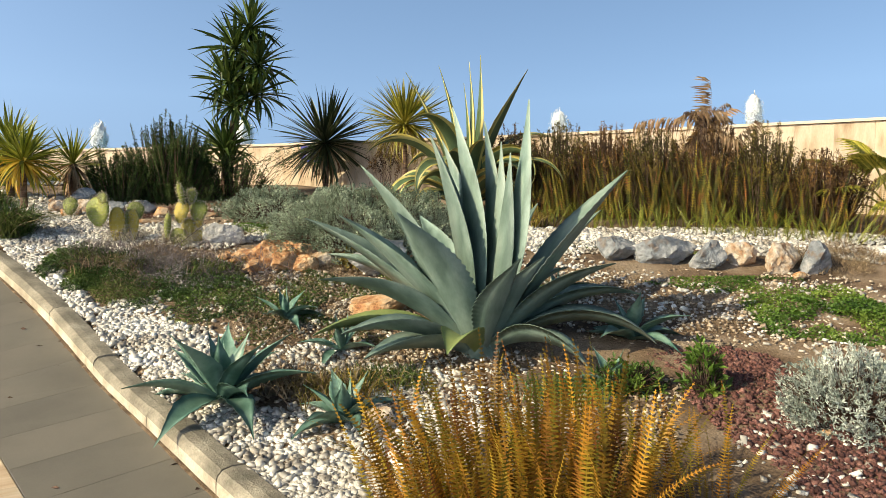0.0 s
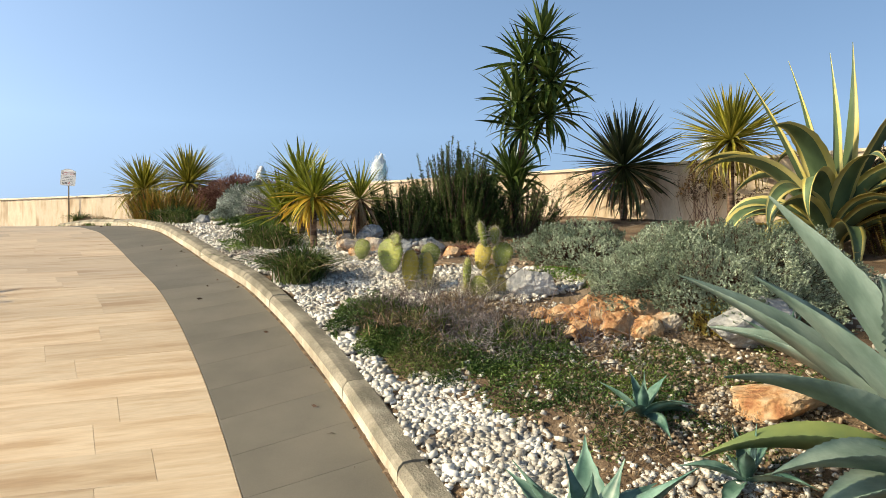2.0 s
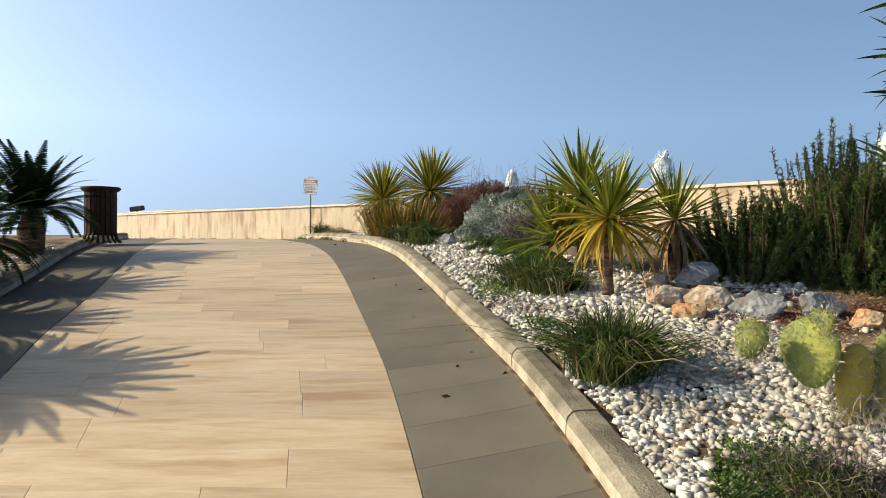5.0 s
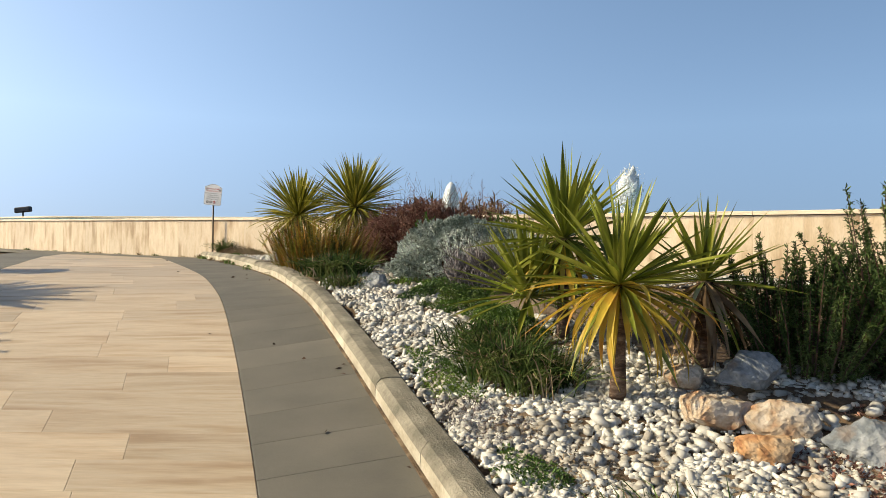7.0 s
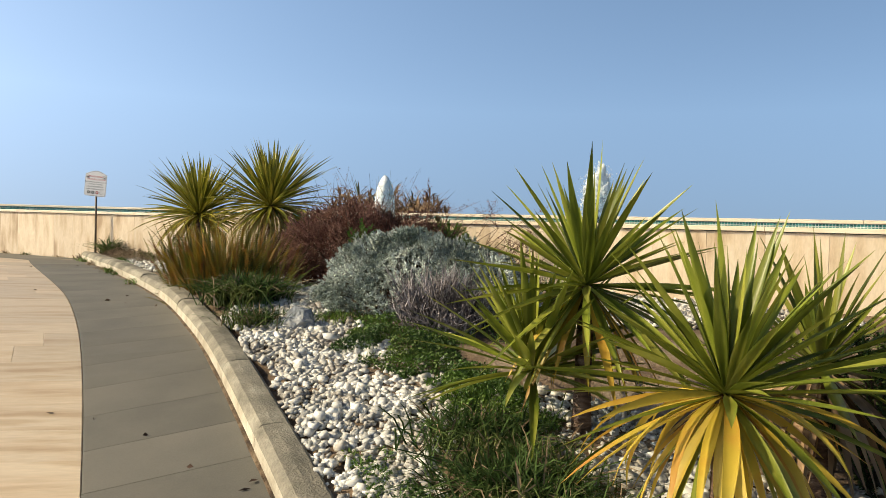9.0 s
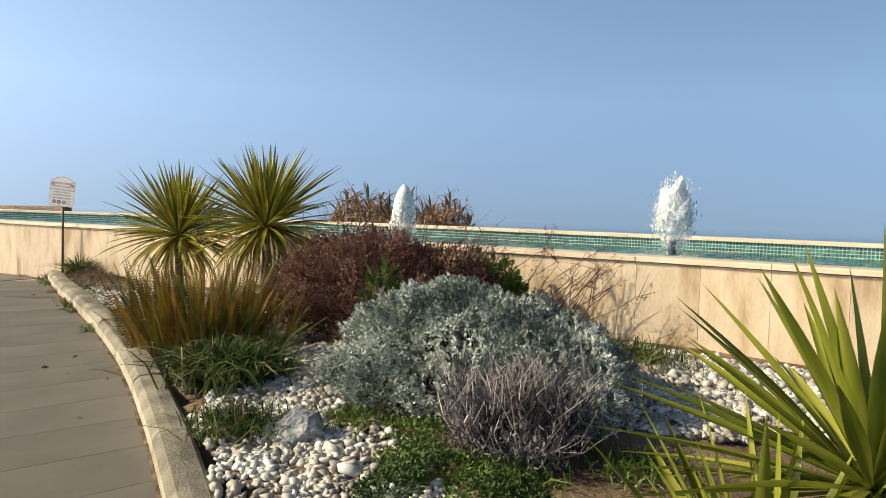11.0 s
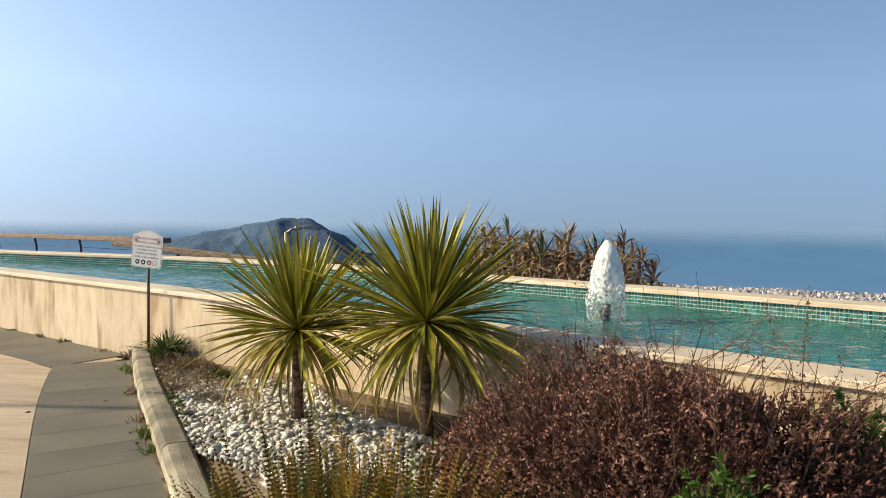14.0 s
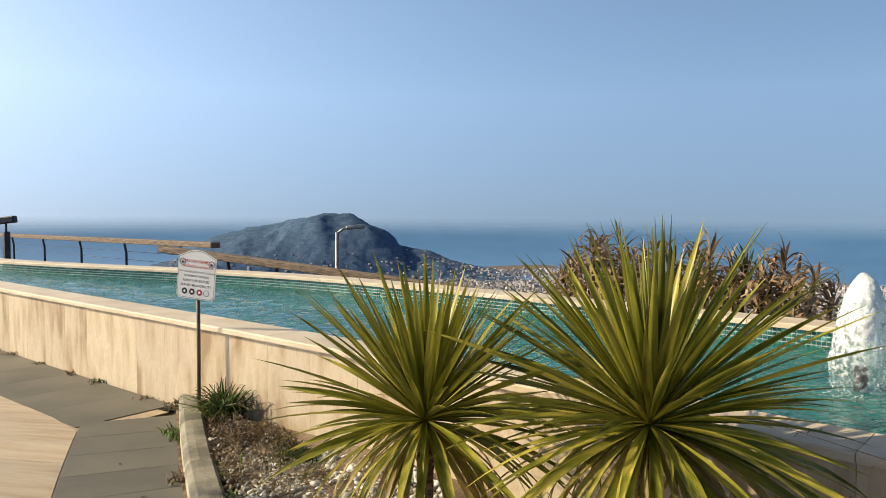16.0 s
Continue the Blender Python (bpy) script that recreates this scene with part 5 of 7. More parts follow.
patch("dry_mat", -5.5, 7.95, 0.35, 0.2, 1500, M_lavend, 0.03, "dry dark creeping stems at the kerb", -0.6, 0.08, 0.15, 0.6, seed=19)
mound("herb_bush", 1.15, 4.42, (0.26, 0.2, 0.2), 420, M_green, 0.04, "leafy bright green herb", "herb", 21, 4, width=0.4, per=8)
mound("herb_bush", 1.62, 4.36, (0.14, 0.13, 0.34), 130, M_herb, 0.075, "upright bright green herb with broad leaves", "herb", 22, 4, width=0.36, per=8, shoot=0.16)
mound("herb_bush", -0.78, 6.55, (0.2, 0.18, 0.22), 320, M_cord_old, 0.05, "small yellow-green bush by a white rock", "herb", 23, 4, width=0.3, per=8)

# ---- rocks, pebbles and gravel ----
M_rockg = mat("grey_marble_rock", [(0.20, 0.13, 0.08), (0.15, 0.17, 0.19), (0.27, 0.285, 0.30), (0.46, 0.45, 0.43)], 0.75, 6, bump=0.9, bump_scale=30, fine=0.35, fine_scale=25, spread=(0.3, 0.72))
M_rocko = mat("orange_sandstone", [(0.30, 0.13, 0.055), (0.45, 0.25, 0.115), (0.53, 0.37, 0.225), (0.34, 0.26, 0.175)], 0.9, 8, bump=0.8, bump_scale=45, fine=0.3, fine_scale=30)
M_rockw = mat("pale_limestone_rock", [(0.33, 0.16, 0.075), (0.40, 0.30, 0.205), (0.52, 0.45, 0.37), (0.38, 0.355, 0.325)], 0.85, 11, bump=0.9, bump_scale=30, fine=0.35, fine_scale=30, spread=(0.3, 0.72))
M_rockm = mat("white_marble_rock", [(0.20, 0.21, 0.22), (0.40, 0.40, 0.39), (0.58, 0.57, 0.55)], 0.75, 5, bump=0.9, bump_scale=30, fine=0.25, fine_scale=25)
M_lava = mat("dark_red_lava_gravel", [(0.075, 0.030, 0.026), (0.15, 0.065, 0.055), (0.21, 0.11, 0.09)], 0.95, 20, island=0.4, bump=0.5, bump_scale=150)
M_gravel = mat("brown_gravel", [(0.20, 0.14, 0.09), (0.36, 0.29, 0.21), (0.52, 0.46, 0.38)], 0.85, 6, island=0.45)


def rock(x, y, size, material, label, seed, rz=0.0, sink=0.25, layers=False, name="rock", group="rocks among the plants"):
    rr = random.Random(seed)
    bm = bmesh.new()
    bmesh.ops.create_icosphere(bm, subdivisions=4, radius=1.0)
    planes = []
    for i in range(15):
        v = Vector((rr.gauss(0, 1), rr.gauss(0, 1), rr.gauss(0, 1))).normalized()
        planes.append((v, rr.uniform(0.52, 0.80)))
    planes.append((Vector((0.1, 0.1, 1)).normalized(), 0.75))
    for v in bm.verts:
        d = v.co.normalized()
        r = min([1.05] + [h / d.dot(n) for n, h in planes if d.dot(n) > 0.05])
        r *= 1.12 + 0.09 * noise.noise(d * 2.5 + Vector((seed, 0, 0))) + 0.07 * noise.noise(d * 6 + Vector((seed, 3, 0))) + 0.05 * noise.noise(d * 15 + Vector((seed, 3, 0)))
        v.co = d * r
        if layers:
            k = math.floor((v.co.z + 0.15 * v.co.x) * 6)
            off = 0.95 + 0.09 * (((k * 7919 + seed) % 13) / 13)
            v.co.x *= off
            v.co.y *= off
    bmesh.ops.scale(bm, vec=[c / 2 for c in size], verts=bm.verts)
    ob = new(name, done(bm, name, material, False))
    ob.location = (x, y, bedz(x, y) + size[2] * (0.5 - sink))
    ob.rotation_euler = (rr.uniform(-0.12, 0.12), rr.uniform(-0.12, 0.12), rz)
    return tagged(ob, label, "rock", group)


rock(-2.13, 7.0, (0.40, 0.26, 0.26), M_rockm, "angular grey-white marble rock beside the cactus", 1, 0.3)
rock(-1.60, 6.56, (0.46, 0.36, 0.34), M_rocko, "weathered orange sandstone rock with layered cracks", 27, 0.9, 0.32)
rock(-1.34, 6.60, (0.38, 0.34, 0.30), M_rocko, "orange sandstone lump against the grey shrub", 31, 0.2, 0.3)
rock(-1.78, 6.5, (0.26, 0.22, 0.18), M_rocko, "broken orange sandstone piece beside the larger rock", 61, 1.1, 0.3)
rock(-1.22, 6.38, (0.28, 0.22, 0.2), M_rocko, "orange sandstone piece under the grey shrub", 62, 0.3, 0.3)
rock(-1.42, 6.36, (0.36, 0.28, 0.22), M_rocko, "small orange sandstone block", 3, 0.9, 0.3, True)
rock(-0.60, 6.42, (0.62, 0.40, 0.44), M_rockm, "white limestone rock under the grey shrub", 4, 0.2)
rock(-1.1, 6.5, (0.22, 0.16, 0.22), M_rockw, "small brownish rock below the grey shrub", 34, 0.2)
rock(-0.50, 5.62, (0.62, 0.36, 0.20), M_rocko, "flat pale orange stone beside the great agave", 5, 0.1, 0.35)
rock(-0.36, 3.86, (0.26, 0.20, 0.20), M_rockw, "cream rock among white pebbles", 6, 0.5)
rock(-4.40, 8.72, (0.34, 0.24, 0.22), M_rockg, "blue-grey angular rock on top of the heap", 7, 0.6, -0.15)
rock(-4.50, 8.34, (0.36, 0.26, 0.24), M_rockw, "cream and rust rock beside the yucca", 8, 0.2)
rock(-4.20, 8.36, (0.34, 0.24, 0.22), M_rockw, "pinkish quartz rock with rust stains", 9, -0.2, 0.1)
rock(-4.24, 8.14, (0.28, 0.2, 0.16), M_rocko, "rust-orange stone low in the gravel", 10, 0.4, 0.4)
rock(-3.86, 8.28, (0.40, 0.26, 0.24), M_rockg, "grey slate-like rock by the rosemary", 11, 0.1)
rock(-3.55, 8.40, (0.36, 0.24, 0.24), M_rockg, "white-grey rock behind the cacti", 12, 0.5)
rock(-3.28, 8.30, (0.24, 0.2, 0.16), M_rocko, "small rusty orange stone", 13, 0.2)
rock(-2.95, 8.35, (0.55, 0.26, 0.18), M_rocko, "long flat orange-brown stone behind the cacti", 14, -0.1, 0.35)
rock(-3.25, 7.75, (0.6, 0.25, 0.10), M_rocko, "flat brown stone edging in the gravel", 15, 0.1, 0.45)
rock(-2.05, 6.45, (0.09, 0.08, 0.08), M_rockw, "single round white stone", 16)
rock(-4.72, 8.72, (0.26, 0.2, 0.18), M_rockw, "pale stone at the foot of the yucca", 17)
for i in range(34):
    a, q = pr.uniform(0, 2 * math.pi), pr.uniform(0.2, 1.0)
    s = pr.uniform(0.06, 0.20)
    rock(-1.55 + 0.42 * q * math.cos(a), 6.45 + 0.24 * q * math.sin(a), (s * 1.2, s, s * 0.8), M_rocko, "crumbled piece of orange sandstone beside the larger rock", 100 + i, a, 0.25)
for i, (x, y, s, m, l) in enumerate(((1.66, 6.88, (0.42, 0.3, 0.34), M_rockg, "blue-grey stone"), (2.10, 6.74, (0.62, 0.34, 0.36), M_rockg, "long white-veined grey stone"), (2.48, 6.60, (0.34, 0.28, 0.36), M_rockg, "upright grey stone"),
                                      (2.84, 6.70, (0.34, 0.28, 0.28), M_rockw, "small brownish stone"), (3.12, 6.58, (0.44, 0.32, 0.34), M_rockw, "pale reddish stone"), (3.42, 6.50, (0.36, 0.3, 0.40), M_rockg, "pale angular stone"))):
    rock(x, y, s, m, l + " in the row edging white pebbles", 40 + i, 0.2 * i, 0.22, group="stone edging row")
rock(3.18, 6.32, (0.14, 0.1, 0.1), M_rocko, "small orange stone before the edging", 50)
rock(2.05, 3.75, (0.09, 0.06, 0.07), M_rocko, "single orange stone on red gravel", 51)
rock(-7.74, 10.02, (0.28, 0.2, 0.20), M_rockg, "grey-brown rock among pebbles near the fern", 52, 0.4)
rock(-6.50, 11.55, (0.17, 0.15, 0.15), M_rockw, "white boulder at the foot of the wall", 53)
rock(-4.05, 7.95, (0.07, 0.06, 0.07), M_rockw, "round white stone on the gravel", 54)


def octo():
    bm = bmesh.new()
    bmesh.ops.create_icosphere(bm, subdivisions=1, radius=0.5)
    bmesh.ops.subdivide_edges(bm, edges=[], cuts=0)
    v = np.array([tuple(p.co) for p in bm.verts])
    f = np.array([[q.index for q in p.verts] for p in bm.faces])
    bm.free()
    return v, f


PEB_V, PEB_F = octo()
NUB_V = np.array([(x * 0.36, y * 0.36, z * 0.36) for x in (-1, 1) for y in (-1, 1) for z in (-1, 1)]) * np.array([1, 0.9, 1.15, 1, 0.85, 1.1, 1.05, 0.9])[:, None]
NUB_F = np.array([(0, 1, 3, 2), (4, 6, 7, 5), (0, 4, 5, 1), (2, 3, 7, 6), (0, 2, 6, 4), (1, 5, 7, 3)])
DROP_V = np.array([(0.5, 0, 0), (-0.5, 0, 0), (0, 0.5, 0), (0, -0.5, 0), (0, 0, 0.5), (0, 0, -0.5)])
DROP_F = np.array([(a, b, c)[::1 if s > 0 else -1] for a, sa in ((0, 1), (1, -1)) for b, sb in ((2, 1), (3, -1)) for c, sc in ((4, 1), (5, -1)) for s in (sa * sb * sc,)])


def stones(name, spots, per_m2, size, material, label, flat=0.6, across=False, form=None):
    """Loose stones over ragged ellipses (x, y, rx, ry, turn)."""
    ps = []
    for k, (x, y, rx, ry, rz) in enumerate(spots):
        n = int(per_m2 * math.pi * rx * ry)
        a, r = rng.uniform(0, 2 * math.pi, n), np.sqrt(rng.random(n))
        edge = np.array([1 + 0.35 * noise.noise((math.cos(t) * 1.5 + k * 3.1, math.sin(t) * 1.5, 0.2)) for t in a])
        u, v = np.cos(a) * r * rx * edge, np.sin(a) * r * ry * edge
        ps.append(np.stack([x + u * math.cos(rz) - v * math.sin(rz), y + u * math.sin(rz) + v * math.cos(rz)], 1))
    p = np.concatenate(ps)
    off = (p[:, 1] - kerb_y(np.clip(p[:, 0], -16, 3))) * 0.76
    p = p[p[:, 1] < left_edge(p[:, 0]) - 1.2] if across else p[(off > 0.14) & (p[:, 1] < wall_y(p[:, 0]) - 0.03)]
    n = len(p)
    s = size * np.clip(rng.lognormal(0, 0.28, n), 0.5, 2.0)
    loc = np.stack([p[:, 0], p[:, 1], (land(p[:, 0], p[:, 1]) if across else bed(p[:, 0], p[:, 1])) + s * rng.uniform(-0.05, 0.42, n)], 1)
    d = rng.normal(size=(n, 3)) * np.array([1, 1, 0.35])
    m = frames(d, rng.normal(size=n) * 0.4) * np.stack([s * rng.uniform(0.7, 1, n), s * rng.uniform(1.0, 1.5, n), s * rng.uniform(flat * 0.8, flat * 1.25, n)], 1)[:, None, :]
    v, f = scatter(*(form or (NUB_V, NUB_F)), m, loc)
    return stuff(name, v, f, material, at=(float(p[:, 0].mean()), float(p[:, 1].mean()), 1.0), label=label, kind="stuff", smooth=True, category="pebbles")


WHITE = [(-1.55, 4.6, 0.5, 0.22, -0.9), (-2.15, 5.15, 0.5, 0.2, -0.8), (-4.9, 7.6, 0.6, 0.22, -0.7), (-0.75, 3.45, 0.55, 0.75, 0.6), (-1.75, 4.75, 0.28, 0.6, 0.75), (-0.35, 3.55, 0.5, 0.5, 0), (-2.25, 5.2, 0.25, 0.4, 0.8), (-3.35, 7.15, 0.95, 0.75, 0.0), (-3.9, 7.55, 0.8, 0.6, -0.6),
         (-4.65, 8.2, 0.7, 0.5, -0.4), (-2.4, 7.3, 0.6, 0.5, 0.2), (-5.0, 8.75, 0.5, 0.45, 0.0), (-6.55, 9.3, 0.75, 0.32, -0.65), (-5.6, 9.2, 0.6, 0.3, -0.5), (-7.4, 9.95, 0.5, 0.25, -0.6), (-8.35, 10.75, 0.5, 0.42, -0.5),
         (-5.35, 7.95, 0.55, 0.3, -0.65), (-5.9, 11.7, 1.0, 0.6, -0.2), (-6.3, 11.1, 0.6, 0.4, 0), (-6.4, 12.15, 0.9, 0.3, -0.2), (-5.2, 11.95, 0.9, 0.35, -0.25), (-11.2, 12.35, 1.5, 0.55, -0.45), (-10.4, 12.15, 0.8, 0.5, -0.4), (-9.3, 11.75, 0.6, 0.3, -0.4), (1.3, 7.6, 0.7, 0.5, -0.1), (2.3, 7.45, 0.9, 0.35, -0.15),
         (3.4, 7.2, 0.9, 0.3, -0.2), (4.4, 6.95, 0.6, 0.3, -0.2), (0.5, 7.6, 0.5, 0.5, 0), (-4.2, 9.1, 0.4, 0.25, 0), (-2.5, 8.95, 0.4, 0.2, 0)]
WHITE += [(x, float(kerb_y(x)) + 0.52, 0.5, 0.24, -0.7) for x in np.arange(-0.4, -8.3, -0.55) if not -3.7 < x < -2.5]
WHITE += [(x, float(kerb_y(x)) + 0.34, 0.4, 0.10, -0.7) for x in (-3.6, -3.3, -3.0, -2.7)]
stones("white_pebbles", WHITE + [(3.0, 7.72, 1.9, 0.30, -0.1), (-8.15, 10.45, 0.4, 0.35, 0), (-8.5, 11.1, 0.3, 0.3, 0), (-0.3, 4.4, 0.45, 0.3, 0), (-0.85, 4.8, 0.32, 0.25, 0.4), (0.1, 4.05, 0.4, 0.3, 0)], 1650, 0.032, M_pebble, "rounded white pebbles covering the planting bed")
stones("large_pebbles", [(-4.55, 8.55, 0.7, 0.45, -0.3), (-4.0, 8.75, 0.5, 0.3, -0.3), (-5.2, 8.2, 0.6, 0.25, -0.65), (-5.9, 11.6, 0.9, 0.5, -0.2), (-8.3, 10.6, 0.5, 0.4, -0.5), (-10.9, 12.3, 1.0, 0.45, -0.45), (-7.3, 9.95, 0.5, 0.2, -0.6)],
       170, 0.047, M_pebble, "larger smooth white pebbles among the small ones", 0.6, form=(PEB_V, PEB_F))
stones("scattered_pebbles", [(-1.2, 5.2, 1.2, 0.9, 0), (0.2, 4.3, 0.9, 0.7, 0), (1.6, 5.9, 0.9, 0.7, 0), (-2.0, 6.3, 1.0, 0.5, -0.3), (-2.6, 6.1, 0.9, 0.35, -0.7), (-12.6, 12.75, 0.9, 0.4, -0.4), (2.2, 3.4, 0.8, 0.8, 0), (0.8, 6.6, 0.8, 0.6, 0), (3.0, 5.6, 0.9, 0.7, 0)],
       230, 0.030, M_pebble, "white pebbles scattered over bare earth")
stones("brown_gravel", [(-0.9, 4.9, 1.1, 0.9, 0), (1.8, 5.8, 1.3, 0.8, 0), (-1.5, 5.9, 1.4, 0.7, -0.4), (0.3, 4.2, 1.2, 0.8, 0), (-2.9, 8.3, 1.2, 0.4, 0), (-0.5, 6.0, 0.9, 0.5, 0), (3.2, 5.6, 0.9, 0.9, 0), (-12.4, 12.7, 1.0, 0.4, -0.4)],
       420, 0.024, M_gravel, "small brown and grey gravel on the earth")
stones("lava_gravel", [(1.95, 4.15, 0.42, 0.75, -0.1), (2.05, 3.3, 0.5, 0.6, 0), (1.9, 4.8, 0.45, 0.3, 0)], 2600, 0.022, M_lava, "dark red-brown lava gravel", 0.8)


# ---- cacti ----
def prickly_pear(x, y, pads, label):
    t = thing("prickly_pear", (x, y, bedz(x, y) - 0.02), label, "cactus", "prickly pears")
    rx, ry = 0.85, 0.53
    for k, (u, h, w, l, yellow, turn) in enumerate(pads):
        bm = bmesh.new()
        bmesh.ops.create_icosphere(bm, subdivisions=3, radius=1.0)
        for v in bm.verts:
            s = 0.80 + 0.20 * v.co.z
            v.co = Vector((v.co.x * w * s, v.co.y * 0.028 * (1 + 0.05 * noise.noise(v.co * 4)), v.co.z * l))
        tilt = Matrix.Rotation(turn - 0.22, 4, "Z") @ Matrix.Rotation(pr.uniform(-0.25, 0.25), 4, "Y") @ Matrix.Rotation(pr.uniform(-0.2, 0.2), 4, "X")
        bmesh.ops.transform(bm, matrix=tilt, verts=bm.verts)
        q = np.array([tuple(v.co) for v in bm.verts])
        nn = np.array([tuple(v.normal) for v in bm.verts])
        dep = pr.uniform(-0.03, 0.03)
        at = (u * rx - dep * ry, u * ry + dep * rx, h)
        pad = part("pad", bm, M_cactus_y if yellow else M_cactus, t, "yellow young pad" if yellow else "", at, (0, 0, 0), True)
        reps = 4
        qq = np.repeat(q, reps, 0)
        dd = np.repeat(nn, reps, 0) + rng.normal(size=qq.shape) * 0.7
        dd[:, 2] -= 0.25
        sp = new("spine_coat", bulk("spine_coat", *leaflets(qq, dd, 0.026, 0.0036), M_hair, False))
        sp.parent = pad
    base = rng.normal(size=(900, 3)) * np.array([0.10, 0.08, 0.04]) + np.array([0, 0, 0.06])
    dd = rng.normal(size=(900, 3)) * 0.5 + np.array([0, 0, -0.8])
    stuff("hair", *leaflets(base + np.array([0, 0, 0.05]), dd, 0.12, 0.003), M_hair, parent=t, label="pale hairy spines at the base")


prickly_pear(-3.08, 6.88, [(-0.47, 0.36, 0.085, 0.085, 0, 0.2), (-0.24, 0.31, 0.145, 0.145, 0, 0.1), (-0.20, 0.42, 0.085, 0.07, 0, -0.3), (-0.08, 0.19, 0.085, 0.17, 1, 0.5), (0.09, 0.31, 0.10, 0.10, 0, 0.3), (0.06, 0.16, 0.075, 0.18, 1, 0.3), (0.0, 0.15, 0.03, 0.17, 0, 0.1)],
             "prickly pear cactus with hairy yellow-green pads")
prickly_pear(-2.52, 6.84, [(0.0, 0.50, 0.034, 0.12, 0, 0.3), (0.0, 0.34, 0.085, 0.11, 1, 0.2), (0.16, 0.35, 0.11, 0.10, 0, 0.1), (0.155, 0.26, 0.07, 0.075, 1, -0.1), (0.155, 0.10, 0.068, 0.07, 1, 0.2), (-0.13, 0.20, 0.04, 0.13, 0, 0.5), (-0.03, 0.07, 0.10, 0.12, 0, 0.2), (0.10, 0.50, 0.05, 0.07, 0, 0.7), (0.07, 0.17, 0.08, 0.11, 1, 0.4)],
             "prickly pear cactus with yellow young pads and a tall shoot")
# thorny arching stems before the cacti
a = np.array([[-2.75, 6.35, 0], [-2.5, 6.3, 0], [-2.2, 6.25, 0], [-1.9, 6.3, 0], [-2.4, 6.1, 0], [-2.0, 6.05, 0], [-1.6, 6.1, 0]] * 26) + rng.normal(size=(182, 3)) * np.array([0.2, 0.16, 0])
a[:, 2] = bed(a[:, 0], a[:, 1])
b = a + np.stack([rng.normal(size=182) * 0.18, rng.normal(size=182) * 0.14, rng.uniform(0.0, 0.24, 182)], 1)
v1, f1 = thin(a, b, 0.0035, 0.25)
pk = rng.integers(0, 182, 9000)
u = rng.random((9000, 1))
v2, f2 = leaflets(a[pk] * (1 - u) + b[pk] * u, rng.normal(size=(9000, 3)), 0.022, 0.004)
stuff("thorny_stems", np.concatenate([v1, v2]), np.concatenate([f1, f2 + len(v1)]), M_lavend, at=(-2.2, 6.2, bedz(-2.2, 6.2)), label="thorny purple-grey stems trailing over the bed", kind="stuff", category="shrub")


# ---- fountains ----
M_foam = bpy.data.materials.new("white_water")
M_foam.use_nodes = True
fb = M_foam.node_tree.nodes["Principled BSDF"]
fb.inputs["Base Color"].default_value = (0.86, 0.90, 0.93, 1)
fb.inputs["Roughness"].default_value = 0.35
fb.inputs["Subsurface Weight"].default_value = 0.4
fb.inputs["Subsurface Radius"].default_value = (0.05, 0.05, 0.05)
ft = M_foam.node_tree
fn = ft.nodes.new("ShaderNodeTexNoise")
fn.inputs["Scale"].default_value, fn.inputs["Detail"].default_value = 70, 5
ftc = ft.nodes.new("ShaderNodeTexCoord")
ft.links.new(ftc.outputs["Object"], fn.inputs["Vector"])
fr = ft.nodes.new("ShaderNodeMapRange")
fr.inputs["From Min"].default_value, fr.inputs["From Max"].default_value = 0.42, 0.62
fr.inputs["To Min"].default_value, fr.inputs["To Max"].default_value = 0.0, 0.45
ft.links.new(fn.outputs["Fac"], fr.inputs["Value"])
ft.links.new(fr.outputs[0], fb.inputs["Transmission Weight"])
fbp = ft.nodes.new("ShaderNodeBump")
fbp.inputs["Strength"].default_value, fbp.inputs["Distance"].default_value = 0.35, 0.01
ft.links.new(fn.outputs["Fac"], fbp.inputs["Height"])
ft.links.new(fbp.outputs[0], fb.inputs["Normal"])
fb.inputs["IOR"].default_value = 1.2
# the column is dense white at its head and thins into bubbles towards the pool
fh_ = ft.nodes.new("ShaderNodeSeparateXYZ")
ft.links.new(ftc.outputs["Object"], fh_.inputs[0])
fbub = ft.nodes.new("ShaderNodeTexNoise")
fbub.inputs["Scale"].default_value, fbub.inputs["Detail"].default_value = 38, 3
ft.links.new(ftc.outputs["Object"], fbub.inputs["Vector"])
fsum = ft.nodes.new("ShaderNodeMath")
fsum.operation = "MULTIPLY_ADD"
fsum.inputs[1].default_value = 0.85
ft.links.new(fh_.outputs["Z"], fsum.inputs[0])
ft.links.new(fbub.outputs["Fac"], fsum.inputs[2])
falp = ft.nodes.new("ShaderNodeMapRange")
falp.inputs["From Min"].default_value, falp.inputs["From Max"].default_value = 0.56, 0.84
falp.inputs["To Min"].default_value, falp.inputs["To Max"].default_value = 0.10, 1.0
ft.links.new(fsum.outputs[0], falp.inputs["Value"])
ft.links.new(falp.outputs[0], fb.inputs["Alpha"])
M_clear = bpy.data.materials.new("clear_water")
M_clear.use_nodes = True
cb = M_clear.node_tree.nodes["Principled BSDF"]
cb.inputs["Base Color"].default_value = (0.9, 0.96, 0.97, 1)
cb.inputs["Roughness"].default_value, cb.inputs["Transmission Weight"].default_value, cb.inputs["IOR"].default_value = 0.05, 0.85, 1.12
M_metal = mat("dark_metal", [(0.03, 0.03, 0.032), (0.06, 0.06, 0.065)], 0.45, 6, metal=0.6)


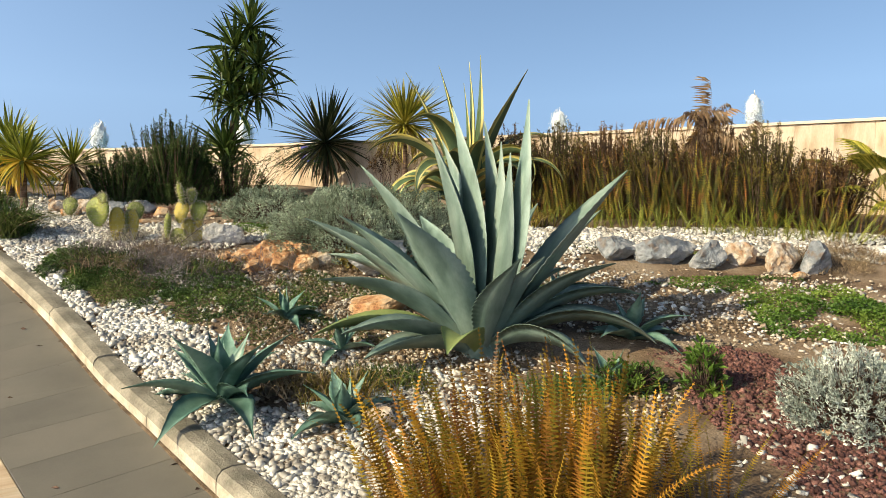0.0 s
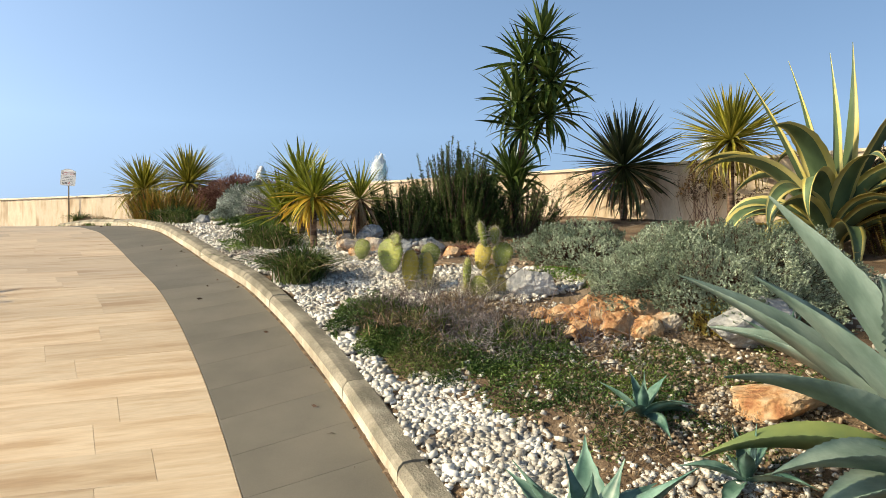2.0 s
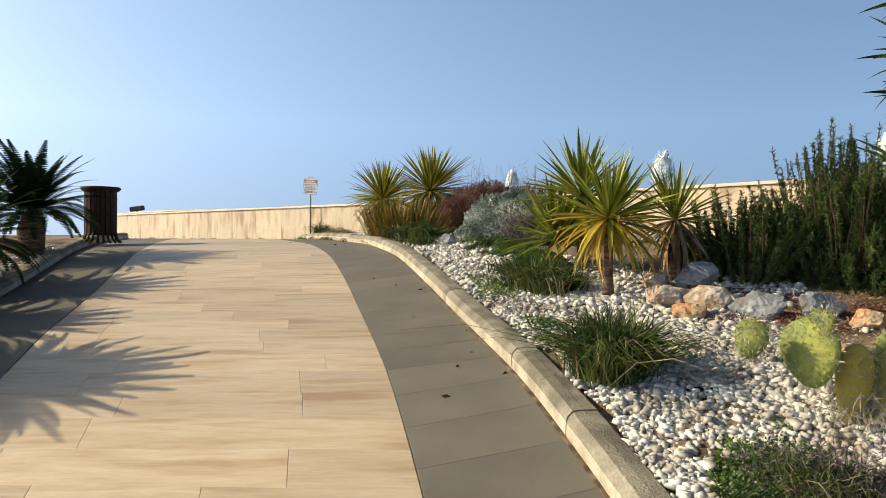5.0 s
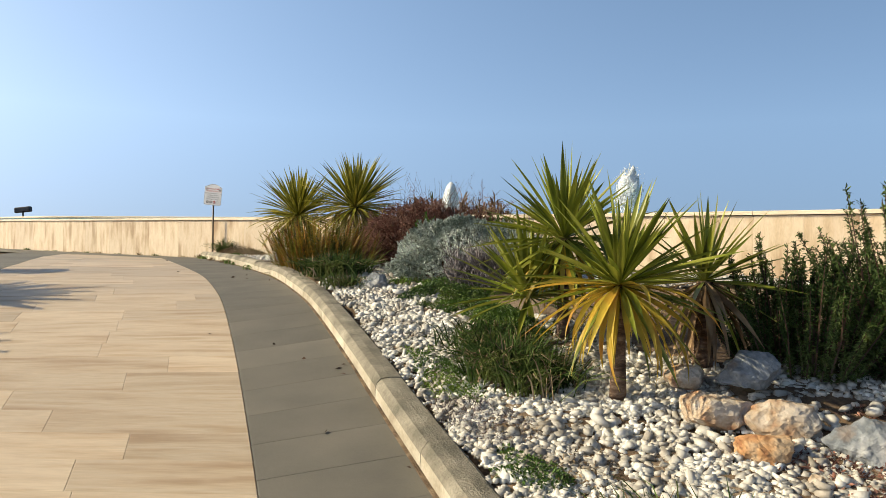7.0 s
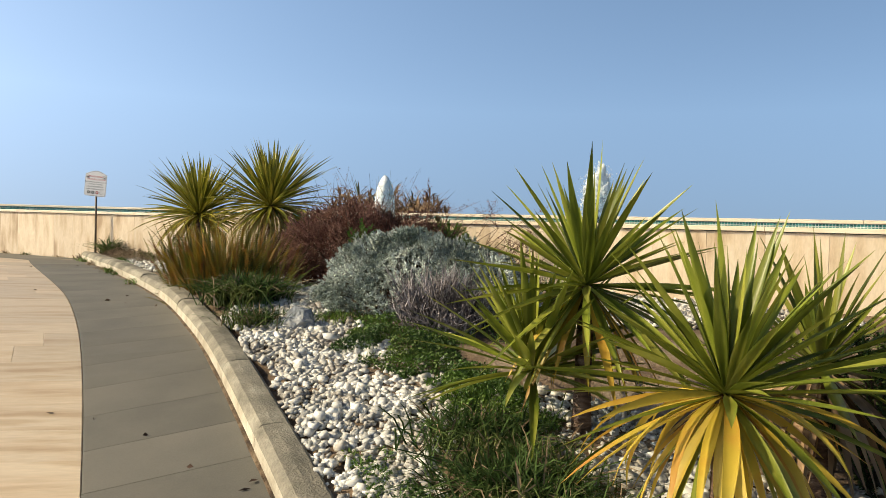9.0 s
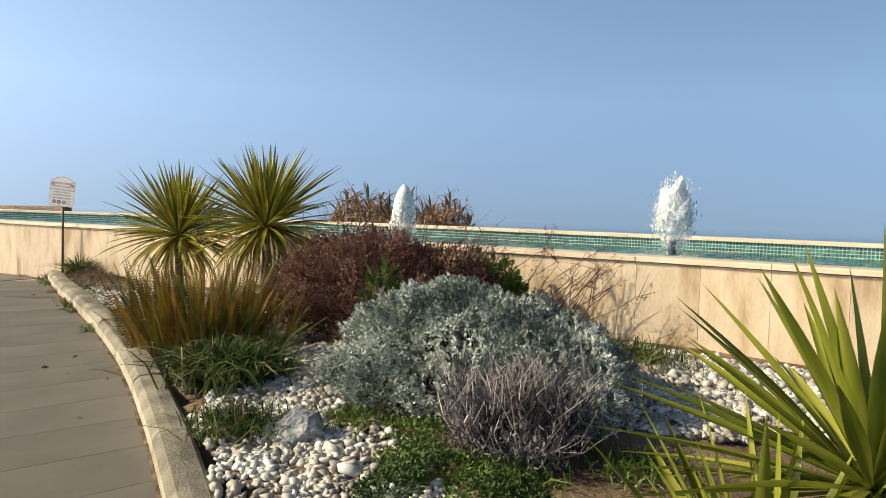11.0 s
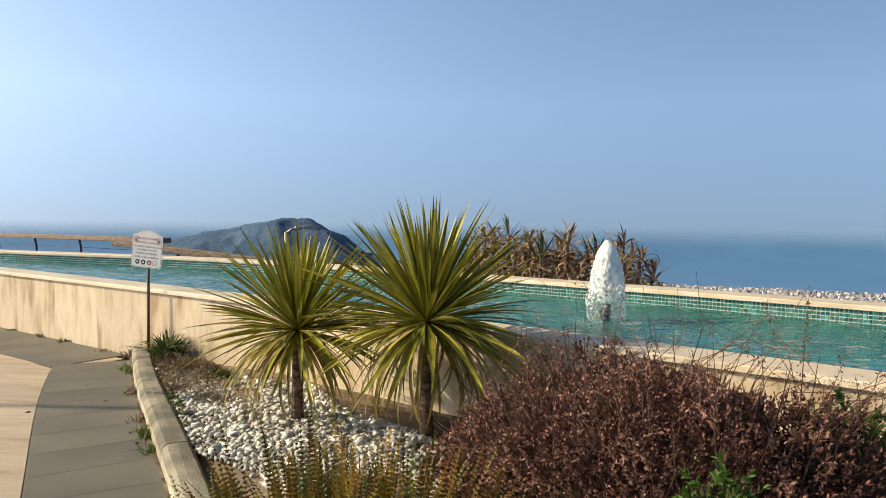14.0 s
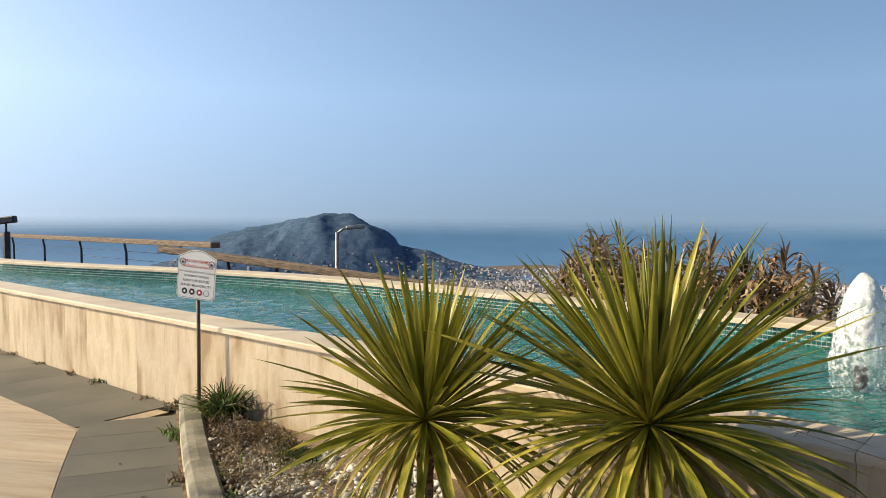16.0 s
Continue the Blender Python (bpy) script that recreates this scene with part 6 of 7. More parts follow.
def jet_profile(u, ragged):
    """Radius of the water column at the height share u: a smooth bullet, or a lean stem that bursts into a plume."""
    if ragged < 0.3:
        return max(0, 1 - u ** 2.2) ** 0.55 * (0.90 + 0.10 * math.sin(min(1, u / 0.4) * math.pi / 2))
    return (0.36 + 0.58 * float(ease(u / 0.55))) * math.sqrt(max(0, 1 - u ** 9))


def fountain(x, h, w, ragged, seed):
    y = float(wall_y(x)) + 1.2
    t = thing("fountain_jet", (x, y, WATER_Z - 0.02), "foaming white water jet in the pool", "fountain", "pool fountains")
    rr = random.Random(seed)
    bm = bmesh.new()
    bmesh.ops.create_icosphere(bm, subdivisions=5, radius=1.0)
    for v in bm.verts:
        c = v.co.copy()
        u = (c.z + 1) / 2
        prof = jet_profile(u, ragged) * (1 if ragged < 0.3 else 0.86)
        a = math.atan2(c.y, c.x)
        q = Vector((math.cos(a) * prof * w / 2, math.sin(a) * prof * w / 2, u * h + seed))
        lump = 1 + (0.9 * ragged if ragged >= 0.3 else 0.14) * (0.7 * noise.noise(q * 6) + 0.5 * noise.noise(q * 14) + 0.35 * noise.noise(q * 32)) + 0.06 * noise.noise(q * 60)
        zz = u * h * (1 + (0.06 if ragged < 0.3 else 0.3) * noise.noise(q * 9))
        v.co = Vector((math.cos(a) * prof * w / 2 * lump, math.sin(a) * prof * w / 2 * lump, zz))
    part("water_column", bm, M_foam, t, smooth=True)
    if ragged >= 0.3:
        # falling strands of water round the stem
        n = 420
        a, u = rng.uniform(0, 2 * math.pi, n), rng.random(n)
        r = w / 2 * (0.55 + 0.55 * np.sqrt(1 - u)) * rng.uniform(0.8, 1.15, n)
        s = rng.uniform(0.004, 0.012, n)
        m = np.eye(3)[None] * s[:, None, None] * np.stack([np.ones(n), np.ones(n), rng.uniform(1.5, 6, n)], 1)[:, None, :]
        stuff("falling_water", *scatter(DROP_V, DROP_F, m, np.stack([np.cos(a) * r, np.sin(a) * r, h * u * 0.75], 1)), M_foam, parent=t, label="falling strands of water", smooth=True, kind="stuff")
    n = 320
    a, r = rng.uniform(0, 2 * math.pi, n), w * 0.5 * (0.7 + 0.75 * rng.random(n) ** 2)
    z = h * rng.random(n) ** 1.5 * 0.9
    s = rng.uniform(0.003, 0.011, n)
    m = np.eye(3)[None] * s[:, None, None] * np.array([1, 1, 1.5])
    stuff("spray", *scatter(DROP_V, DROP_F, m, np.stack([np.cos(a) * r, np.sin(a) * r, z], 1)), M_clear, parent=t, label="falling drops", smooth=True, kind="stuff")
    n = 1500 if ragged < 0.3 else 2600
    a, u = rng.uniform(0, 2 * math.pi, n), rng.random(n) ** 1.3 if ragged < 0.3 else 0.16 + 0.84 * rng.random(n) ** 0.8
    fill = rng.normal(1.0, 0.035, n) if ragged < 0.3 else rng.uniform(0.45, 1.12, n) + 0.5 * rng.random(n) ** 8
    r = w / 2 * np.array([jet_profile(float(q), ragged) for q in u]) * fill
    s = rng.uniform(0.002, 0.006, n) if ragged < 0.3 else rng.uniform(0.003, 0.008, n) * (1 + 1.2 * (rng.random(n) < 0.15))
    long = np.full(n, 1.3) if ragged < 0.3 else rng.uniform(1.0, 4.5, n)
    m = np.eye(3)[None] * s[:, None, None] * np.stack([np.ones(n), np.ones(n), long], 1)[:, None, :]
    top = h * (1 + (0 if ragged < 0.3 else 0.34) * np.array([noise.noise((math.cos(q) * 2 + seed, math.sin(q) * 2, 0.3)) for q in a]))
    stuff("foam", *scatter(DROP_V, DROP_F, m, np.stack([np.cos(a) * r, np.sin(a) * r, u * top], 1)), M_foam, parent=t, label="bubbling foam", smooth=True, kind="stuff")
    n = 260
    a, r = rng.uniform(0, 2 * math.pi, n), w * (0.45 + 0.5 * rng.random(n))
    s = rng.uniform(0.008, 0.03, n)
    m = np.eye(3)[None] * s[:, None, None] * np.array([1, 1, 0.35])[None, :, None]
    stuff("splash", *scatter(DROP_V, DROP_F, m, np.stack([np.cos(a) * r, np.sin(a) * r, np.full(n, 0.02)], 1)), M_foam, parent=t, label="white splash ring", smooth=True, kind="stuff")
    vs, fs = tube([(0, 0, -0.05), (0, 0, 0.14)], [0.034, 0.034], 10)
    ob = new("nozzle", mesh("nozzle", vs, fs, M_metal, True))
    ob.parent = t


for i, (fx, fh, fw, rg) in enumerate(((-9.62, 0.62, 0.30, 0.20), (-6.70, 0.62, 0.34, 0.4), (-3.70, 0.62, 0.34, 0.45), (-0.75, 0.52, 0.28, 0.35), (1.90, 0.50, 0.26, 0.35), (4.62, 0.58, 0.24, 0.4))):
    fountain(fx, fh, fw, rg, 5 + i * 3)

# ---- warning sign ----
M_plate = mat("white_sign_plate", [(0.78, 0.78, 0.78), (0.84, 0.84, 0.83)], 0.35, 6)
M_black = mat("black_print", [(0.015, 0.015, 0.02), (0.02, 0.02, 0.025)], 0.5, 9)
M_redp = mat("red_print", [(0.45, 0.02, 0.02), (0.52, 0.03, 0.03)], 0.5, 9)
M_post = mat("sign_post_metal", [(0.10, 0.08, 0.06), (0.16, 0.13, 0.10)], 0.5, 9, metal=0.5)
sign = thing("warning_sign", (-13.84, 13.25, 2.20), "white warning sign plate on a thin metal post", "sign")
vs, fs = tube([(0, 0, -0.1), (0.0, 0, 0.6), (0.0, 0, 0.97)], 0.014, 10)
ob = new("post", mesh("post", vs, fs, M_post, True))
ob.parent = sign
face = Matrix.Translation((0.0, -0.0, 1.05)) @ Matrix.Rotation(radians(20), 4, "Z") @ Matrix.Rotation(radians(90), 4, "X") @ Matrix.Rotation(radians(-5), 4, "Z")
PW, PH = 0.165, 0.185


def plate_outline(w, h):
    pts = [(-w + 0.02, -h), (w - 0.02, -h), (w - 0.012, -h + 0.012), (w, -h + 0.02), (w, h * 0.72)]
    pts += [(w - 0.02 - (2 * w - 0.04) * i / 10, h * 0.74 + 0.26 * h * math.sin(math.pi * i / 10)) for i in range(11)]
    pts += [(-w, h * 0.72), (-w, -h + 0.02), (-w + 0.012, -h + 0.012)]
    return pts


def flat_plate(pts, thick, z0):
    n = len(pts)
    vs = [(x, y, z0) for x, y in pts] + [(x, y, z0 + thick) for x, y in pts]
    return vs, [tuple(range(n))[::-1], tuple(range(n, 2 * n))] + [(i, (i + 1) % n, n + (i + 1) % n, n + i) for i in range(n)]


vs, fs = flat_plate(plate_outline(PW, PH), 0.004, 0.014)
plate = new("plate", mesh("plate", vs, fs, M_plate))
plate.parent, plate.matrix_basis = sign, face
o_pts = plate_outline(PW - 0.006, PH - 0.006)
bv, bf = [], []
for i in range(len(o_pts)):
    (x0, y0), (x1, y1) = o_pts[i], o_pts[(i + 1) % len(o_pts)]
    k = len(bv)
    s = 0.985
    bv += [(x0, y0, 0.0195), (x1, y1, 0.0195), (x1 * s, y1 * s, 0.0195), (x0 * s, y0 * s, 0.0195)]
    bf.append((k, k + 1, k + 2, k + 3))
ob = new("border", mesh("border", bv, bf, M_black))
ob.parent = plate


def lettering(text, y, size, material, parent, x=0.0):
    c = bpy.data.curves.new("lettering", "FONT")
    c.body, c.size, c.align_x, c.align_y = text, size, "CENTER", "CENTER"
    c.offset = size * 0.008
    tmp = new("lettering", c)
    bpy.context.view_layer.update()
    me = bpy.data.meshes.new_from_object(tmp.evaluated_get(bpy.context.evaluated_depsgraph_get()))
    bpy.data.objects.remove(tmp)
    me.materials.clear()
    me.materials.append(material)
    ob = new("lettering", me)
    ob.parent, ob.location = parent, (x, y, 0.0195)
    return ob


lettering("HAVUZA GİRMEK", 0.098, 0.030, M_redp, plate)
lettering("TEHLİKELİ ve YASAKTIR", 0.058, 0.026, M_redp, plate)
lettering("IT'S DANGEROUS AND NOT ALLOWED", 0.018, 0.0185, M_black, plate)
lettering("TO SWIM IN THE POOL", -0.014, 0.021, M_black, plate)
lettering("ALANYA BELEDİYESİ", -0.048, 0.025, M_black, plate)
lettering("ALANYA MUNICIPALITY", -0.084, 0.025, M_black, plate)


def ring(x, y, r0, r1, material, parent, name="pictogram", z=0.0195):
    n = 20
    vs = [(x + r * math.cos(2 * math.pi * i / n), y + r * math.sin(2 * math.pi * i / n), z) for r in (r0, r1) for i in range(n)]
    if r0 == 0:
        fs = [tuple(range(n, 2 * n))]
    else:
        fs = [(i, n + i, n + (i + 1) % n, (i + 1) % n) for i in range(n)]
    ob = new(name, mesh(name, vs, fs, material))
    ob.parent = parent


for x in (-0.125, 0.125):
    ring(x, 0.088, 0.021, 0.026, M_black, plate)
    ring(x, 0.084, 0.0, 0.011, M_black, plate)
for x, m in ((-0.095, M_black), (-0.03, M_black), (0.035, M_redp), (0.095, M_plate)):
    ring(x, -0.132, 0.0, 0.024, m, plate)
    ring(x, -0.132, 0.021, 0.024, M_black, plate, z=0.0202)
    ring(x, -0.132, 0.0, 0.010, M_plate, plate, z=0.0206)

# ---- blue plate on the wall ----
M_blue = mat("blue_enamel", [(0.03, 0.04, 0.26), (0.05, 0.06, 0.33)], 0.35, 8)
bs_ = tagged(new("blue_notice", mesh("blue_notice", *flat_plate([(-0.2, -0.13), (0.2, -0.13), (0.2, 0.13), (-0.2, 0.13)], 0.006, 0.0), M_blue)), "small dark blue notice plate fixed to the wall", "sign")
bs_.matrix_world = Matrix.Translation((-2.15, float(wall_y(-2.15)) - 0.012, 2.66)) @ Matrix.Rotation(-0.26, 4, "Z") @ Matrix.Rotation(radians(90), 4, "X")
for k, (w, yy) in enumerate(((0.26, 0.07), (0.30, 0.03), (0.22, -0.01), (0.28, -0.05))):
    ob = new("text_bar", mesh("text_bar", *flat_plate([(-w / 2, yy - 0.008), (w / 2, yy - 0.008), (w / 2, yy + 0.008), (-w / 2, yy + 0.008)], 0.002, 0.006), M_plate))
    ob.parent = bs_

# ---- railing beyond the pool ----
M_wood = mat("weathered_timber", [(0.10, 0.065, 0.04), (0.22, 0.15, 0.10), (0.32, 0.23, 0.16)], 0.7, 5, stretch=(1, 9, 9), bump=0.4, bump_scale=20, rand=0.15, fine=0.2)


def railing(p0, p1, n, label, drop=1.1):
    """A timber handrail on curved metal posts with two wires."""
    p0, p1 = Vector(p0), Vector(p1)
    t = thing("railing", p0, label, "railing", "railings beyond the pool")
    d = p1 - p0
    bm = box(d.length + 0.1, 0.24, 0.13, 0.012)
    rz = math.atan2(d.y, d.x)
    ry = -math.atan2(d.z, math.hypot(d.x, d.y))
    part("handrail", bm, M_wood, t, "weathered brown timber handrail", d / 2, (0, ry, rz))
    side = Vector((-d.y, d.x, 0)).normalized()
    for i in range(n):
        c = d * ((i + 0.5) / n)
        vs, fs = tube([c + side * -0.02, c + Vector((0, 0, -0.12)) + side * -0.01, c + Vector((0, 0, -0.3)) + side * 0.03, c + Vector((0, 0, -drop)) + side * 0.05], 0.034, 8)
        ob = new("post", mesh("post", vs, fs, M_metal, True))
        ob.parent = t
    for h in (0.28, 0.5):
        vs, fs = tube([Vector((0, 0, -h)) + side * 0.03, d + Vector((0, 0, -h)) + side * 0.03], 0.006, 6)
        ob = new("wire", mesh("wire", vs, fs, M_metal, True))
        ob.parent = t


railing((-38.5, 21.6, 2.80), (-22.9, 19.9, 2.97), 5, "weathered timber handrail on dark posts overlooking the sea", 1.9)
railing((-22.7, 18.5, 2.94), (-19.0, 19.0, 2.71), 3, "timber handrail descending beyond the pool", 1.9)
railing((-19.0, 19.0, 2.71), (-15.6, 19.8, 2.42), 3, "timber handrail descending towards the terrace", 1.9)

# coin telescope
TEL_X, TEL_Y = -31.67, 19.10
tel_z = float(land(np.array(TEL_X), np.array(TEL_Y)))
tel_h = 3.36 - tel_z
tel = thing("viewing_telescope", (TEL_X, TEL_Y, tel_z), "dark coin-operated viewing telescope on a post", "telescope")
part("post", box(0.16, 0.16, tel_h - 0.25, 0.01, mid=(0, 0, (tel_h - 0.25) / 2)), M_metal, tel)
vs, fs = tube([(0, 0, tel_h - 0.3), (0, 0, tel_h)], 0.03, 8)
ob = new("neck", mesh("neck", vs, fs, M_metal, True))
ob.parent = tel
part("body", box(0.62, 0.2, 0.2, 0.03), M_metal, tel, at=(0, 0, tel_h + 0.08), rot=(0, -0.12, 0.5))

# street lamp
M_steel = mat("galvanised_steel", [(0.28, 0.29, 0.30), (0.40, 0.41, 0.42)], 0.45, 9, metal=0.7)
lamp = thing("street_lamp", (-28.3, 29.2, -5.0), "grey steel street lamp below the terrace", "street lamp")
vs, fs = tube([(0, 0, -3), (0, 0, 4.0), (0, 0, 8.0)], [0.11, 0.09, 0.075], 10)
ob = new("pole", mesh("pole", vs, fs, M_steel, True))
ob.parent = lamp
vs, fs = tube([(0, 0, 7.95), (0.15, 0.15, 8.12), (0.3, 0.3, 8.16)], 0.05, 8)
ob = new("arm", mesh("arm", vs, fs, M_steel, True))
ob.parent = lamp
part("lamp_head", box(0.75, 0.3, 0.16, 0.06, 2, mid=(0.38, 0, 0)), M_steel, lamp, at=(0.22, 0.22, 8.16), rot=(0, -0.1, 0.78), smooth=True)



# unseen slender posts, added to cast two thin shadow lines on the paving
def shadow_post(x, y, tall, label):
    z = float(land(np.array(x), np.array(y)))
    t = thing("shadow_post", (x, y, z), label, "lamp", "lamps beside the path")
    for name, pts, r in (("pole", [(0, 0, -0.1), (0, 0, tall * 0.5), (0, 0, tall)], 0.035), ("base", [(0, 0, 0), (0, 0, 0.08)], 0.09)):
        vs, fs = tube(pts, r, 10)
        ob = new(name, mesh(name, vs, fs, M_metal, True))
        ob.parent = t
    part("lamp_head", box(0.22, 0.12, 0.07, 0.02, 2), M_metal, t, at=(0.06, 0, tall))


shadow_post(-20.1, 7.6, 5.9, "tall unseen slender post added for its shadow line on the path")
shadow_post(-17.3, 6.8, 3.5, "unseen slender post added for its shadow line on the path")

# ---- across the path: bin, cycads, kerb bed ----
M_binw = mat("dark_brown_slats", [(0.022, 0.011, 0.007), (0.045, 0.024, 0.016)], 0.7, 8, stretch=(4, 4, 1), rand=0.2, spec=0.25)
bz = float(slope(np.array(-13.6), np.array(8.9))) + 0.05
bin_ = thing("litter_bin", (-13.75, 8.9, bz), "dark brown slatted litter bin with a domed lid", "litter bin", size=0.93)
for i in range(20):
    a = 2 * math.pi * i / 20
    part("slat", box(0.065, 0.022, 0.74, 0.004, mid=(0, 0, 0.5)), M_binw, bin_, at=(0.24 * math.cos(a), 0.24 * math.sin(a), 0), rot=(0, 0, a + math.pi / 2))
    vs, fs = tube([(0.24 * math.cos(a), 0.24 * math.sin(a), 0.16), (0.26 * math.cos(a), 0.26 * math.sin(a), 0.06), (0.33 * math.cos(a), 0.33 * math.sin(a), 0.0)], 0.016, 6)
    ob = new("foot", mesh("foot", vs, fs, M_binw, True))
    ob.parent = bin_
vs, fs = tube([(0, 0, 0.12), (0, 0, 0.86)], 0.21, 20)
ob = new("liner", mesh("liner", vs, fs, M_metal, True))
ob.parent = bin_
vs, fs = tube([(0, 0, 0.86), (0, 0, 0.90), (0, 0, 0.93), (0, 0, 0.94)], [0.28, 0.32, 0.30, 0.1], 24)
ob = new("lid", mesh("lid", vs, fs, M_binw, True))
ob.parent = bin_

M_cycad = mat("cycad_leaf", [(0.008, 0.020, 0.006), (0.018, 0.040, 0.012), (0.04, 0.07, 0.02)], 0.9, 4, rand=0.3, spec=0.03)
cyc = [frond_mesh(1.15, 0.26, b, M_cycad, 32, 1.5, 1.0) for b in (0.5, 0.9, 1.3)]


def cycad(x, y, n, size, label, tall=0.36):
    z = bedz(x, y) + 0.14
    t = thing("cycad", (x, y, z), label, "cycad", "cycads across the path")
    vs, fs = tube([(0, 0, -0.1), (0, 0, 0.3), (0, 0, tall + 0.02)], [0.16, 0.17, 0.10], 12)
    ob = new("trunk", mesh("trunk", vs, fs, M_trunk, True))
    ob.parent = t
    for i in range(n):
        u = (i + 0.5) / n
        leaf(t, cyc[min(2, int(u * 3))], GOLD * i, 1.35 - 1.3 * u + pr.uniform(-0.1, 0.1), pr.uniform(-0.2, 0.2), (0, 0, tall), size * pr.uniform(0.85, 1.1), "frond")


cycad(-12.75, 7.5, 84, 0.88, "dark green sago cycad beside the litter bin", 0.52)
cycad(-11.5, 6.3, 90, 0.85, "dark green sago cycad behind the far kerb", 0.36)
cycad(-10.5, 5.2, 90, 0.88, "broad dark sago cycad in the bed across the path", 0.35)
cycad(-9.25, 4.45, 96, 0.88, "dark sago cycad casting shade on the path", 0.80)
fern(-12.5, 6.75, (0.3, 0.3), 40, 0.8, "brownish fern between the cycads", fern_a, lo=0.8)
stones("white_pebbles_far", [(-9.8, 5.0, 1.9, 0.6, -0.615), (-12.3, 6.9, 1.6, 0.6, -0.615)], 350, 0.042, M_pebble, "white pebbles under the cycads", across=True)

# ---- dead and fan palms ----
fanm = []
for q in range(2):
    vs, fs = [], []
    n = 26
    for i in range(n):
        a = radians(-125 + 250 * i / (n - 1)) + math.pi / 2
        r = 0.42 * (0.85 + 0.15 * math.cos(a - math.pi / 2))
        c, s = math.cos(a), math.sin(a)
        k = len(vs)
        w = 0.020
        vs += [(0, 0, 0), (c * r * 0.55 - s * w, s * r * 0.55 + c * w, 0.012), (c * r * 0.55, s * r * 0.55, -0.01), (c * r * 0.55 + s * w, s * r * 0.55 - c * w, 0.012), (c * r, s * r, -0.05 - 0.05 * q)]
        fs += [(k, k + 2, k + 1), (k, k + 3, k + 2), (k + 1, k + 2, k + 4), (k + 2, k + 3, k + 4)]
    fanm.append(mesh("fan", vs, fs, M_cord, False))
fp = thing("fan_palm", (5.05, 7.95, bedz(5.05, 7.95)), "small fan palm with olive pleated leaves by the wall", "palm")
for i, (az, el, l) in enumerate(((2.9, 0.75, 0.75), (3.3, 0.35, 0.72), (2.6, 0.1, 0.6), (3.6, 0.95, 0.6), (1.0, 0.8, 0.6), (4.2, 0.3, 0.5), (0.2, 0.6, 0.6), (2.2, 1.2, 0.7))):
    d = Vector((math.cos(az) * math.cos(el), math.sin(az) * math.cos(el), math.sin(el))) * l
    vs, fs = tube([(0, 0, 0.2), Vector((0, 0, 0.25)) + d * 0.5, Vector((0, 0, 0.2)) + d], [0.012, 0.009, 0.007], 6)
    ob = new("stalk", mesh("stalk", vs, fs, M_cord, True))
    ob.parent = fp
    leaf(fp, fanm[i % 2], az, el - 0.4, pr.uniform(-0.5, 0.5), Vector((0, 0, 0.2)) + d, 1.0, "fan")

def drooping_frond(length, bend, n=15):
    """A dry arched rib with narrow leaflets hanging from it."""
    vs, fs, ang, p = [], [], 0.0, np.zeros(3)
    for i in range(n):
        ang -= bend / n
        q = p + np.array([0, math.cos(ang), math.sin(ang)]) * length / n
        k = len(vs)
        vs += [p + np.array([-0.004, 0, 0]), p + np.array([0.004, 0, 0]), q + np.array([0.003, 0, 0]), q + np.array([-0.003, 0, 0])]
        fs.append((k, k + 1, k + 2, k + 3))
        for s in (-1, 1):
            l, w = pr.uniform(0.10, 0.26), pr.uniform(0.009, 0.017)
            e = p + np.array([s * pr.uniform(0.01, 0.07), pr.uniform(-0.04, 0.06), -l])
            m_ = (p + e) / 2 + np.array([s * 0.025, 0.01, 0.03])
            k = len(vs)
            vs += [p, m_ + np.array([0, w, 0]), e, m_ - np.array([0, w, 0])]
            fs.append((k, k + 1, k + 2, k + 3))
        p = q
    return mesh("frond", vs, fs, M_deadleaf, False)


dead_f = [drooping_frond(l, b) for l, b in ((0.45, 0.8), (0.36, 1.6), (0.30, 2.2), (0.5, 0.4), (0.26, 2.8))]
dp = thing("dead_palm", (3.1, 8.5, bedz(3.1, 8.5)), "dead palm with drooping brown fronds above the ferns", "palm")
trunk(dp, [(0, 0, -0.1), (0.02, 0, 0.7), (0, 0, 1.30)], [0.07, 0.05, 0.04])
for i in range(22):
    leaf(dp, dead_f[i % 5], GOLD * i, pr.uniform(-0.2, 1.3), pr.uniform(-0.4, 0.4), (pr.uniform(-0.14, 0.14), pr.uniform(-0.06, 0.06), pr.uniform(0.95, 1.34)), pr.uniform(0.6, 0.95), "frond")
leaf(dp, drooping_frond(0.7, 0.5, 22), math.pi - 0.3, 0.25, 0, (-0.1, 0, 1.22), 1.0, "frond")
leaf(dp, drooping_frond(0.42, 0.2), 1.0, 1.35, 0, (0.1, 0, 1.3), 1.0, "frond")
leaf(dp, drooping_frond(0.40, 0.3), 0.4, 0.8, 0, (0.4, 0, 1.0), 1.0, "frond")

dead_b = blades(0.32, 0.036, M_deadleaf, (0.6, 1.6, 2.6, 3.6, 4.4), fold=0.3, segs=7)
dead_g = blades(0.36, 0.030, M_dark, (0.1, 0.4, 0.8), fold=0.3, segs=6)
dyc = thing("dry_yucca_clump", (-11.8, 17.8, -0.2), "half-dead yucca clump with dry brown heads behind the pool", "yucca")
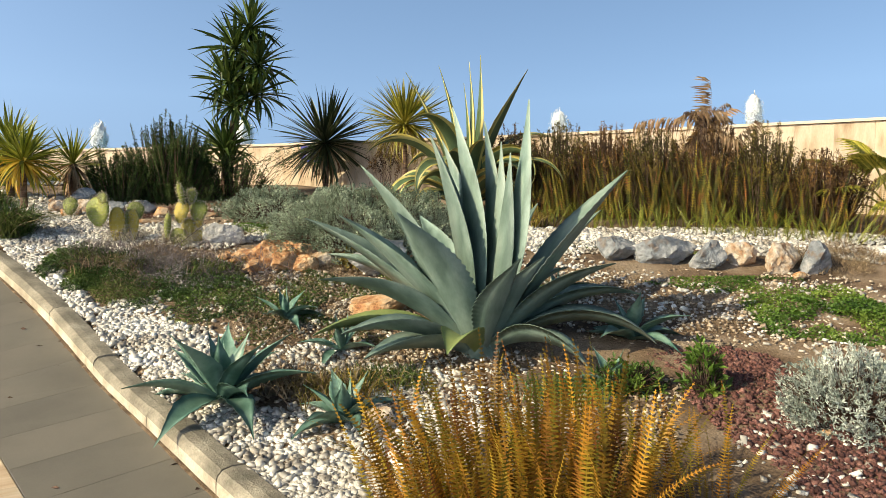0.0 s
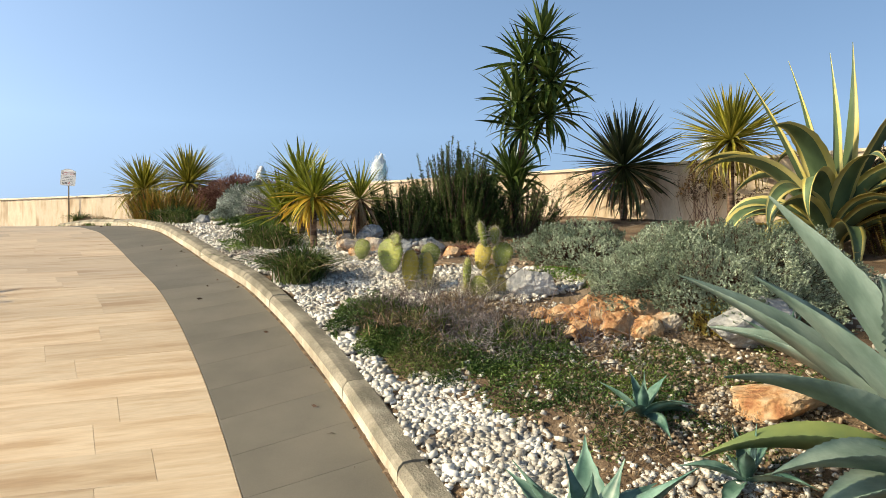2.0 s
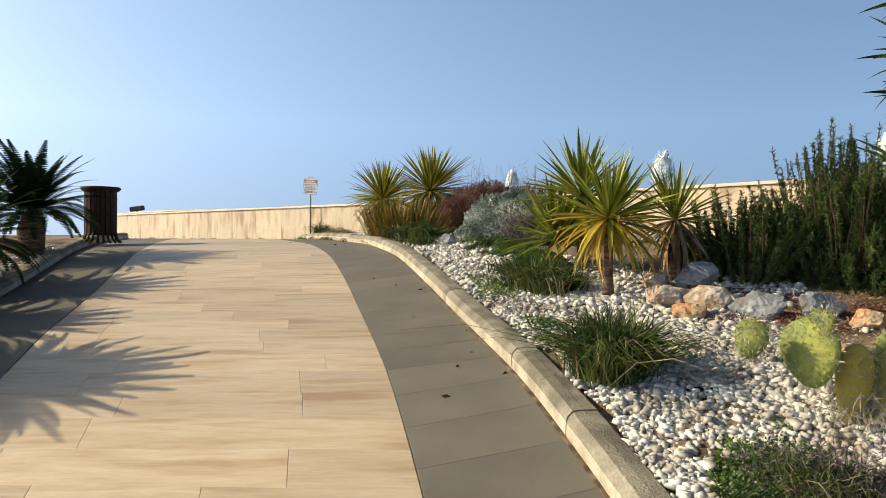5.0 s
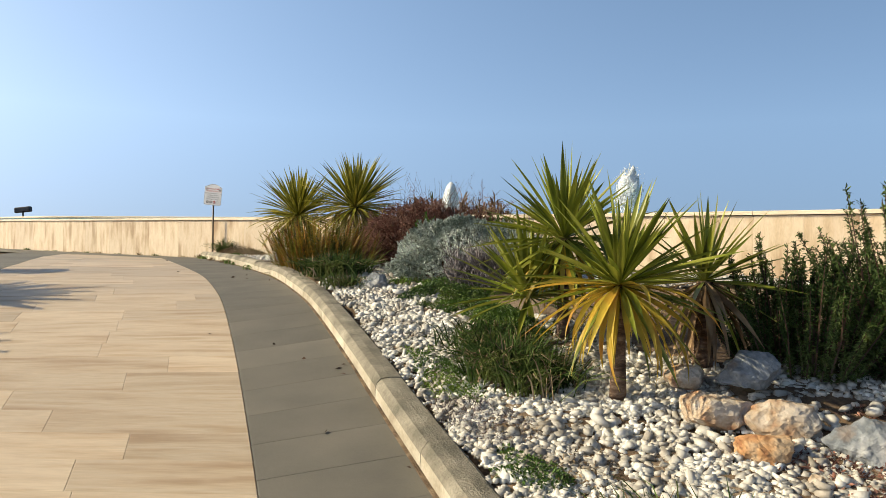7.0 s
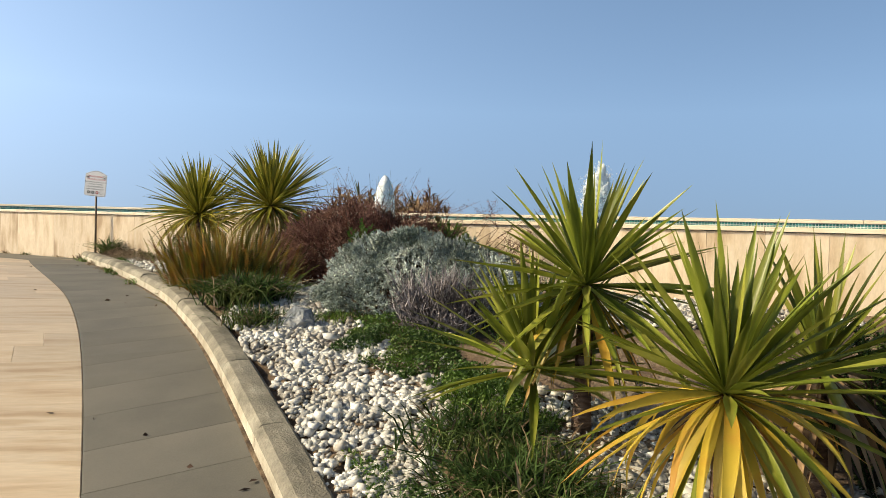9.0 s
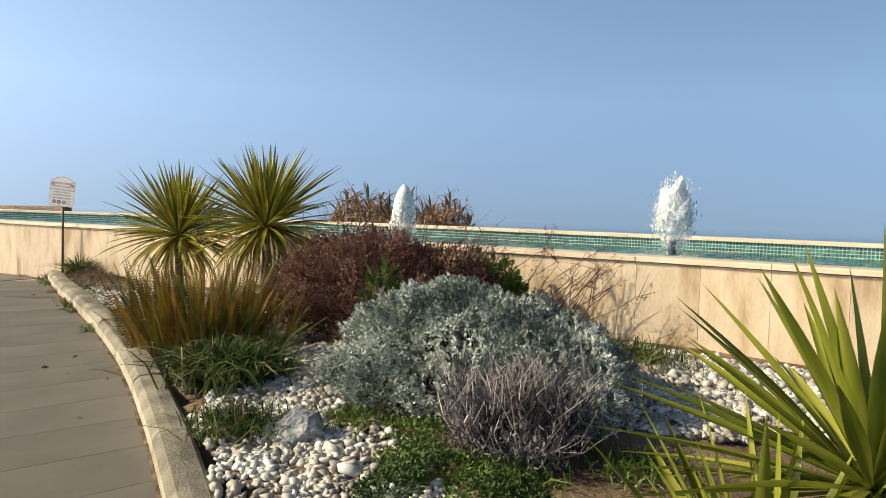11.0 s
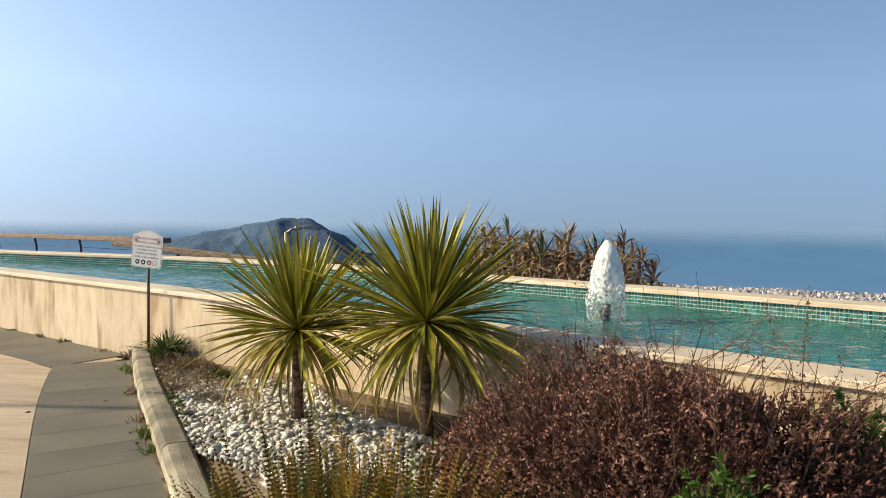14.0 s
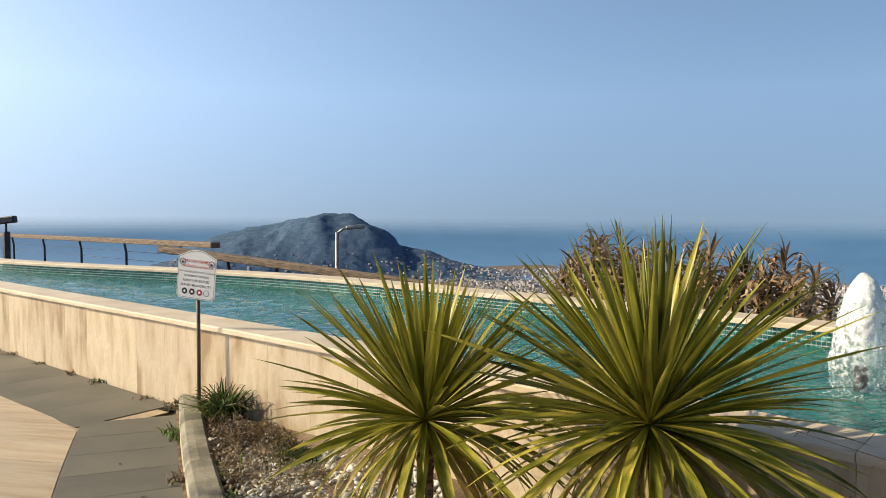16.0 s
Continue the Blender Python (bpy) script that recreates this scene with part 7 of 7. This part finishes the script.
for i in range(36):
    w = i / 35
    hx, hy = -1.6 + 3.2 * w + pr.uniform(-0.1, 0.1), 0.7 - 1.3 * w + pr.uniform(-0.3, 0.35)
    hz = 3.46 + pr.uniform(-0.12, 0.16) - 0.15 * w - (0.25 if i < 4 else 0) - (0.12 if i % 3 == 2 else 0)
    vs, fs = tube([(hx * 0.5, hy * 0.5 + 0.2, -0.3), (hx * 0.9, hy, hz * 0.6), (hx, hy, hz)], [0.04, 0.03, 0.022], 7)
    ob = new("stem", mesh("stem", vs, fs, M_trunk, True))
    ob.parent = dyc
    for j in range(56):
        u = (j + 0.5) / 56
        leaf(dyc, pr.choice(dead_g) if (u < 0.16 and i % 9 == 0) else pr.choice(dead_b), GOLD * j + i, 1.4 - 2.5 * u + pr.uniform(-0.2, 0.2), pr.uniform(-0.8, 0.8), (hx, hy, hz - 0.5 * u), pr.uniform(0.75, 1.2))

# ---- weeds at the paving edges, fallen leaves ----
for i in range(9):
    x = -14.3 + 0.5 * i * pr.uniform(0.7, 1.3)
    y = float(kerb_y(x)) - 0.03
    t = tuft(x, y, 0.12, pr.uniform(0.06, 0.14), 40, M_green if i % 3 else M_litter, "small weed growing from the kerb joint", "weed", 0.008, "weeds along the kerb")
    t.location.z = float(slope(np.array(x), np.array(y))) - 0.005
for i in range(10):
    x = -20.5 + 0.62 * i + pr.uniform(-0.2, 0.2)
    y = float(wall_y(x)) - 0.04
    t = tuft(x, y, 0.14, pr.uniform(0.03, 0.09), 40, M_litter if i % 2 else M_grass, "small weed at the foot of the wall", "weed", 0.008, "weeds along the wall")
    t.location.z = float(slope(np.array(x), np.array(y))) - 0.005
fx_ = rng.uniform(0, len(kx) - 1, 60).astype(int)
off_ = rng.random(60) ** 2 * 0.9
fp_ = np.stack([kx[fx_] - kty[fx_] * (0.03 + off_), ky[fx_] + ktx[fx_] * (0.03 + off_)], 1)
fp_ = np.concatenate([fp_, np.zeros((60, 1))], 1)
fp_[:, 2] = slope(fp_[:, 0], fp_[:, 1]) + 0.004
stuff("fallen_leaves", *leaflets(fp_, rng.normal(size=(60, 3)) * np.array([1, 1, 0.05]), 0.045, 0.02), M_twig, at=(-6, 8, 1.5), label="dry leaves fallen on the grey paving", kind="stuff", category="leaves")

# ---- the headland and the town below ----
# distance haze is painted into the headland's blue-grey base colours
M_hill = mat("haze_blue_headland", [(0.074, 0.124, 0.207), (0.095, 0.151, 0.241), (0.128, 0.189, 0.276)], 0.95, 0.06, spread=(0.35, 0.75), fine=0.35, fine_scale=0.12, spec=0.0)
# the town's wall colours are greyed to stand in for haze
M_town = mat("haze_grey_town_walls", [(0.26, 0.25, 0.27), (0.42, 0.39, 0.39), (0.62, 0.58, 0.56)], 0.9, 0.02, island=0.4)
hd = np.array([-0.707, 0.707])
hp = np.array([0.707, 0.707])
HC = np.array([-9.0, 10.0]) + hd * 3000
prof_u = [-900, -640, -500, -350, -230, -120, -60, 60, 130, 200, 245, 265, 380, 480, 620, 760]
prof_h = [0, 60, 150, 190, 205, 232, 256, 250, 225, 190, 150, 112, 100, 60, 20, 0]
uu, vv_ = np.linspace(-900, 760, 150), np.linspace(-420, 420, 60)
U, V = np.meshgrid(uu, vv_)
wid = 0.55 + 0.45 * np.cos(np.clip(V / 420, -1, 1) * math.pi / 2)
H = np.interp(U, prof_u, prof_h) * np.cos(np.clip(V / 420, -1, 1) * math.pi / 2) ** 0.8
H = H * (1 + 0.10 * np.array([[noise.noise((a * 0.008, b * 0.008, 0.4)) for a in uu] for b in vv_])) + np.array([[7 * noise.noise((a * 0.03, b * 0.03, 2.4)) + 4 * noise.noise((a * 0.09, b * 0.09, 5.4)) for a in uu] for b in vv_]) * (H > 5)
P = HC[None, None] + U[..., None] * hp + V[..., None] * hd
hv = np.concatenate([P, (H - 252)[..., None]], -1)
hi = (np.arange(59)[:, None] * 150 + np.arange(149)[None]).ravel()
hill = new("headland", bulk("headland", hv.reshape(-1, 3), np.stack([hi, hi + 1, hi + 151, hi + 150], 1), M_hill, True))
tagged(hill, "wooded headland in haze-blue colours rising out of the sea", "hill", kind="structure")


def houses(name, pts, sizes, label):
    cube = [(-1, -1, 0), (1, -1, 0), (1, 1, 0), (-1, 1, 0), (-1, -1, 1), (1, -1, 1), (1, 1, 1), (-1, 1, 1)]
    cf = [(0, 1, 5, 4), (1, 2, 6, 5), (2, 3, 7, 6), (3, 0, 4, 7), (4, 5, 6, 7)]
    n = len(pts)
    a = rng.uniform(0, math.pi, n)
    m = np.zeros((n, 3, 3))
    m[:, 0, 0], m[:, 0, 1], m[:, 1, 0], m[:, 1, 1], m[:, 2, 2] = np.cos(a), -np.sin(a), np.sin(a), np.cos(a), 1
    v, f = scatter(cube, cf, m * sizes[:, None, :], pts)
    return stuff(name, v, f, M_town, at=(0, 2000, -240), label=label, kind="stuff", category="town")


n = 15000
az = np.radians(rng.uniform(-16, 46, n))
dist = 1350 + 1850 * rng.random(n) ** 0.8
tx, tyy = -9 - np.sin(az) * dist, 10 + np.cos(az) * dist
tzz = land(tx, tyy)
ok = tzz > -249
tx, tyy, tzz = tx[ok], tyy[ok], tzz[ok]
sz_ = np.stack([rng.uniform(2.5, 7, len(tx)), rng.uniform(2.5, 6, len(tx)), rng.uniform(5, 15, len(tx))], 1)
houses("town", np.stack([tx, tyy, tzz - 2], 1), sz_, "pale apartment blocks of the hazy town on the coast")
n = 900
iu, iv = rng.integers(20, 148, n), rng.integers(2, 26, n)
hp_ = hv[iv, iu] + rng.normal(size=(n, 3)) * np.array([5, 5, 0])
low = (hp_[:, 2] < -140) & (hp_[:, 2] > -249) & (rng.random(n) < np.clip((-hp_[:, 2] - 130) / 90, 0.1, 1))
hp_ = hp_[low]
houses("hillside_houses", hp_ - np.array([0, 0, 3]), np.stack([rng.uniform(2.5, 5, len(hp_)), rng.uniform(2.5, 5, len(hp_)), rng.uniform(5, 9, len(hp_))], 1), "pale houses scattered on the lower headland")
